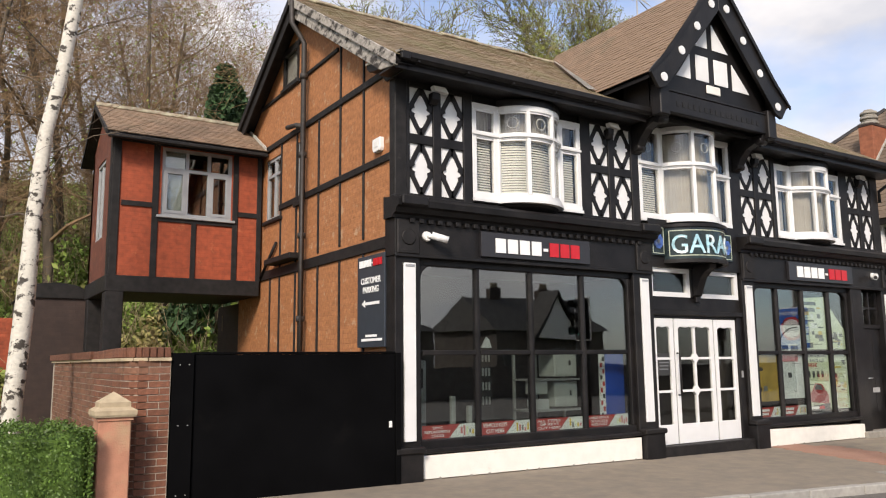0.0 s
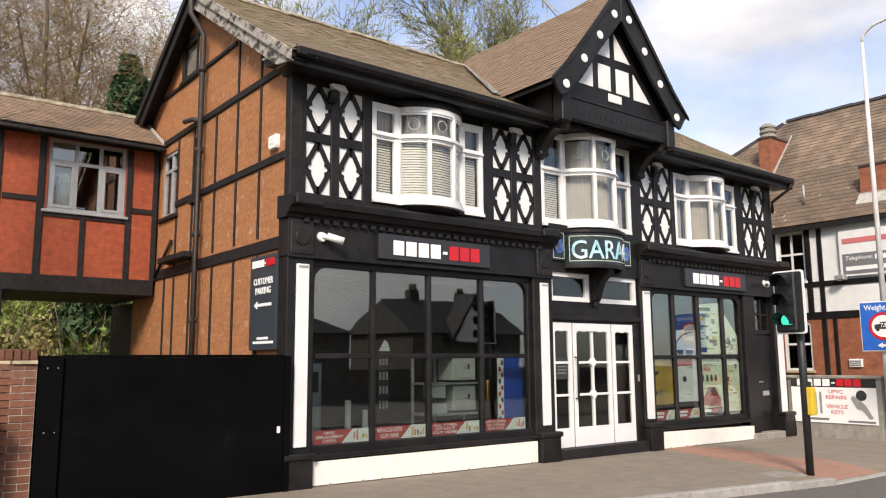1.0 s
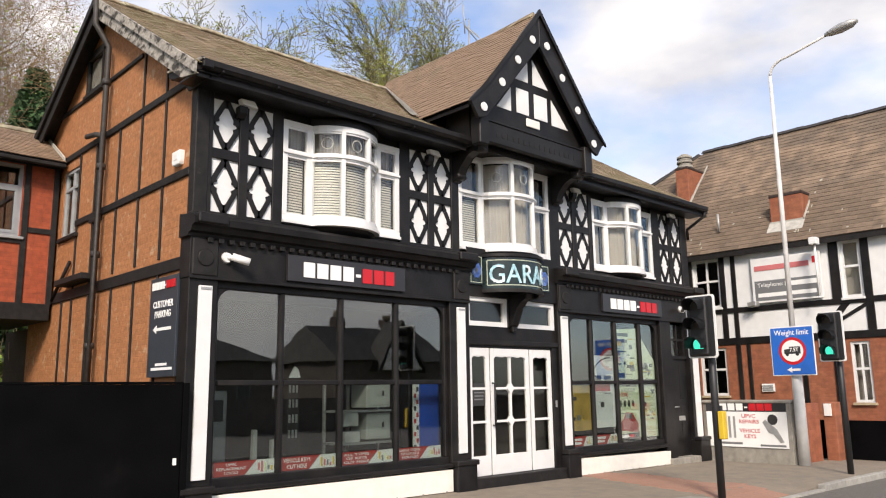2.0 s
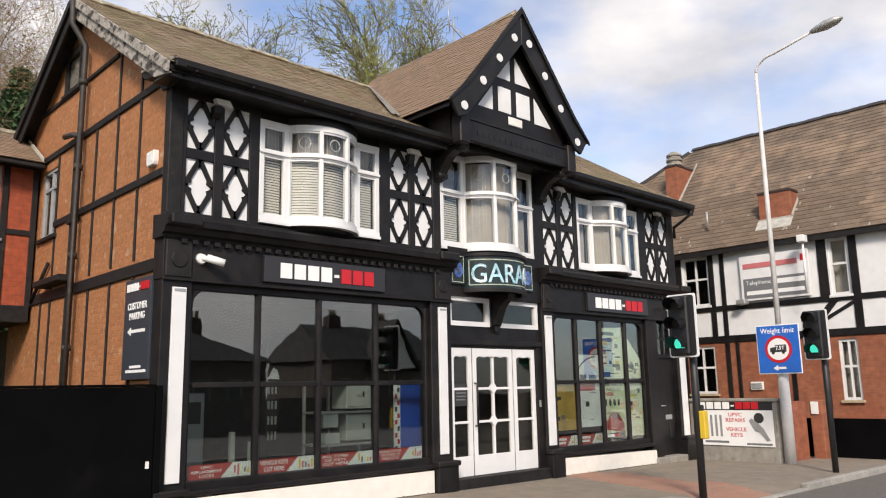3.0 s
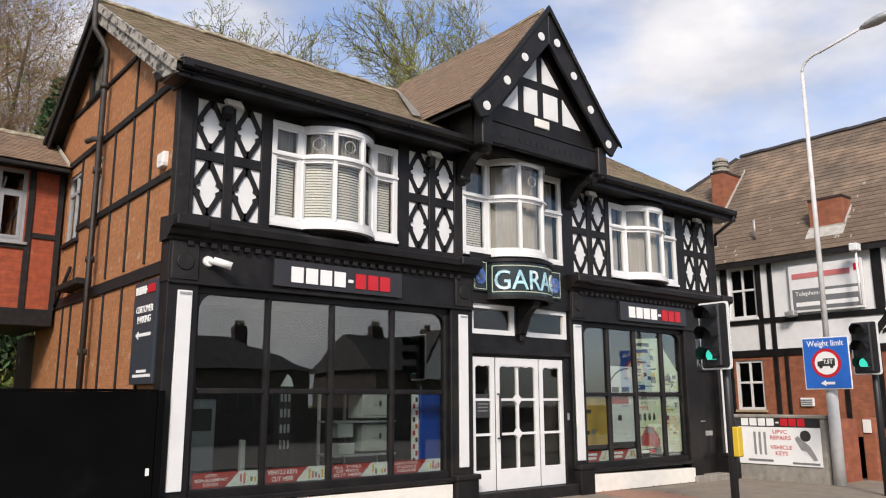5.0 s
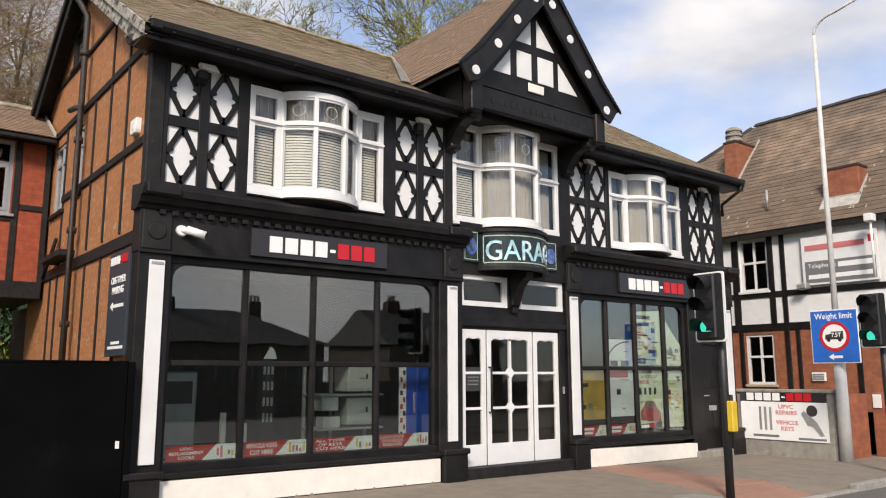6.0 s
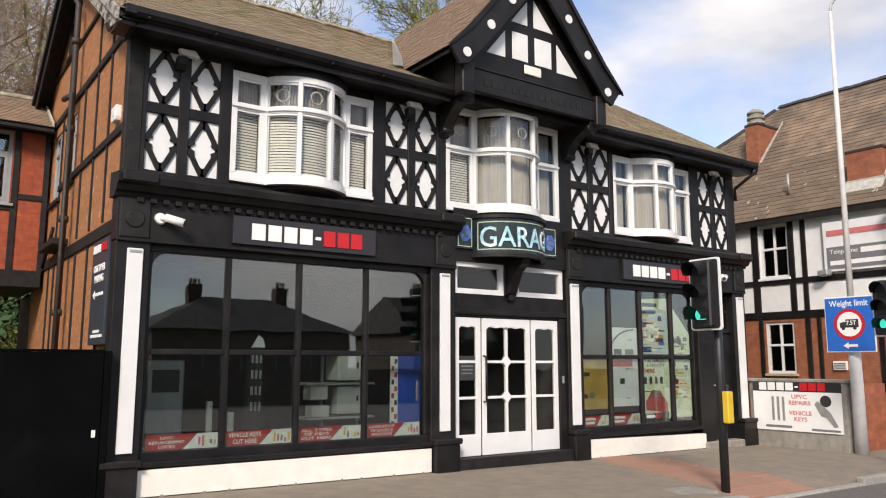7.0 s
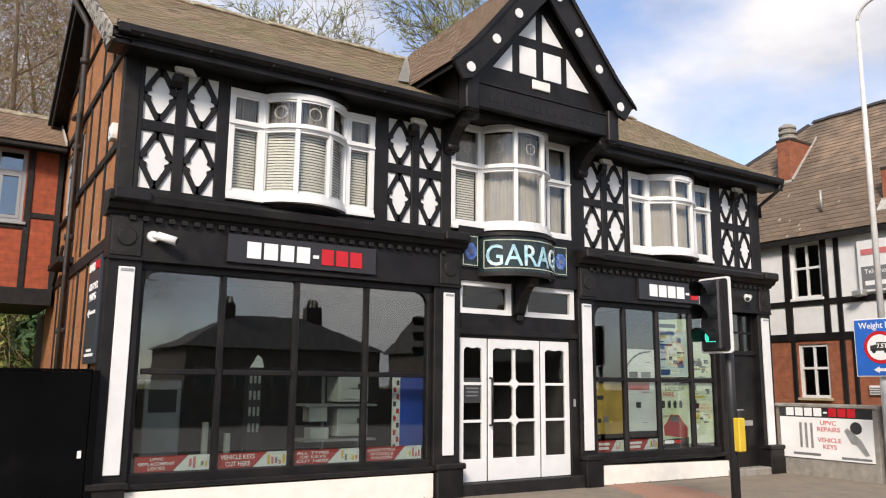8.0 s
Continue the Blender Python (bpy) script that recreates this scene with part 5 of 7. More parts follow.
for x, z in ((6.25, 1.0), (6.55, 0.85)):
    solo("display_post", bx(B(), x, x + 0.07, 10.8, 10.87, 0.44, z), GREYBOX, "slim pale display post in the window", "post", "display posts", bevel=0.006)

# posters in the second window
def poster(x0, x1, z0, z1, m, label, rows, seed, arch=0):
    p = thing("window_poster", ((x0 + x1) / 2, 9.97, z0), label, "poster", "window posters")
    yy = 10.0220
    pts = [(x0, z0), (x1, z0), (x1, z1 - (arch if arch > 0 else 0)), (x0, z1 - (-arch if arch < 0 else 0))]
    part("sheet", prism(B(), pts, "y", yy, yy + 0.003), m, p)
    rnd = random.Random(seed)
    for i in range(rows):
        z = z0 + (z1 - z0 - abs(arch) - 0.1) * (i + 0.5) / rows
        n = rnd.randint(1, 4)
        for j in range(n):
            if rnd.random() < 0.25:
                continue
            a = x0 + (x1 - x0) * (0.08 + 0.84 * j / n)
            b = a + (x1 - x0) * 0.84 / n * rnd.uniform(0.35, 0.85)
            h = rnd.choice((0.015, 0.03, 0.07, 0.10))
            part("printed_item", bx(B(), a, b, yy - 0.001, yy, z, z + h), rnd.choice((PRINTD, PRINTD, GREYP, PRINTP, YELLOW, PRINTW)), p)
    return p


e2 = [v for v in ed2]
poster(e2[2] + 0.05, e2[3] - 0.05, 1.68, 2.74, PRINTG, "pale green poster of locks and fittings", 14, 4, -0.05)
poster(e2[3] + 0.05, e2[4] - 0.03, 1.68, 2.62, PRINTG, "pale green poster of locks and fittings", 12, 5, 0.55)
pk = poster(e2[2] + 0.05, e2[3] - 0.05, 0.50, 1.57, PRINTG, "pale green car key poster with a red car", 1, 6)
words("CAR REMOTES\n& KEYS CUT", ((e2[2] + e2[3]) / 2, 10.0205, 1.51), 0.60, 0.15, FRONT, PRINTD, pk, depth=0.001, bold=0.015)
words("HERE", ((e2[2] + e2[3]) / 2 - 0.16, 10.0205, 1.37), 0.28, 0.075, FRONT, RED, pk, depth=0.001, bold=0.015)
for i in range(4):
    x = e2[2] + 0.14 + 0.15 * i
    part("key_fob", prism(B(), [(x - 0.035, 1.13), (x + 0.035, 1.13), (x + 0.042, 1.2), (x + 0.03, 1.26), (x - 0.03, 1.26), (x - 0.042, 1.2)], "y", 10.0200, 10.0220), PRINTD, pk)
cx = (e2[2] + e2[3]) / 2
part("red_car_print", prism(B(), [(cx - 0.30, 0.66), (cx + 0.30, 0.60), (cx + 0.31, 0.78), (cx + 0.22, 0.86), (cx + 0.10, 1.0), (cx - 0.12, 1.02), (cx - 0.24, 0.88), (cx - 0.31, 0.82)], "y", 10.0200, 10.0225), REDP, pk)
part("windscreen_print", prism(B(), [(cx - 0.16, 0.90), (cx + 0.12, 0.88), (cx + 0.06, 0.98), (cx - 0.10, 1.0)], "y", 10.0185, 10.0205), GREYP, pk)
part("dark_foot_print", prism(B(), [(cx - 0.33, 0.50), (cx + 0.33, 0.50), (cx + 0.33, 0.62), (cx - 0.33, 0.58)], "y", 10.0195, 10.0215), PRINTD, pk)
brand((cx - 0.1, 10.0190, 0.545), 0.42, 0.055, FRONT, pk, PRINTW, RED)
poster(e2[3] + 0.05, e2[4] - 0.03, 0.50, 1.57, PRINTG, "pale green poster of keys and tools", 15, 8)
pq = poster(e2[1] + 0.08, e2[2] - 0.05, 0.75, 2.15, PRINTP, "pale poster with a red heading and a dark arch reflection drawn on it", 5, 9, 0)
part("red_heading", bx(B(), e2[1] + 0.1, e2[2] - 0.2, 10.0185, 10.0210, 1.45, 1.62), REDP, pq)
# Arch mirrored in the pane, drawn as a dark band over the poster.
am = [(e2[1] + 0.05 + 0.62 * (1 - math.cos(u)), 1.68 + 0.42 * math.sin(u)) for u in [math.pi / 2 * i / 8 for i in range(9)]]
ar = B()
for p, q in zip(am, am[1:]):
    prism(ar, [p, q, (q[0], q[1] + 0.035), (p[0] - 0.03, p[1] + 0.01)], "y", 10.0185, 10.0210)
part("dark_arch", ar, PRINTD, pq)
poster(e2[0] + 0.02, e2[1] - 0.05, 0.72, 1.57, PRINTY, "plain golden brown poster inside the window", 2, 12)

# fixings on the front
for x in (5.25, 16.4):
    c = thing("security_camera", (x, 9.86, 3.22), "white bullet security camera on the fascia", "camera", "security cameras")
    s = 1 if x < 10 else -1
    part("mount", tube(B(), (x, 9.86, 3.23), (x, 9.81, 3.23), 0.075, 0.06, n=16), WPLASTIC, c)
    part("arm", tube(B(), (x, 9.82, 3.23), (x + s * 0.05, 9.75, 3.225), 0.03, n=10), WPLASTIC, c)
    part("housing", tube(B(), (x + s * 0.03, 9.76, 3.235), (x + s * 0.23, 9.66, 3.17), 0.05, n=14), WPLASTIC, c)
    part("lens", tube(B(), (x + s * 0.23, 9.66, 3.17), (x + s * 0.235, 9.657, 3.168), 0.04, n=12), PRINTD, c)
al = thing("alarm_box", (4.82, 10.35, 4.5), "white burglar alarm box on the gable wall", "alarm")
part("cover", prism(B(), [(10.33, 4.50), (10.51, 4.50), (10.54, 4.55), (10.54, 4.70), (10.31, 4.70), (10.31, 4.55)], "x", 4.76, 4.84), WPLASTIC, al, bevel=0.01)
part("badge", bx(B(), 4.756, 4.761, 10.37, 10.48, 4.57, 4.64), PRINTP, al)
dp = thing("drainpipe", (4.75, 13.01, 1.2), "dark iron drainpipe with a hopper on the gable wall", "drainpipe")
part("pipe", pipe(B(), [(4.70, 13.01, -0.1), (4.70, 13.01, 7.05), (4.62, 13.06, 7.22), (4.50, 13.10, 7.42), (4.48, 13.10, 8.25)], 0.047, 12), PIPE, dp)
part("boot_pipe", pipe(B(), [(4.68, 12.96, 1.0), (4.68, 12.96, 5.6)], 0.028, 8), PIPE, dp)
for z in (2.2, 3.6, 5.0, 6.4):
    part("collar", tube(B(), (4.70, 13.01, z), (4.70, 13.01, z + 0.09), 0.07, n=12), PIPE, dp)
part("branch", pipe(B(), [(4.70, 13.01, 5.55), (4.70, 13.35, 5.66), (4.70, 13.75, 5.72)], 0.045, 8), PIPE, dp)
lb = part("ledge_bracket", bx(B(), 4.60, 4.84, 13.3, 14.57, 3.30, 3.40), BLACKW, house, "black timber ledge", bevel=0.01)
part("strut", pipe(B(), [(4.78, 14.42, 3.72), (4.78, 15.23, 3.14)], 0.03, 6), BLACKW, house)
av = thing("tv_aerial", (12.6, 13.4, 8.0), "grey television aerial on the ridge", "aerial")
part("mast", tube(B(), (12.62, 12.6, 7.4), (12.6, 12.6, 10.0), 0.018, n=6), STEEL, av)
part("boom", tube(B(), (12.35, 12.5, 9.75), (13.15, 12.75, 9.6), 0.012, n=6), STEEL, av)
for i in range(7):
    x = 12.4 + 0.11 * i
    part("element", tube(B(), (x, 12.38 + 0.03 * i, 9.58), (x, 12.62 + 0.03 * i, 9.88), 0.006, n=5), STEEL, av)
part("reflector", tube(B(), (12.37, 12.5, 9.55), (12.33, 12.5, 10.25), 0.014, n=6), STEEL, av)

# ---------- annexe on posts ----------
seen = tops()
an = thing("annexe", (3.5, 16.6, 0), "red painted brick annexe raised on black posts beside the gable", "building extension")
AX0, AX1, AY0, AY1, AZ0, AZ1 = 2.12, 4.80, 15.45, 17.75, 3.12, 5.72
fw = B()
wx0, wx1, wz0, wz1 = 2.96, 4.26, 4.26, 5.54
bx(fw, AX0, wx0, AY0, AY0 + 0.2, AZ0, AZ1), bx(fw, wx1, AX1, AY0, AY0 + 0.2, AZ0, AZ1)
bx(fw, wx0, wx1, AY0, AY0 + 0.2, AZ0, wz0), bx(fw, wx0, wx1, AY0, AY0 + 0.2, wz1, AZ1)
split("front_wall", fw, BRICKA, an, "bright red painted brick panels")
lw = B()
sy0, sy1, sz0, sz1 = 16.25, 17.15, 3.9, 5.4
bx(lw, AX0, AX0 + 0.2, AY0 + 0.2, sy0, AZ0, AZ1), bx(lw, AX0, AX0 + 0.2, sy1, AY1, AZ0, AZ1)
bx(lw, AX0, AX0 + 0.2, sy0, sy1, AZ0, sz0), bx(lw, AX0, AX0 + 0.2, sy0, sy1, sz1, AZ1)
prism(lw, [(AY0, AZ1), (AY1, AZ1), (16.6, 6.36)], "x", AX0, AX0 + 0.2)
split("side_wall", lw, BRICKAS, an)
part("back_wall", bx(B(), AX0, AX1, AY1 - 0.2, AY1, AZ0, AZ1), BRICKA, an)
part("floor_slab", bx(B(), AX0 - 0.04, X0, AY0 - 0.03, AY1 + 0.03, 2.84, 3.13), BLACKW, an, "heavy black floor beam", bevel=0.01)
for x, a, b, w in ((2.185, AZ0, AZ1, 0.13), (2.86, AZ0, AZ1, 0.11), (3.56, AZ0, wz0, 0.09), (4.33, AZ0, AZ1, 0.10), (4.80, AZ0, AZ1, 0.09)):
    part("stud", bx(B(), x - w / 2, x + w / 2, AY0 - 0.03, AY0 + 0.01, a, b), BLACKW, an, bevel=0.006)
for a, b, z in ((2.28, 2.81, 4.43), (4.38, 4.76, 4.40), (2.91, 4.28, 4.19)):
    part("rail", bx(B(), a, b, AY0 - 0.028, AY0 + 0.01, z - 0.045, z + 0.045), BLACKW, an)
part("head_beam", bx(B(), AX0, X0, AY0 - 0.04, AY0 + 0.01, 5.55, 5.72), BLACKW, an)
part("side_stud", bx(B(), AX0 - 0.03, AX0 + 0.01, AY0 - 0.02, AY0 + 0.14, AZ0, AZ1), BLACKW, an)
wf = B()
bx(wf, wx0, wx1, AY0 + 0.03, AY0 + 0.1, wz0, wz0 + 0.06), bx(wf, wx0, wx1, AY0 + 0.03, AY0 + 0.1, wz1 - 0.06, wz1)
for x in (wx0, 3.39, 3.80, wx1 - 0.06):
    bx(wf, x, x + 0.06, AY0 + 0.032, AY0 + 0.098, wz0 + 0.06, wz1 - 0.06)
bx(wf, wx0 + 0.06, wx1 - 0.06, AY0 + 0.034, AY0 + 0.096, 5.11, 5.17)
aw = split("annexe_window", wf, GREYF, an, "grey-framed annexe window")
for a, b in ((3.02, 3.39), (3.86, 4.20)):
    cf = B()
    bx(cf, a, b, AY0 + 0.02, AY0 + 0.06, 4.32, 4.37), bx(cf, a, b, AY0 + 0.02, AY0 + 0.06, 5.06, 5.11)
    bx(cf, a, a + 0.05, AY0 + 0.022, AY0 + 0.058, 4.37, 5.06), bx(cf, b - 0.05, b, AY0 + 0.022, AY0 + 0.058, 4.37, 5.06)
    part("casement", cf, GREYF, aw)
part("pane", bx(B(), wx0 + 0.03, wx1 - 0.03, AY0 + 0.06, AY0 + 0.068, wz0 + 0.03, wz1 - 0.03), SHOPGLASS, aw)
part("window_sill", bx(B(), wx0 - 0.08, wx1 + 0.06, AY0 - 0.07, AY0 + 0.05, wz0 - 0.05, wz0), GREYF, aw, bevel=0.008)
# Added pale sheet in place of the sky mirrored in the left light.
part("window_blind", bx(B(), wx0 + 0.05, 3.43, AY0 + 0.12, AY0 + 0.13, wz0, wz1), CURTAIN, aw)
sf = B()
bx(sf, AX0 + 0.02, AX0 + 0.08, sy0, sy1, sz0, sz0 + 0.06), bx(sf, AX0 + 0.02, AX0 + 0.08, sy0, sy1, sz1 - 0.06, sz1)
for y in (sy0, (sy0 + sy1) / 2, sy1 - 0.06):
    bx(sf, AX0 + 0.022, AX0 + 0.078, y, y + 0.06, sz0 + 0.06, sz1 - 0.06)
sw = part("end_window", sf, GREYF, an)
part("pane", bx(B(), AX0 + 0.05, AX0 + 0.058, sy0, sy1, sz0, sz1), PANE, sw)
rdk = B()
prism(rdk, [(15.13, 5.62), (16.6, 6.49), (18.05, 5.62), (18.05, 5.56), (16.6, 6.42), (15.13, 5.56)], "x", AX0 - 0.16, X0 + 0.0)
ar_ = part("annexe_roof", rdk, BLACKW, an, "brown tiled annexe roof")
lg = math.hypot(1.47, 0.87)
tagged(under(new("roof_tiles", tiles("annexe_tiles", (AX0 - 0.18, 15.10, 5.62), (1, 0, 0), (0, 1.5, 0.89), X0 - AX0 + 0.18, lg, 0.165, 0.10, TILEG, 0.006)), ar_), kind="stuff")
tagged(under(new("roof_tiles", tiles("annexe_tiles_b", (X0, 18.08, 5.62), (-1, 0, 0), (0, -1.5, 0.89), X0 - AX0 + 0.18, lg, 0.33, 0.20, TILEG)), ar_), kind="stuff")
for i in range(7):
    k = under(new("ridge_tile", rtm), ar_)
    k.matrix_basis = pose(AX0 - 0.18 + 0.44 * i, 16.6, 6.53, 0, 0, 0)
part("gutter", bx(B(), AX0 - 0.16, X0, 15.04, 15.13, 5.50, 5.57), BLACKW, ar_, bevel=0.015)
part("verge_board", prism(B(), [(15.1, 5.55), (15.1, 5.64), (16.6, 6.51), (18.05, 5.64), (18.05, 5.55), (16.6, 6.42)], "x", AX0 - 0.20, AX0 - 0.165), BLACKW, ar_)
part("wall_flashing", prism(B(), [(15.15, 5.72), (15.15, 5.66), (16.6, 6.53), (16.6, 6.59)], "x", X0 - 0.03, X0 - 0.002), LEAD, ar_)
for x, y, w, d in ((2.24, 15.58, 0.30, 0.34), (2.24, 17.5, 0.30, 0.30)):
    part("post", bx(B(), x - w / 2, x + w / 2, y - d / 2, y + d / 2, -0.2, 2.84), BLACKW, an, bevel=0.012)

settle(seen, -0.06, -0.15, -0.05)

# ---------- gate, walls and piers beside the building ----------
gt = thing("yard_gate", (3.3, 9.76, 0), "tall flush matt black yard gate", "gate")
part("gate_panel", bx(B(), 2.13, 4.69, 9.74, 9.79, -0.06, 1.63), GATEM, gt, bevel=0.006)
part("gate_post", bx(B(), 1.88, 2.115, 9.70, 9.80, -0.25, 1.65), GATEM, gt, bevel=0.006)
part("gate_post", bx(B(), 4.695, 4.77, 9.72, 9.9, -0.25, 1.645), GATEM, gt, bevel=0.006)
part("top_rail", bx(B(), 2.116, 4.694, 9.735, 9.80, 1.631, 1.66), GATEM, gt, bevel=0.005)
for z in (1.52, 0.86, 0.12):
    for x in (1.96, 2.06):
        part("bolt", tube(B(), (x, 9.70, z), (x, 9.688, z), 0.007, n=8), STEEL, gt, "bright bolt head")
part("latch_plate", bx(B(), 4.60, 4.64, 9.728, 9.742, 0.70, 0.78), WPLASTIC, gt, "small pale latch plate")

pier = thing("gate_pier", (1.06, 9.0, 0), "faded pink painted brick pier with a pyramid stone cap", "pier")
part("shaft", bx(B(), 0.935, 1.265, 8.97, 9.30, -0.3, 0.90), PINK, pier, bevel=0.012)
part("neck", bx(B(), 0.92, 1.28, 8.955, 9.315, 0.865, 0.90), PINK, pier)
cpm = B()
prev = None
for h, z in ((0.20, 0.90), (0.212, 0.925), (0.212, 0.97), (0.155, 1.005), (0.155, 1.055), (0.0, 1.165)):
    pts = [(1.10 - h, 9.135 - h), (1.10 + h, 9.135 - h), (1.10 + h, 9.135 + h), (1.10 - h, 9.135 + h)]
    vs = [cpm.verts.new((*p, z)) for p in pts] if h else [cpm.verts.new((1.10, 9.135, z))]
    if prev:
        for i in range(4):
            j = (i + 1) % 4
            cpm.faces.new((prev[i], prev[j], vs[j], vs[i]) if len(vs) == 4 else (prev[i], prev[j], vs[0]))
    else:
        cpm.faces.new(vs[::-1])
    prev = vs
part("cap", cpm, STONE, pier, "buff stone pyramid cap")
PLOT = Matrix.Translation((1.252, 9.5, 1.256)) @ Matrix.Scale(0.95, 4) @ Matrix.Translation((-1.1, -9.135, -1.165))
pier.matrix_basis = PLOT @ pier.matrix_basis

# curved garden wall, laid brick by brick
gwall = thing("garden_wall", (1.4, 11, 0), "old red brick garden wall curving back from the gate", "wall", kind="structure")
plan = [(1.86, 9.69), (1.63, 9.71), (1.51, 9.80), (1.445, 9.94), (1.42, 10.15), (1.415, 16.4)]
seglen = [math.dist(a, b) for a, b in zip(plan, plan[1:])]


def along(s):
    for (a, b), L in zip(zip(plan, plan[1:]), seglen):
        if s <= L:
            t = (b[0] - a[0]) / L, (b[1] - a[1]) / L
            return a[0] + t[0] * s, a[1] + t[1] * s, math.degrees(math.atan2(t[1], t[0]))
        s -= L
    return (*plan[-1], 90)


core = B()
for a, b in zip(plan, plan[1:]):
    t = Vector((b[0] - a[0], b[1] - a[1])).normalized()
    k = Vector((t.y, -t.x))
    q = [Vector(a), Vector(b), Vector(b) + k * 0.20, Vector(a) + k * 0.20]
    prism(core, [(p.x, p.y) for p in q], "z", -0.3, 1.56)
part("mortar_core", core, MORTAR, gwall)
bm_s = mesh_of("brick", bx(B(), 0.004, 0.219, -0.008, 0.05, 0.0, 0.065), BRICK, 0.004)
bm_h = mesh_of("brick", bx(B(), 0.004, 0.106, -0.008, 0.05, 0.0, 0.065), BRICK, 0.004)
rb = random.Random(5)
total = sum(seglen)
extra_v, extra_f, made = [], [], 0
for r in range(24):
    z = -0.22 + 0.075 * r
    s = 0.0 if r % 2 else -0.0
    first = r % 2
    while s < total - 0.25:
        short = first or (0.2 < s < 1.05)
        w = 0.1125 if short else 0.225
        first = 0
        x, y, ang = along(s + 0.001)
        if made < 300 and s < 2.4 and z > -0.1:
            k = under(new("brick", bm_h if short else bm_s), gwall)
            k.matrix_basis = pose(x, y, z, 0, 0, ang + 180) @ pose(-w, rb.uniform(-0.004, 0.003), 0)
            made += 1
        else:
            m = pose(x, y, z, 0, 0, ang + 180) @ pose(-w, rb.uniform(-0.004, 0.003), 0)
            o = len(extra_v)
            for p in ((0.004, -0.008, 0), (w - 0.006, -0.008, 0), (w - 0.006, 0.05, 0), (0.004, 0.05, 0), (0.004, -0.008, 0.065), (w - 0.006, -0.008, 0.065), (w - 0.006, 0.05, 0.065), (0.004, 0.05, 0.065)):
                extra_v.append(m @ Vector(p))
            extra_f += [tuple(o + i for i in q) for q in ((0, 3, 2, 1), (4, 5, 6, 7), (0, 1, 5, 4), (1, 2, 6, 5), (2, 3, 7, 6), (3, 0, 4, 7))]
        s += w
BRICKJ = mat("wall_brick_run", (0.165, 0.078, 0.045), 0.85, var=0.3, scale=16, bump=0.5, bscale=90, col2=(0.13, 0.055, 0.035), lo=0.5, hi=0.7, island=0.22)
tagged(under(new("far_bricks", raw("far_bricks", extra_v, extra_f, BRICKJ)), gwall), "", kind="stuff")
cop = B()
for a, b in zip(plan, plan[1:]):
    t = Vector((b[0] - a[0], b[1] - a[1])).normalized()
    k = Vector((t.y, -t.x))
    q = [Vector(a) - k * 0.035, Vector(b) - k * 0.035, Vector(b) + k * 0.235, Vector(a) + k * 0.235]
    prism(cop, [(p.x, p.y) for p in q], "z", 1.565, 1.60)
part("tile_creasing", cop, STONE, gwall, "pale creasing course")
cm = mesh_of("coping_brick", bx(B(), 0.004, 0.069, -0.225, 0.02, 0.0, 0.11), BRICK, 0.008)
s = 0.0
while s < 3.2:
    x, y, ang = along(s + 0.001)
    k = under(new("coping_brick", cm), gwall)
    k.matrix_basis = pose(x, y, 1.602 - 0.012 * max(0, s - 1) , 0, 0, ang)
    s += 0.075
tagged(under(new("far_coping", mesh_of("far_coping", bx(B(), 1.36, 1.58, 11.9, 16.5, 1.602, 1.70), BRICK)), gwall), "")
# dark outbuildings behind the hedge
ob1 = thing("outhouse", (1.5, 19, 0), "red brick outhouse with shade in its dark colour and a rounded top below the bank", "outhouse")
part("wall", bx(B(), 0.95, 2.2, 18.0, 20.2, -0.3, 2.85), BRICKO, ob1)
part("roof", prism(B(), [(0.9, 2.85), (2.25, 2.85), (2.15, 3.0), (1.9, 3.12), (1.55, 3.16), (1.2, 3.12), (1.0, 3.0)], "y", 17.95, 20.25), BLACKW, ob1)
solo("red_brick_wall", bx(B(), -3.0, 0.93, 19.2, 19.5, -0.3, 2.5), BRICKA, "low bright red brick wall beyond the garden", "wall", bevel=0.01)


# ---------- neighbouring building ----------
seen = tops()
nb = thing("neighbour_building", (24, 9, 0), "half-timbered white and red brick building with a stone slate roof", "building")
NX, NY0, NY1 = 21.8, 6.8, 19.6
NRX0 = 25.5
nwin = ((11.95, 12.79, 3.88, 5.34), (8.03, 8.52, 3.84, 5.35))
nlow = ((11.92, 12.75, 1.32, 2.69), (8.03, 8.50, 1.13, 2.69))


def holed_wall(name, z0, z1, holes, material, label):
    w = B()
    ysx = sorted([NY0, NY1] + [h[0] for h in holes] + [h[1] for h in holes])
    for a, b in zip(ysx, ysx[1:]):
        h = [k for k in holes if k[0] <= a + 1e-6 and k[1] >= b - 1e-6]
        if h:
            bx(w, NX, NX + 0.25, a, b, z0, h[0][2]), bx(w, NX, NX + 0.25, a, b, h[0][3], z1)
        else:
            bx(w, NX, NX + 0.25, a, b, z0, z1)
    split(name, w, material, nb, label)


holed_wall("upper_wall", 2.86, 5.5, nwin, WHITER, "white rendered upper wall")
holed_wall("lower_wall", -0.3, 2.86, nlow, BRICKR, "orange-red brick lower wall")
part("end_wall", bx(B(), NX, 28.2, NY1, NY1 + 0.25, -0.3, 5.5), BRICKR, nb)
gend = prism(B(), [(NX, -0.3), (28.2, -0.3), (28.2, 5.45), (NRX0, 9.6), (NX, 5.45)], "y", NY0, NY0 + 0.25)
part("gable_wall", gend, WHITER, nb, "white rendered gable wall")
part("back_wall", bx(B(), 28.2, 28.4, NY0 + 0.25, NY1, -0.3, 5.5), BRICKR, nb)
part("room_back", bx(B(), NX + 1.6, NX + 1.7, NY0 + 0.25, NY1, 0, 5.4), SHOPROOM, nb)
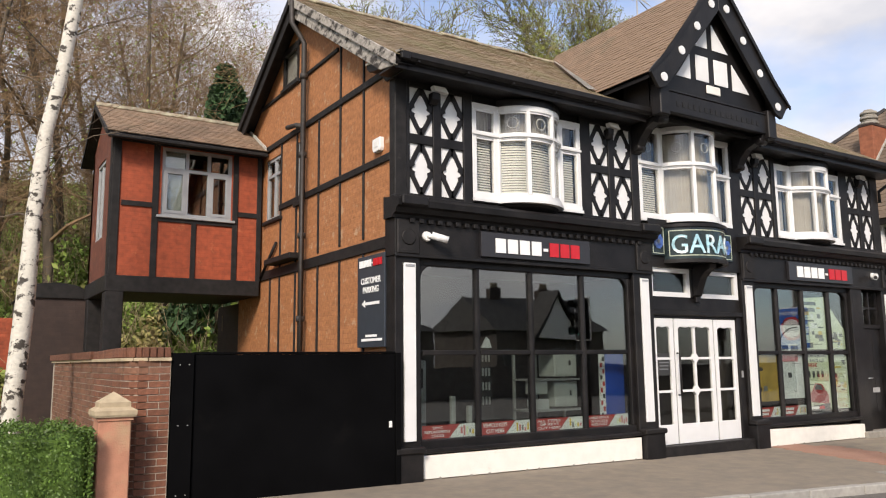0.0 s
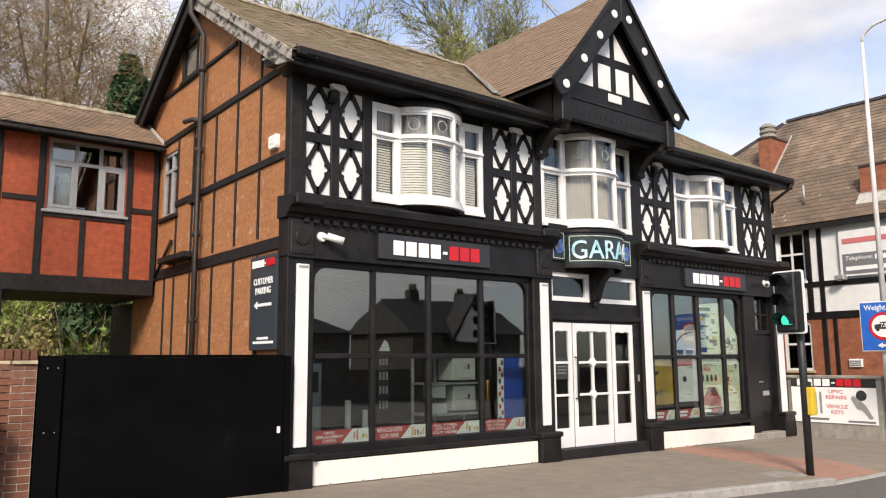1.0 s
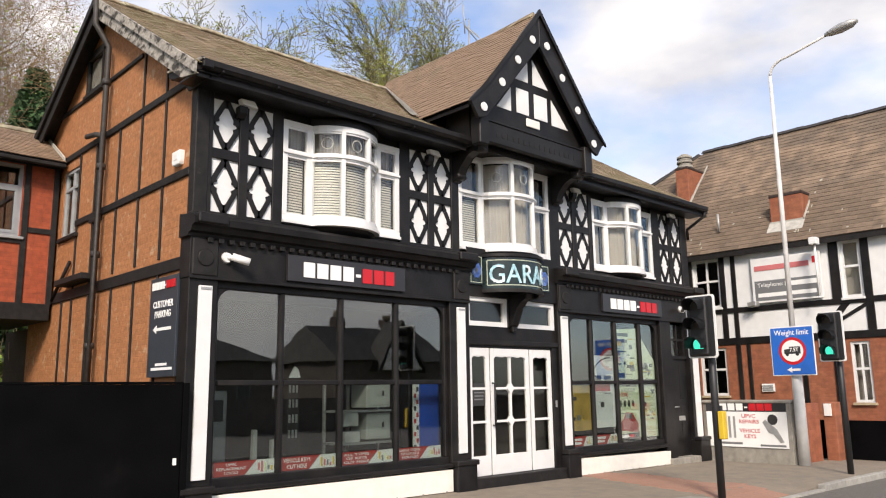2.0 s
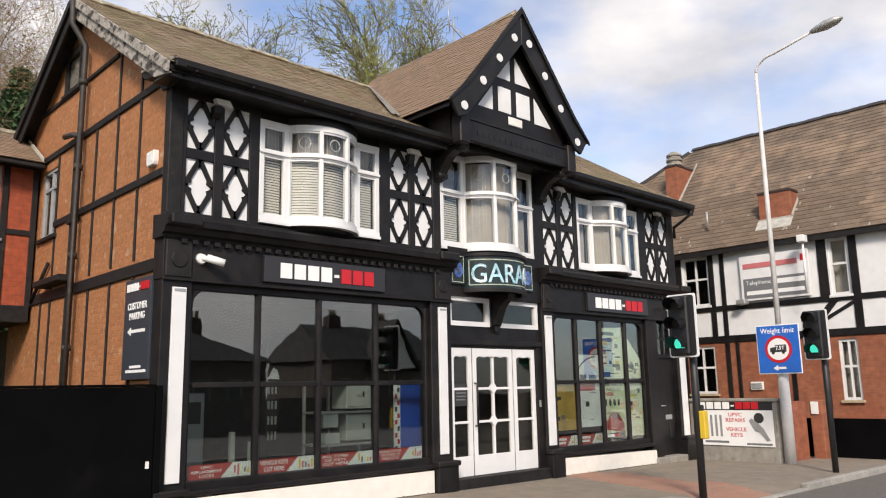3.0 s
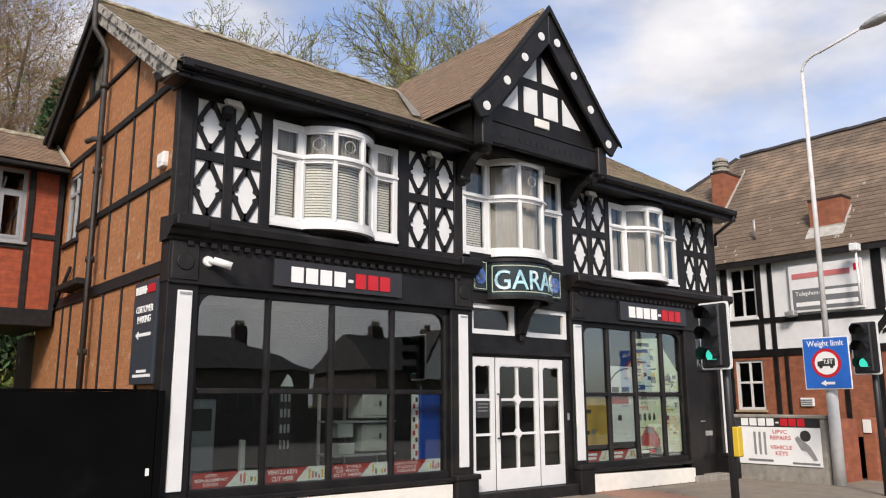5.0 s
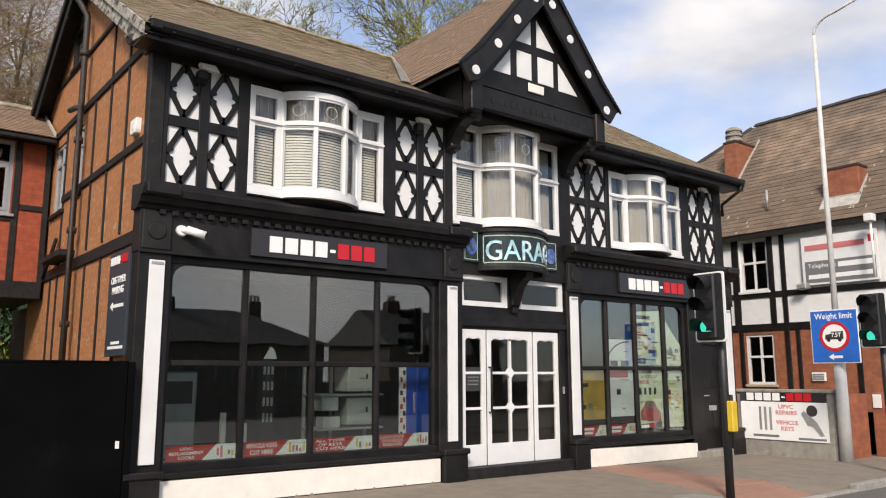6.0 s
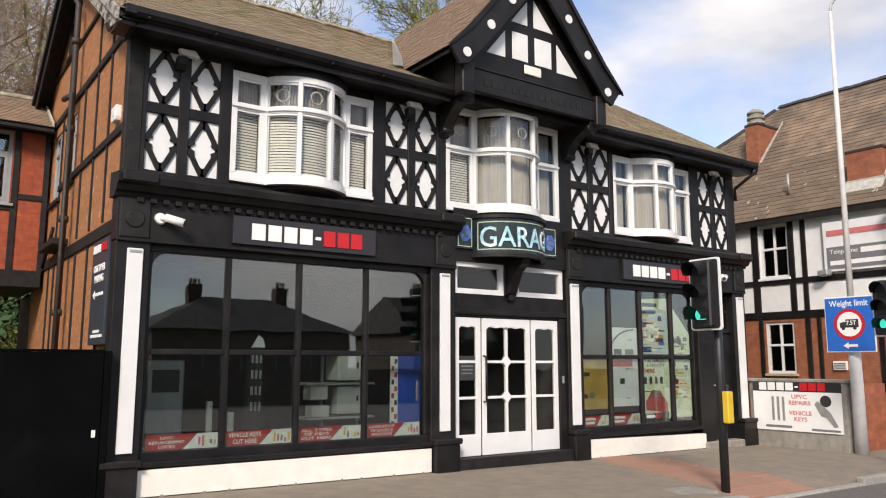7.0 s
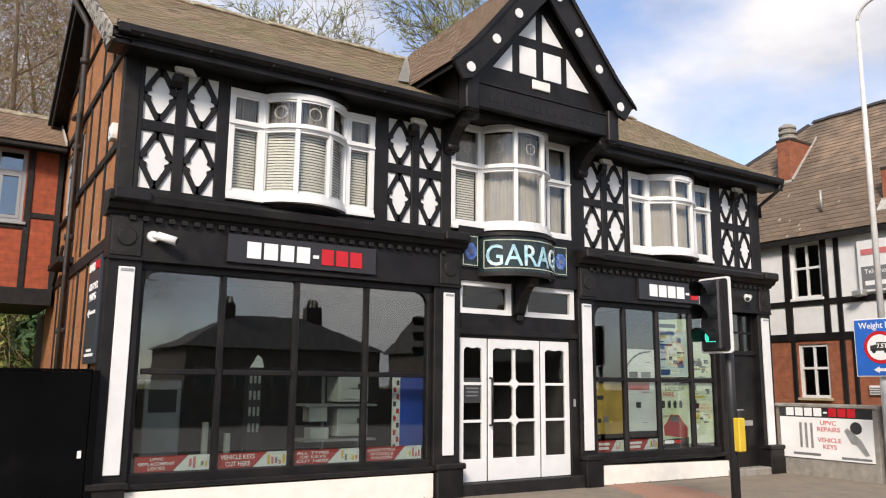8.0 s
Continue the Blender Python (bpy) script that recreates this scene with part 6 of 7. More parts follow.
for z, h in ((2.87, 0.19), (3.76, 0.15), (5.42, 0.07)):
    part("rail", bx(B(), NX - 0.04, NX + 0.01, NY0, NY1, z - h / 2, z + h / 2), BLACK, nb, bevel=0.008)
for y, a, b, w in ((12.92, 2.95, 5.38, 0.2), (11.86, 2.95, 5.38, 0.16), (11.51, 2.95, 5.38, 0.13), (8.68, 3.8, 5.38, 0.24), (7.9, 2.95, 5.38, 0.2), (6.92, 2.95, 5.38, 0.2), (12.86, 0.9, 2.8, 0.12), (11.52, 0.9, 2.8, 0.13), (11.22, 0.9, 2.8, 0.10), (9.7, 0.9, 2.8, 0.12), (8.86, 0.9, 2.8, 0.14)):
    part("post", bx(B(), NX - 0.038, NX + 0.01, y - w / 2, y + w / 2, a, b), BLACK, nb, bevel=0.008)
for q in ([(9.0, 2.96), (9.25, 2.96), (8.6, 3.69), (8.38, 3.69)], [(8.7, 3.2), (8.7, 3.3), (7.98, 3.69), (7.98, 3.59)]):
    part("brace", prism(B(), q, "x", NX - 0.03, NX + 0.005), BLACK, nb)


def sash_window(y0, y1, z0, z1, twin):
    f = B()
    a, b = NX + 0.04, NX + 0.12
    bx(f, a, b, y0, y1, z0, z0 + 0.07), bx(f, a, b, y0, y1, z1 - 0.07, z1)
    bx(f, a + 0.002, b - 0.002, y0, y0 + 0.07, z0 + 0.07, z1 - 0.07), bx(f, a + 0.002, b - 0.002, y1 - 0.07, y1, z0 + 0.07, z1 - 0.07)
    zm = z0 + (z1 - z0) * 0.55
    bx(f, a + 0.004, b - 0.004, y0 + 0.07, y1 - 0.07, zm - 0.03, zm + 0.03)
    if twin:
        bx(f, a + 0.006, b - 0.006, (y0 + y1) / 2 - 0.025, (y0 + y1) / 2 + 0.025, z0 + 0.07, z1 - 0.07)
    w = part("sash_window", f, WHITE, nb, "white painted sash window")
    part("pane", bx(B(), a + 0.03, a + 0.038, y0 + 0.04, y1 - 0.04, z0 + 0.04, z1 - 0.04), PANE, w)
    part("sill", bx(B(), NX - 0.08, NX + 0.05, y0 - 0.05, y1 + 0.05, z0 - 0.07, z0), WHITE if z0 > 3 else STONE, w, bevel=0.01)


for i, (a, b, c, d) in enumerate(nwin + nlow):
    sash_window(a, b, c, d, i in (0, 2, 3))
for (a, b, c, d) in (nlow[1], nwin[1]):
    solo("window_screen", bx(B(), NX + 0.3, NX + 0.31, a, b, c, d), CURTAIN, "pale net curtain behind the sash window", "curtain", "curtains next door")
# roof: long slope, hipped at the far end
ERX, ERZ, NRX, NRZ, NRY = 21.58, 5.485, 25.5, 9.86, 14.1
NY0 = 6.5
rf = B()
vv = [rf.verts.new(p) for p in ((ERX, NY0, ERZ - 0.03), (ERX, NY1 + 0.9, ERZ - 0.03), (NRX, NRY, NRZ - 0.03), (NRX, NY0, NRZ - 0.03), (2 * NRX - ERX, NY0, ERZ - 0.03), (2 * NRX - ERX, NY1 + 0.9, ERZ - 0.03))]
rf.faces.new((vv[0], vv[3], vv[2], vv[1])), rf.faces.new((vv[1], vv[2], vv[5])), rf.faces.new((vv[2], vv[3], vv[4], vv[5])), rf.faces.new((vv[0], vv[4], vv[3])), rf.faces.new((vv[0], vv[1], vv[5], vv[4]))
nroof = part("roof", rf, SLATE, nb, "brown stone slate roof with lichen")
nl = math.hypot(NRX - ERX, NRZ - ERZ)
NW = NY1 + 0.9 - NY0


def keep_hip(a, b):
    return a > (NY1 + 0.9 - NRY) * b / nl


tagged(under(new("slate_covering", tiles("neighbour_slates", (ERX - 0.03, NY1 + 0.9, ERZ), (0, -1, 0), (NRX - ERX, 0, NRZ - ERZ), NW, nl, 0.30, 0.185, SLATE, 0.010, keep_hip, 0.0, "roof_slate", nroof, (6.1, 12.7, 0.0, 2.6))), nroof), "worn brown stone slate covering", kind="stuff")
nrm = mesh_of("ridge_tile", prism(B(), [(-0.15, -0.08), (0, 0.05), (0.15, -0.08), (0.12, -0.1), (0, 0.02), (-0.12, -0.1)], "y", 0, 0.446), PIPE, 0.006)
for i in range(15):
    k = under(new("ridge_tile", nrm), nroof)
    k.matrix_basis = pose(NRX, NRY - 0.45 * (i + 1), NRZ + 0.05 + 0.01 * math.sin(i * 2.1))
hipd = Vector((NRX - ERX, NRY - NY1 - 0.9, NRZ - ERZ))
hipq = hipd.to_track_quat("Y", "Z").to_matrix().to_4x4()
for i in range(int(hipd.length / 0.45)):
    k = under(new("ridge_tile", nrm), nroof)
    k.matrix_basis = Matrix.Translation(Vector((ERX, NY1 + 0.9, ERZ)) + hipd.normalized() * 0.45 * i + Vector((0, 0, 0.04))) @ hipq
part("eaves_board", bx(B(), ERX - 0.02, ERX + 0.03, NY0, NY1 + 0.9, ERZ - 0.16, ERZ - 0.02), BLACKW, nroof)
part("eaves_soffit", bx(B(), ERX + 0.03, NX + 0.02, NY0, NY1 + 0.6, ERZ - 0.05, ERZ - 0.03), BLACKW, nroof)


def chimney(x0, x1, y0, y1, z0, z1, pot, label):
    c = thing("chimney_stack", ((x0 + x1) / 2, (y0 + y1) / 2, z0), label, "chimney", "chimneys next door")
    part("brick_shaft", bx(B(), x0, x1, y0, y1, z0, z1), BRICKR, c, bevel=0.01)
    part("stack_cap", bx(B(), x0 - 0.012, x1 + 0.04, y0 - 0.02, y1 + 0.012, z1, z1 + 0.08), BRICKO, c, bevel=0.01)
    if pot:
        xm, ym = x0 + 0.27, (y0 + y1) / 2
        for i, r in enumerate((0.265, 0.235, 0.265, 0.235, 0.255, 0.21)):
            part("pot_ring", tube(B(), (xm, ym, z1 + 0.08 + 0.082 * i), (xm, ym, z1 + 0.162 + 0.082 * i), r, r * (0.97 if i < 5 else 0.6), n=16), CONCRETE, c)
    rise = (NRZ - ERZ) / (NRX - ERX)
    zr = lambda x: ERZ + (x - ERX) * rise
    part("flashing", prism(B(), [(x0 - 0.03, zr(x0) - 0.02), (x1, zr(x1) - 0.02), (x1, zr(x1) + 0.13), (x0 - 0.03, zr(x0) + 0.13)], "y", y0 - 0.03, y0 - 0.005), LEAD, c, "pale stepped lead flashing")
    part("apron_flashing", bx(B(), x0 - 0.03, x0 - 0.004, y0 - 0.03, y1 + 0.03, zr(x0) - 0.03, zr(x0) + 0.10), LEAD, c)


chimney(23.38, 24.75, 13.60, 14.04, 6.9, 8.80, True, "orange brick chimney with a ribbed buff pot")
lich = B()
rl_ = random.Random(77)
sl_ = Vector((NRX - ERX, 0, NRZ - ERZ)).normalized()
for i in range(30):
    a, b = rl_.uniform(7.0, 13.5), min(4.6, abs(rl_.gauss(0, 1.3)))
    if i < 14:
        a, b = rl_.uniform(9.2, 9.7), rl_.uniform(0.35, 1.5)
    c = Vector((ERX - 0.03, a, ERZ)) + sl_ * b + Vector((-sl_.z, 0, sl_.x)) * 0.022
    w, h = rl_.uniform(0.02, 0.06), rl_.uniform(0.03, 0.12)
    ps = [c + Vector((0, w * math.cos(u) * rl_.uniform(0.5, 1), 0)) + sl_ * h * math.sin(u) * rl_.uniform(0.5, 1) for u in [2 * math.pi * k / 7 for k in range(7)]]
    up_ = Vector((-sl_.z, 0, sl_.x)) * 0.006
    lo_, hi_ = [lich.verts.new(p) for p in ps], [lich.verts.new(p + up_) for p in ps]
    lich.faces.new(hi_), lich.faces.new(lo_[::-1])
    for k in range(7):
        lich.faces.new((lo_[k], lo_[(k + 1) % 7], hi_[(k + 1) % 7], hi_[k]))
bmesh.ops.recalc_face_normals(lich, faces=lich.faces[:])
tagged(part("lichen", lich, LICHEN, nroof, "pale lichen spots on the slates"), kind="stuff")
part("lead_apron", prism(B(), [(21.9, 5.86), (22.17, 6.16), (22.17, 6.23), (21.88, 5.895)], "y", 9.46, 10.46), LEAD, nroof, "weathered lead apron below the stack")
chimney(22.16, 22.66, 9.50, 10.42, 5.75, 6.95, False, "low orange brick stack on the slate roof")
part("roof_vent", tube(B(), (22.1, 12.0, 6.2), (22.1, 12.0, 6.75), 0.035, n=8), STEEL, nroof)
# estate sign: plain bars for the names
es = thing("letting_sign", (21.68, 9.9, 3.95), "white and grey advertising board with bars of print on the wall", "sign")
part("board", bx(B(), 21.68, 21.74, 9.0, 10.92, 3.89, 5.16), WHITER, es, bevel=0.006)
part("grey_field", bx(B(), 21.672, 21.681, 9.06, 10.84, 3.95, 4.51), GREYP, es)
part("name_bar", bx(B(), 21.668, 21.681, 9.30, 10.82, 4.80, 4.94), PINKR, es)
part("red_mark", bx(B(), 21.668, 21.681, 9.06, 9.20, 4.86, 5.04), RED, es)
words("Telephone:", (21.671, 10.40, 4.37), 0.72, 0.15, WEST, PRINTW, es, depth=0.002)
for a, b, z, h in ((9.12, 9.98, 4.37, 0.13), (9.15, 10.76, 4.10, 0.11)):
    part("print_bar", bx(B(), 21.668, 21.673, a, b, z - h / 2, z + h / 2), PRINTW, es)
fl = thing("flood_light", (21.6, 10.9, 3.85), "small grey floodlight on the wall", "light")
part("lamp_head", prism(B(), [(10.75, 3.80), (11.0, 3.78), (11.02, 3.92), (10.75, 3.95)], "x", 21.45, 21.72), STEEL, fl, bevel=0.02)
part("arm", bx(B(), 21.70, 21.8, 10.85, 10.9, 3.84, 3.9), PLASTIC, fl)
wb = thing("wall_camera", (21.2, 8.85, 5.2), "white box camera on a pole by the eaves", "camera")
part("box", bx(B(), 21.15, 21.4, 8.85, 9.05, 5.27, 5.46), WPLASTIC, wb, bevel=0.015)
part("pole", tube(B(), (21.3, 8.95, 3.9), (21.3, 8.95, 5.28), 0.03, n=8), WPLASTIC, wb)
for i in range(3):
    solo("vent_louvre", bx(B(), 21.725, 21.742, 10.60, 10.89, 1.46 + 0.055 * i, 1.485 + 0.055 * i), GREYP, "grey louvre slat on the white vent", "louvre", "vent louvres")
vt = solo("wall_vent", bx(B(), 21.74, 21.81, 10.57, 10.92, 1.42, 1.64), WPLASTIC, "white louvred wall vent", "vent", bevel=0.008)

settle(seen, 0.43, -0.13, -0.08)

# ---------- low wall with banner, street furniture ----------
seen = tops()
blw = thing("boundary_wall", (17.3, 9, 0), "grey rendered low wall with flat coping", "wall", kind="structure")
part("wall", bx(B(), 17.22, 17.45, 8.12, 10.1, -0.3, 1.26), CONCRETE, blw, bevel=0.012)
part("coping", bx(B(), 17.17, 17.50, 8.09, 10.1, 1.262, 1.33), CONCRETE, blw, bevel=0.015)
part("return_wall", bx(B(), 17.45, 18.7, 8.12, 8.30, -0.3, 1.24), BRICKRX, blw, "orange-red brick return")
part("brick_pier", bx(B(), 18.9, 19.25, 7.85, 8.11, -0.2, 1.25), BRICKR, blw, bevel=0.01)
solo("notice_plate", bx(B(), 18.87, 18.898, 7.92, 8.08, 0.95, 1.22), WPLASTIC, "small white notice on the brick pier", "notice", bevel=0.004)
solo("black_hoarding", bx(B(), 19.4, 19.46, 6.75, 8.45, -0.2, 0.84), GATEM, "low matt black panel fence by the pavement", "fence", bevel=0.008)
bn = thing("wall_banner", (17.2, 9, 0.3), "white advertising banner with black heading and red lettering", "banner")
part("sheet", bx(B(), 17.195, 17.212, 8.20, 10.0, 0.33, 1.08), PRINTW, bn)
part("heading", bx(B(), 17.193, 17.212, 8.20, 10.0, 1.082, 1.285), SIGNB, bn)
brand((17.192, 9.17, 1.18), 1.36, 0.15, WEST, bn, PRINTW, RED)
words("UPVC\nREPAIRS", (17.193, 9.02, 0.93), 0.44, 0.20, WEST, PINKR, bn, depth=0.002, bold=0.02)
words("VEHICLE\nKEYS", (17.193, 9.02, 0.62), 0.46, 0.20, WEST, PINKR, bn, depth=0.002, bold=0.02)
part("number_bar", bx(B(), 17.19, 17.194, 9.2, 9.75, 0.385, 0.43), GREYP, bn)
part("address_bar", bx(B(), 17.19, 17.194, 8.25, 8.8, 0.36, 0.40), GREYP, bn)
for i in range(3):
    part("handle_print", bx(B(), 17.19, 17.194, 9.33 + 0.11 * i, 9.38 + 0.11 * i, 0.52, 0.98), STEEL, bn)
part("lock_print", tube(B(), (17.19, 8.50, 0.92), (17.194, 8.50, 0.92), 0.11, n=14), PRINTD, bn)
part("key_print", prism(B(), [(8.72, 0.86), (8.66, 0.92), (8.42, 0.72), (8.28, 0.46), (8.36, 0.44), (8.5, 0.62), (8.6, 0.64)], "x", 17.189, 17.193), STEEL, bn)

settle(seen, -0.06, -0.21, -0.12)


def signal(x, y, zc, tall, label, lean):
    """Traffic signal facing along the street: pole, backing board, three hooded lamps."""
    base = G(x, y)
    s = thing("traffic_light", (x, y, base), label, "traffic light", "traffic lights")
    px, py = x + 0.16, y - 0.05
    part("pole", tube(B(), (px, py, base - 0.1), (px + lean, py, zc + 0.40), 0.056, n=14), PLASTIC, s)
    part("pole_cap", tube(B(), (px + lean, py, zc + 0.40), (px + lean, py, zc + 0.44), 0.06, 0.03, n=14), PLASTIC, s)
    w, h = 0.235, 0.47
    c = []
    for sx, sz in ((1, 1), (-1, 1), (-1, -1), (1, -1)):
        for k in range(5):
            u = math.pi / 2 * (k / 4) + {(1, 1): 0, (-1, 1): math.pi / 2, (-1, -1): math.pi, (1, -1): 1.5 * math.pi}[(sx, sz)]
            c.append((y + sx * (w - 0.04) + 0.04 * math.cos(u), zc + sz * (h - 0.04) + 0.04 * math.sin(u)))
    part("white_border", prism(B(), c, "x", x, x + 0.025), WPLASTIC, s, "white reflective border")
    part("backing_board", prism(B(), [(y + (p[0] - y) * 0.89, zc + (p[1] - zc) * 0.95) for p in c], "x", x - 0.012, x - 0.001), PLASTIC, s)
    part("signal_body", bx(B(), x - 0.10, x + 0.09, y - 0.14, y + 0.14, zc - 0.43, zc + 0.43), PLASTIC, s, bevel=0.02)
    for i, m in enumerate((DARKLENS, DARKLENS, GREEN_ON)):
        z = zc + 0.285 - 0.285 * i
        ln = part("lens", tube(B(), (x - 0.09, y, z), (x - 0.108, y, z - 0.003), 0.10, 0.085, n=20), m, s, "lit green lens" if i == 2 else "")
        hb = B()
        prev = None
        for k in range(13):
            u = math.radians(-20 + 220 * k / 12)
            q = [(x - 0.10, 0.122), (x - 0.10 - 0.19 - 0.08 * max(0.0, math.sin(u)) ** 0.8, 0.126)]
            vs = [hb.verts.new((q[0][0], y + q[0][1] * math.cos(u), z + q[0][1] * math.sin(u))), hb.verts.new((q[1][0], y + q[1][1] * math.cos(u), z + q[1][1] * math.sin(u) - 0.01))]
            if prev:
                hb.faces.new((prev[0], prev[1], vs[1], vs[0]))
            prev = vs
        bmesh.ops.solidify(hb, geom=hb.faces[:], thickness=0.005)
        part("hood", hb, PLASTIC, s, "black visor")
    for z in (zc - 0.3, zc + 0.3):
        part("clamp", bx(B(), x + 0.08, px + 0.05, py - 0.03, py + 0.05, z - 0.03, z + 0.03), PLASTIC, s)
    if tall:
        part("push_button_box", bx(B(), px - 0.06, px + 0.06, py - 0.14, py - 0.05, base + 0.82, base + 1.22), YELLOW, s, "yellow crossing button box", bevel=0.012)
        part("cable_box", bx(B(), px + 0.03, px + 0.09, py - 0.07, py + 0.07, base + 1.0, base + 1.3), PLASTIC, s, bevel=0.01)
    return s


signal(11.32, 6.62, 2.40, True, "black traffic signal showing green with a white-edged board", 0.0)
signal(15.91, 6.48, 2.41, False, "black traffic signal showing green farther along the kerb", 0.0)

seen = tops()
lp = thing("street_lamp", (17.15, 7.85, 0.0), "tall grey steel street lamp with a curved arm", "street lamp")
part("base_column", tube(B(), (17.15, 7.85, -0.1), (17.15, 7.85, 1.95), 0.115, 0.105, n=16), GREYPOST, lp)
part("shoulder", tube(B(), (17.15, 7.85, 1.95), (17.15, 7.85, 2.15), 0.105, 0.062, n=16), GREYPOST, lp)
part("shaft", tube(B(), (17.15, 7.85, 2.15), (17.15, 7.82, 8.42), 0.062, 0.036, n=14), GREYPOST, lp)
armp = [(17.15, 7.82, 8.42)] + [(17.15, 7.82 - 0.42 * (1 - math.cos(u)), 8.42 + 0.33 * math.sin(u)) for u in [math.pi / 2 * i / 8 for i in range(1, 9)]] + [(17.15, 6.50, 8.97)]
part("arm", pipe(B(), armp, 0.028, 10), GREYPOST, lp)
lh = B()
prev = None
for t, w, h in ((0, 0.04, 0.04), (0.12, 0.09, 0.07), (0.35, 0.14, 0.10), (0.6, 0.12, 0.085), (0.74, 0.04, 0.03)):
    ring = [lh.verts.new((17.15 + w * math.cos(2 * math.pi * i / 12), 6.57 - 0.9 * t, 8.965 + 0.12 * t + h * math.sin(2 * math.pi * i / 12))) for i in range(12)]
    if prev:
        for i in range(12):
            lh.faces.new((prev[i], prev[(i + 1) % 12], ring[(i + 1) % 12], ring[i])).smooth = True
    else:
        lh.faces.new(ring)
    prev = ring
lh.faces.new(prev[::-1])
part("lantern", lh, STEEL, lp, "grey pod lantern")
ws = thing("weight_limit_sign", (17.0, 7.75, 1.78), "blue weight limit road sign with a red ring and white arrow", "road sign")
yc, zc = 7.82, 2.28
part("plate", bx(B(), 16.985, 17.0, yc - 0.455, yc + 0.455, zc - 0.51, zc + 0.51), PRINTW, ws, bevel=0.005)
part("blue_face", bx(B(), 16.979, 16.986, yc - 0.435, yc + 0.435, zc - 0.49, zc + 0.49), BLUES, ws)
words("Weight limit", (16.978, yc, zc + 0.37), 0.72, 0.15, WEST, PRINTW, ws, depth=0.002, bold=0.01)
part("red_ring", tube(B(), (16.9795, yc, zc), (16.974, yc, zc), 0.285, n=36), RED, ws)
part("white_disc", tube(B(), (16.9745, yc, zc), (16.970, yc, zc), 0.225, n=32), PRINTW, ws)
part("lorry", prism(B(), [(yc + 0.17, zc - 0.06), (yc - 0.17, zc - 0.06), (yc - 0.17, zc + 0.09), (yc + 0.06, zc + 0.09), (yc + 0.06, zc + 0.05), (yc + 0.17, zc + 0.03)], "x", 16.967, 16.9705), PRINTD, ws)
for d in (-0.1, 0.11):
    part("wheel", tube(B(), (16.967, yc + d, zc - 0.07), (16.9705, yc + d, zc - 0.07), 0.035, n=12), PRINTD, ws)
words("7.5T", (16.9665, yc - 0.04, zc + 0.025), 0.18, 0.08, WEST, PRINTW, ws, depth=0.001, bold=0.02)
part("arrow", prism(B(), [(yc + 0.14, zc - 0.39), (yc + 0.04, zc - 0.33), (yc + 0.04, zc - 0.365), (yc - 0.13, zc - 0.365), (yc - 0.13, zc - 0.415), (yc + 0.04, zc - 0.415), (yc + 0.04, zc - 0.45)], "x", 16.974, 16.9795), PRINTW, ws, "white arrow")
for z in (zc - 0.3, zc + 0.3):
    part("clip", bx(B(), 17.0, 17.16, 7.80, 7.90, z - 0.03, z + 0.03), STEEL, ws)

settle(seen, 0.12, -0.10, -0.06)


# ---------- hedge ----------
def leaf_cloud(name, n, place, size, material, seed):
    """Many small two-faced leaves at places that the function gives."""
    rnd = random.Random(seed)
    v, fc = [], []
    for _ in range(n):
        c, up = place(rnd)
        a = Vector((rnd.gauss(0, 1), rnd.gauss(0, 1), rnd.gauss(0, 1))).normalized()
        b = a.cross(Vector((rnd.gauss(0, 1), rnd.gauss(0, 1), rnd.gauss(0, 1)))).normalized()
        s = size * rnd.uniform(0.6, 1.4)
        k = len(v)
        c = Vector(c)
        v += [c - a * s, c + b * s * 0.5, c + a * s, c - b * s * 0.5]
        fc.append((k, k + 1, k + 2, k + 3))
    return raw(name, v, fc, material)


def hedge_place(r):
    x = r.uniform(-3.2, 0.84)
    k = r.random()
    lump = 0.04 * math.sin(x * 5.1) + 0.03 * math.sin(x * 13)
    if k < 0.5:
        return (x, 8.72 + abs(r.gauss(0, 0.03)) - lump, r.uniform(-0.15, 0.80 + lump)), 0
    if k < 0.85:
        return (x, r.uniform(8.7, 9.4), 0.80 + lump + r.gauss(0, 0.03)), 0
    return (0.84 + abs(r.gauss(0, 0.02)), r.uniform(8.75, 9.4), r.uniform(-0.1, 0.8)), 0


hd = thing("hedge", (-1, 9, -0.1), "low clipped bright green hedge beside the pier", "hedge")
part("inner_mass", bx(B(), -3.2, 0.80, 8.78, 9.35, -0.3, 0.76), LEAFB, hd, bevel=0.05)
tagged(under(new("leaves", leaf_cloud("hedge_leaves", 30000, hedge_place, 0.017, LEAFB, 3)), hd), "small bright green leaves", kind="stuff")
hd.matrix_basis = PLOT @ hd.matrix_basis
tagged(new("wall_weeds", leaf_cloud("wall_weeds", 500, lambda r: ((1.38 + abs(r.gauss(0, 0.06)), 9.55 + r.gauss(0, 0.05), abs(r.gauss(0, 0.1)) - 0.1), 0), 0.03, LEAFB, 8)), "green weeds at the foot of the wall", "weeds", kind="stuff")


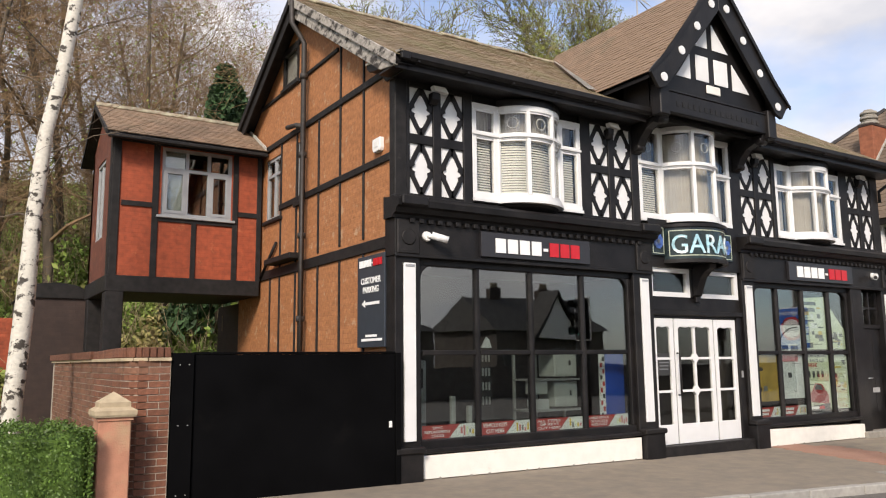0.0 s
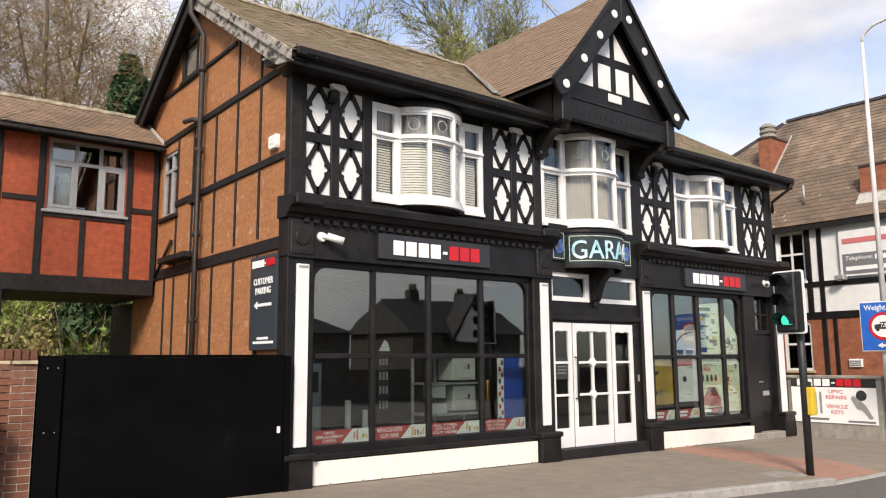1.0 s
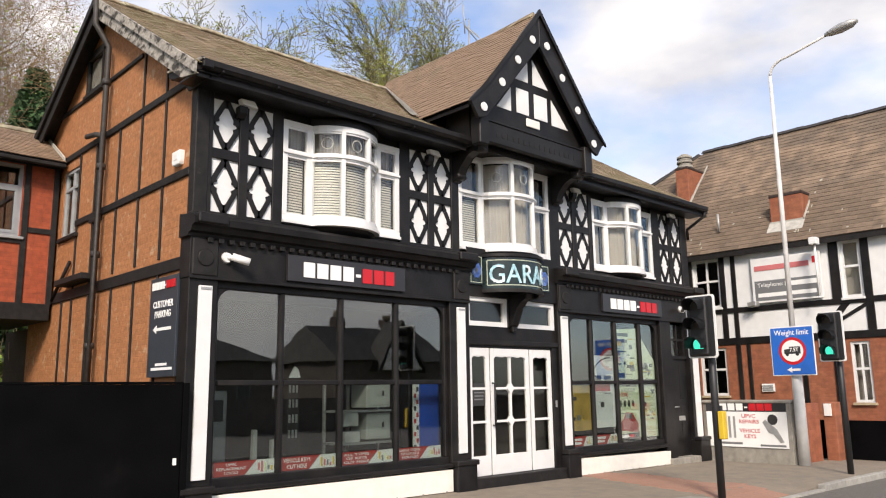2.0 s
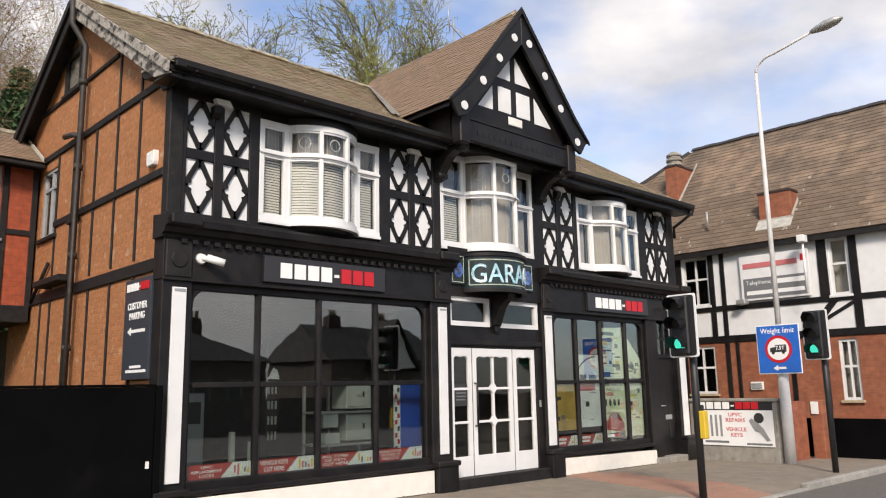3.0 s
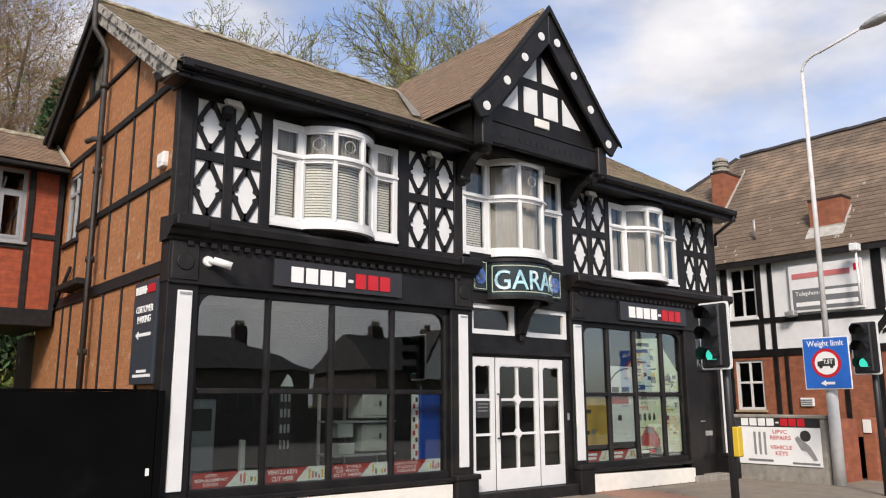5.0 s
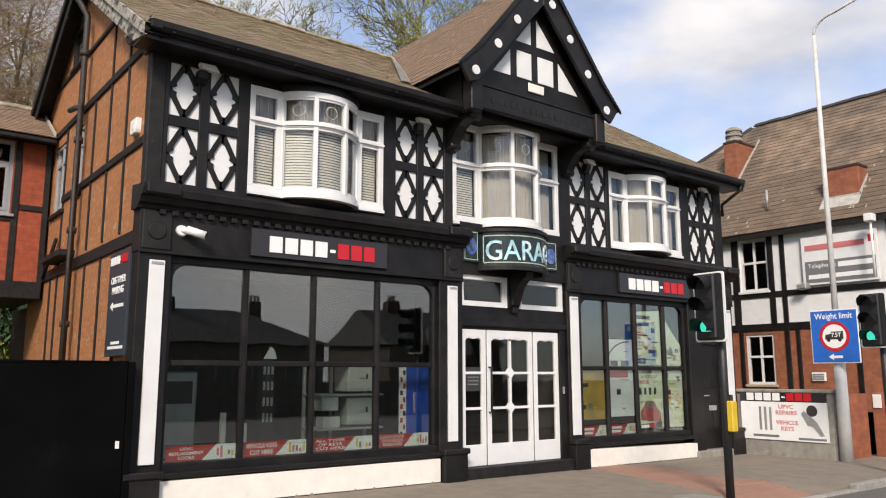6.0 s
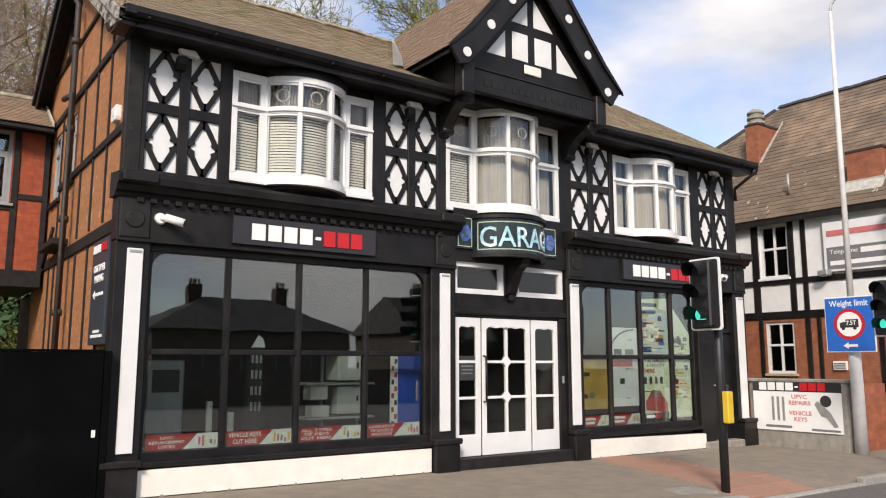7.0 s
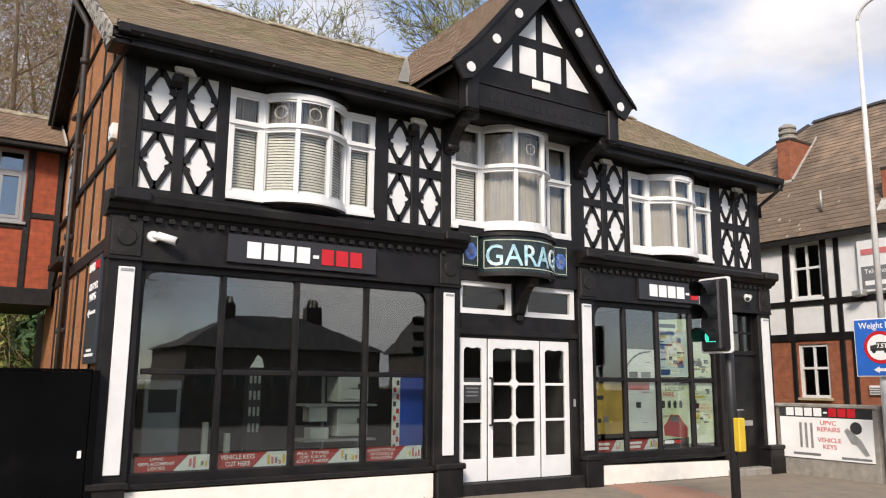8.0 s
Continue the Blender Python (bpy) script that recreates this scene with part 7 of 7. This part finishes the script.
# ---------- trees ----------
def tree_mesh(seed, h, limbs, spread, up, levels, thick, twig_n, start=0.25, limb=0.42, thin=0.0035):
    """Limb segments by depth: tapered trunk first, then ever thinner wood."""
    rnd = random.Random(seed)
    trunk, crown, tips = ([], []), ([], []), []

    def ring(store, c, d, r, n):
        m = d.to_track_quat("Z", "Y").to_matrix()
        k = len(store[0])
        store[0].extend(c + m @ Vector((r * math.cos(2 * math.pi * i / n), r * math.sin(2 * math.pi * i / n), 0)) for i in range(n))
        return k

    def grow(p, d, L, r, lev):
        store = trunk if lev == 0 else crown
        n = 9 if lev == 0 else (5 if lev == 1 else 3)
        steps = 9 if lev == 0 else (5 if lev < 3 else 3)
        k = ring(store, p, d, r, n)
        pts = [(p, d, r)]
        for s in range(steps):
            wob = 0.07 if lev == 0 else 0.20
            d = (d + Vector((rnd.gauss(0, wob), rnd.gauss(0, wob), rnd.gauss(0, wob) + (up if lev else 0.05)))).normalized()
            p = p + d * (L / steps)
            rr = max(thin, r * (1 - (s + 1) / steps * (0.72 if lev == 0 else 0.8)))
            k2 = ring(store, p, d, rr, n)
            store[1].extend((k + i, k + (i + 1) % n, k2 + (i + 1) % n, k2 + i) for i in range(n))
            k = k2
            pts.append((p, d, rr))
        if lev >= levels:
            tips.append(p)
            return
        count = limbs if lev == 0 else (6 if lev == 1 else twig_n)
        for j in range(count):
            t = (start if lev == 0 else 0.15) + (1 - (start if lev == 0 else 0.15)) * (j + rnd.random()) / count
            q, dd, rr = pts[min(steps, int(t * steps) + (1 if rnd.random() < 0.5 else 0))]
            out = Vector((rnd.gauss(0, 1), rnd.gauss(0, 1), rnd.gauss(0, 0.35)))
            out -= dd * out.dot(dd)
            nd = (dd * (1 - spread) + out.normalized() * spread).normalized()
            f = (limb if lev == 0 else 0.58) * rnd.uniform(0.75, 1.2) * (1 - 0.35 * (t if lev == 0 else 0))
            grow(q, nd, L * f, max(thin * 1.3, rr * (0.42 if lev == 0 else 0.5)), lev + 1)

    grow(Vector((0, 0, -0.3)), Vector((0, 0, 1)), h, thick, 0)
    return trunk, crown, tips


def tree(name, seed, h, limbs=12, spread=0.62, up=0.10, levels=3, thick=0.22, twig_n=6, leaves=0, lm=None, bark=None, label="", start=0.25, lsize=0.06, group="", limb=0.42, wood=None, puff=0.12, thin=0.0052):
    tr, cr_, tips = tree_mesh(seed, h, limbs, spread, up, levels, thick, twig_n, start, limb, thin)
    t = thing(name, (0, 0, 0), label, "tree", group)
    a = under(new("trunk", raw("trunk", tr[0], tr[1], bark or BARK)), t)
    for p in a.data.polygons:
        p.use_smooth = True
    tagged(under(new("crown", raw("crown", cr_[0], cr_[1], wood or TWIG)), t), "bare twiggy crown")
    if leaves:
        rnd = random.Random(seed + 1)
        tagged(under(new("leaves", leaf_cloud("leaves", leaves, lambda r: (r.choice(tips) + Vector((r.gauss(0, puff), r.gauss(0, puff), r.gauss(0, puff))), 0), lsize, lm or LEAFY, seed)), t), "sparse spring leaves", kind="stuff")
    return t


WOODS = "bare trees on the bank"
kinds = [
    tree("bare_tree", 11, 13.0, 15, 0.60, 0.10, 4, 0.17, 5, 900, LEAFY, label="tall leafless grey-brown tree on the wooded bank", group=WOODS, lsize=0.05),
    tree("bare_tree", 23, 11.0, 15, 0.66, 0.06, 4, 0.15, 6, 0, label="leafless tree with a dense brown crown on the bank", group=WOODS),
    tree("bare_tree", 37, 14.5, 16, 0.55, 0.12, 4, 0.19, 6, 1500, LEAFS, label="tall leafless tree with ivy tints on the bank", group=WOODS, lsize=0.08),
]
spots = [(4.2, 24.5), (5.3, 25.6), (10.8, 26.5), (2.2, 25.0), (0.4, 26.0), (5.2, 28.5), (7.6, 29.5), (10.3, 28.0), (12.0, 30.0), (3.0, 30), (9.4, 32.5), (13.8, 33.0), (1.0, 31), (6.2, 33), (11.5, 35.5), (15.5, 36.0), (-1.5, 28), (4.6, 36), (8.2, 37), (17.0, 38), (-3.5, 26), (13.0, 39), (-1.0, 23)]
rt_ = random.Random(9)
for i, (x, y) in enumerate(spots):
    src = kinds[i % 3]
    sc = rt_.uniform(0.8, 1.05) * (0.55 if x > 0.33 * y else 0.70 if x > 0.20 * y else 0.86 if x > 0.15 * y else 1.0)
    m = pose(x, y, ground_z(x, y), 0, 0, rt_.uniform(0, 360))
    if i < 3:
        src.matrix_basis = m
        src.scale = (sc, sc, sc)
        for o in src.children:
            o.matrix_parent_inverse = Matrix()
        continue
    c = copy_thing(src, m)
    c.scale = (sc, sc, sc)
big = tree("budding_tree", 51, 13.2, 22, 0.46, 0.15, 4, 0.22, 6, 42000, LEAFY, label="large tree in yellow-green bud behind the roof", start=0.36, lsize=0.032, limb=0.34, wood=BUDWOOD, bark=BARK, puff=0.06, thin=0.009)
big.location, big.scale = (16.8, 20.6, 0.3), (0.95, 0.95, 0.96)
b2 = copy_thing(big, pose(12.4, 22.0, -0.4, 0, 0, 140))
b2.scale = (0.95, 0.95, 0.80)
for o in list(big.children) + list(b2.children):
    o.matrix_parent_inverse = Matrix()

# silver birch in front
seen = tops()
bi = thing("silver_birch", (0.5, 12.6, 0), "slender silver birch with white peeling bark", "tree")
bt = B()
pts = [(0.47, 13.0, -0.3), (0.50, 13.0, 1.0), (0.58, 13.0, 2.4), (0.62, 13.0, 3.6), (0.70, 13.0, 4.8), (0.87, 13.0, 5.8), (1.00, 13.0, 7.0), (1.12, 13.05, 8.4), (1.1, 13.1, 10.0), (1.1, 13.1, 12.0)]
rad = [0.16, 0.125, 0.115, 0.105, 0.10, 0.10, 0.10, 0.085, 0.065, 0.03]
prev = None
for i, (p, r) in enumerate(zip(pts, rad)):
    ring = [bt.verts.new((p[0] + r * (1 + 0.08 * math.sin(3 * k + i)) * math.cos(2 * math.pi * k / 12), p[1] + r * math.sin(2 * math.pi * k / 12), p[2])) for k in range(12)]
    if prev:
        for k in range(12):
            bt.faces.new((prev[k], prev[(k + 1) % 12], ring[(k + 1) % 12], ring[k])).smooth = True
    prev = ring
part("trunk", bt, BIRCH, bi, "white birch bark with dark scars")
rb2 = random.Random(31)
for i in range(16):
    z = 3.6 + 0.45 * i
    j = max(k for k in range(len(pts)) if pts[k][2] <= z)
    p = Vector(pts[j]).lerp(Vector(pts[j + 1]), (z - pts[j][2]) / (pts[j + 1][2] - pts[j][2]))
    bm = B()
    d = Vector((rb2.choice((-1, 1)) * rb2.uniform(0.5, 1), rb2.uniform(-0.6, 0.6), rb2.uniform(0.1, 0.8)))
    r = 0.015
    for s in range(7):
        q = p + d * 0.26
        tube(bm, p, q, r, r * 0.8, 5, False)
        if s > 1:
            for _ in range(2):
                e = (d + Vector((rb2.gauss(0, 0.7), rb2.gauss(0, 0.7), rb2.gauss(-0.2, 0.5)))) * 0.35
                tube(bm, q, q + e, r * 0.5, r * 0.3, 3, False)
                tube(bm, q + e, q + e * 1.7 + Vector((0, 0, -0.12)), r * 0.3, r * 0.15, 3, False)
        p, r = q, r * 0.8
        d = (d + Vector((rb2.gauss(0, 0.15), rb2.gauss(0, 0.15), rb2.gauss(-0.05, 0.15)))).normalized()
    part("branch", bm, BARK, bi, "thin dark branch")
settle(seen, 0.07, 0.0, 0.0)

# conifers
def conifer(name, x, y, h, r, seed):
    t = thing(name, (x, y, ground_z(x, y)), "dark green conifer among the bare trees", "tree", "conifers")
    z0 = ground_z(x, y)
    part("trunk", tube(B(), (x, y, z0 - 0.3), (x, y, z0 + h * 0.95), 0.14, 0.03, n=8), BARK, t)

    def pl(rr):
        u = rr.random() ** 0.7
        a = rr.uniform(0, 2 * math.pi)
        lay = 0.75 + 0.25 * math.sin(u * 38 + 2 * math.sin(a * 2))
        q = r * (1.04 - u) ** 0.7 * lay * math.sqrt(rr.uniform(0.25, 1)) * (1 + 0.2 * math.sin(a * 3 + seed))
        return (x + q * math.cos(a), y + q * math.sin(a), z0 + h * (0.12 + 0.88 * u) - 0.25 * q), 0
    tagged(under(new("needles", leaf_cloud("needles", 19000, pl, 0.14, CONIFER, seed)), t), "dense dark needles", kind="stuff")


conifer("conifer", 6.35, 23.2, 1.5 + (ground_z(8.0, 28.5) + 7.35) * 0.815 - ground_z(6.35, 23.2), 2.0, 2)
conifer("conifer", 5.9, 29.5, 6.2, 1.4, 6)
conifer("conifer", 9.9, 30.5, 6.8, 1.5, 7)

# scrub on the bank
def scrub_place(r):
    x, y = r.uniform(-8, 16), 18.6 + 28 * r.random() ** 1.5
    b = max(0, math.sin(x * 1.7 + 1.3 * math.sin(y * 0.9)) * math.sin(y * 1.3 + x * 0.4))
    return (x, y, ground_z(x, y) + abs(r.gauss(0, 0.15 + 1.0 * b))), 0


tagged(new("scrub", leaf_cloud("scrub", 120000, scrub_place, 0.10, LEAFS, 14)), "green and brown scrub covering the bank", "scrub", kind="stuff")


def bramble_place(r):
    """Mounds of bramble and ivy at the foot of the bank."""
    x, y = r.uniform(-7, 4.5), 18.4 + 9 * r.random()
    m = 0.5 + 0.5 * math.sin(x * 1.1 + 2.0) * math.sin(y * 0.8 + x * 0.5)
    return (x, y, ground_z(x, y) + (0.3 + 2.0 * m) * r.random() ** 0.6), 0


tagged(new("bramble_bank", leaf_cloud("bramble_bank", 52000, bramble_place, 0.085, LEAFS, 19)), "tangled green bramble and ivy mounds", "bramble", kind="stuff")
st_v, st_f = [], []
rs_ = random.Random(21)
for _ in range(3500):
    x, y = rs_.uniform(-6, 14), 18.8 + 22 * rs_.random()
    p = Vector((x, y, ground_z(x, y)))
    d = Vector((rs_.gauss(0, 0.4), rs_.gauss(0, 0.4), 1)).normalized()
    L = rs_.uniform(0.6, 3.4)
    for s in range(3):
        q = p + d * L / 3
        k = len(st_v)
        w = 0.012 * (1 - s * 0.25)
        st_v += [p + Vector((w, 0, 0)), p + Vector((-w, w, 0)), p + Vector((-w, -w, 0)), q + Vector((w * 0.7, 0, 0)), q + Vector((-w * 0.7, w * 0.7, 0)), q + Vector((-w * 0.7, -w * 0.7, 0))]
        st_f += [(k, k + 1, k + 4, k + 3), (k + 1, k + 2, k + 5, k + 4), (k + 2, k, k + 3, k + 5)]
        p = q
        d = (d + Vector((rs_.gauss(0, 0.3), rs_.gauss(0, 0.3), -0.1))).normalized()
tagged(new("scrub_stems", raw("scrub_stems", st_v, st_f, STEM)), "pale bare bramble stems on the bank", "stems", kind="stuff")

# ---------- across the road, seen in the shop glass ----------
def far_house(x, y, w, d, eave, ridge, wall_m, gabled, label):
    h = thing("opposite_house", (x, y, 0), label, "house", "houses across the road")
    part("wall", bx(B(), x - w / 2, x + w / 2, y - d, y, -0.5, eave), wall_m, h)
    r = B()
    o = 0.35
    hip = 0.0 if gabled else d / 2
    v = [r.verts.new(p) for p in ((x - w / 2 - o, y + o, eave), (x + w / 2 + o, y + o, eave), (x + w / 2 + o, y - d - o, eave), (x - w / 2 - o, y - d - o, eave), (x - w / 2 + hip, y - d / 2, ridge), (x + w / 2 - hip, y - d / 2, ridge))]
    for q in ((0, 1, 5, 4), (2, 3, 4, 5), (1, 2, 5), (3, 0, 4), (0, 3, 2, 1)):
        r.faces.new([v[i] for i in q])
    part("roof", r, DARKROOF, h)
    for cx in (-w * 0.22, w * 0.25):
        c = part("chimney", bx(B(), x + cx - 0.45, x + cx + 0.45, y - d / 2 - 0.35, y - d / 2 + 0.35, ridge - 1.0, ridge + 0.7), BRICKO, h)
        for k in (-0.25, 0.0, 0.25):
            part("chimney_pot", tube(B(), (x + cx + k, y - d / 2, ridge + 0.7), (x + cx + k, y - d / 2, ridge + 1.15), 0.10, n=8), RIDGE, c)
    for k in range(int(w / 2.2)):
        wx = x - w / 2 + 1.1 + 2.2 * k
        f = part("window", bx(B(), wx - 0.5, wx + 0.5, y, y + 0.05, 1.0, 2.3), GREYP, h)
        part("window_pane", bx(B(), wx - 0.42, wx + 0.42, y + 0.05, y + 0.055, 1.08, 2.22), PRINTD, f)
    if gabled:
        g = part("white_gable", prism(B(), [(x - 1.9, eave - 0.6), (x + 1.9, eave - 0.6), (x, ridge - 0.1)], "y", y - 0.1, y + 0.6), WHITER, h, "white gable with dark boards")
        part("gable_roof", prism(B(), [(x - 2.4, eave - 0.8), (x, ridge + 0.25), (x + 2.4, eave - 0.8), (x + 2.1, eave - 0.8), (x, ridge - 0.02), (x - 2.1, eave - 0.8)], "y", y - 1.2, y + 0.9), BLACKW, h)
    return h


far_house(20.5, -24, 12, 8, 3.4, 5.6, FARWALL, False, "dark rendered house with a hipped roof across the road")
far_house(36.5, -24, 10, 8, 3.6, 6.2, FARWALL, True, "dark house with a broad white gable across the road")
far_house(2, -26, 14, 8, 3.4, 5.2, FARWALL, False, "dark rendered house with a hipped roof across the road")
cp = copy_thing(kinds[2], pose(11.5, -22, -0.2, 0, 0, 60))
cp.scale = (0.8, 0.8, 0.8)
# Added wall: hides low reflections so the shop interior shows through the glass.
solo("opposite_boundary_wall", bx(B(), -40, 90, -9.3, -9.0, -0.6, 1.25), FARWALL, "plain dark wall added across the road to block low reflections", "wall")
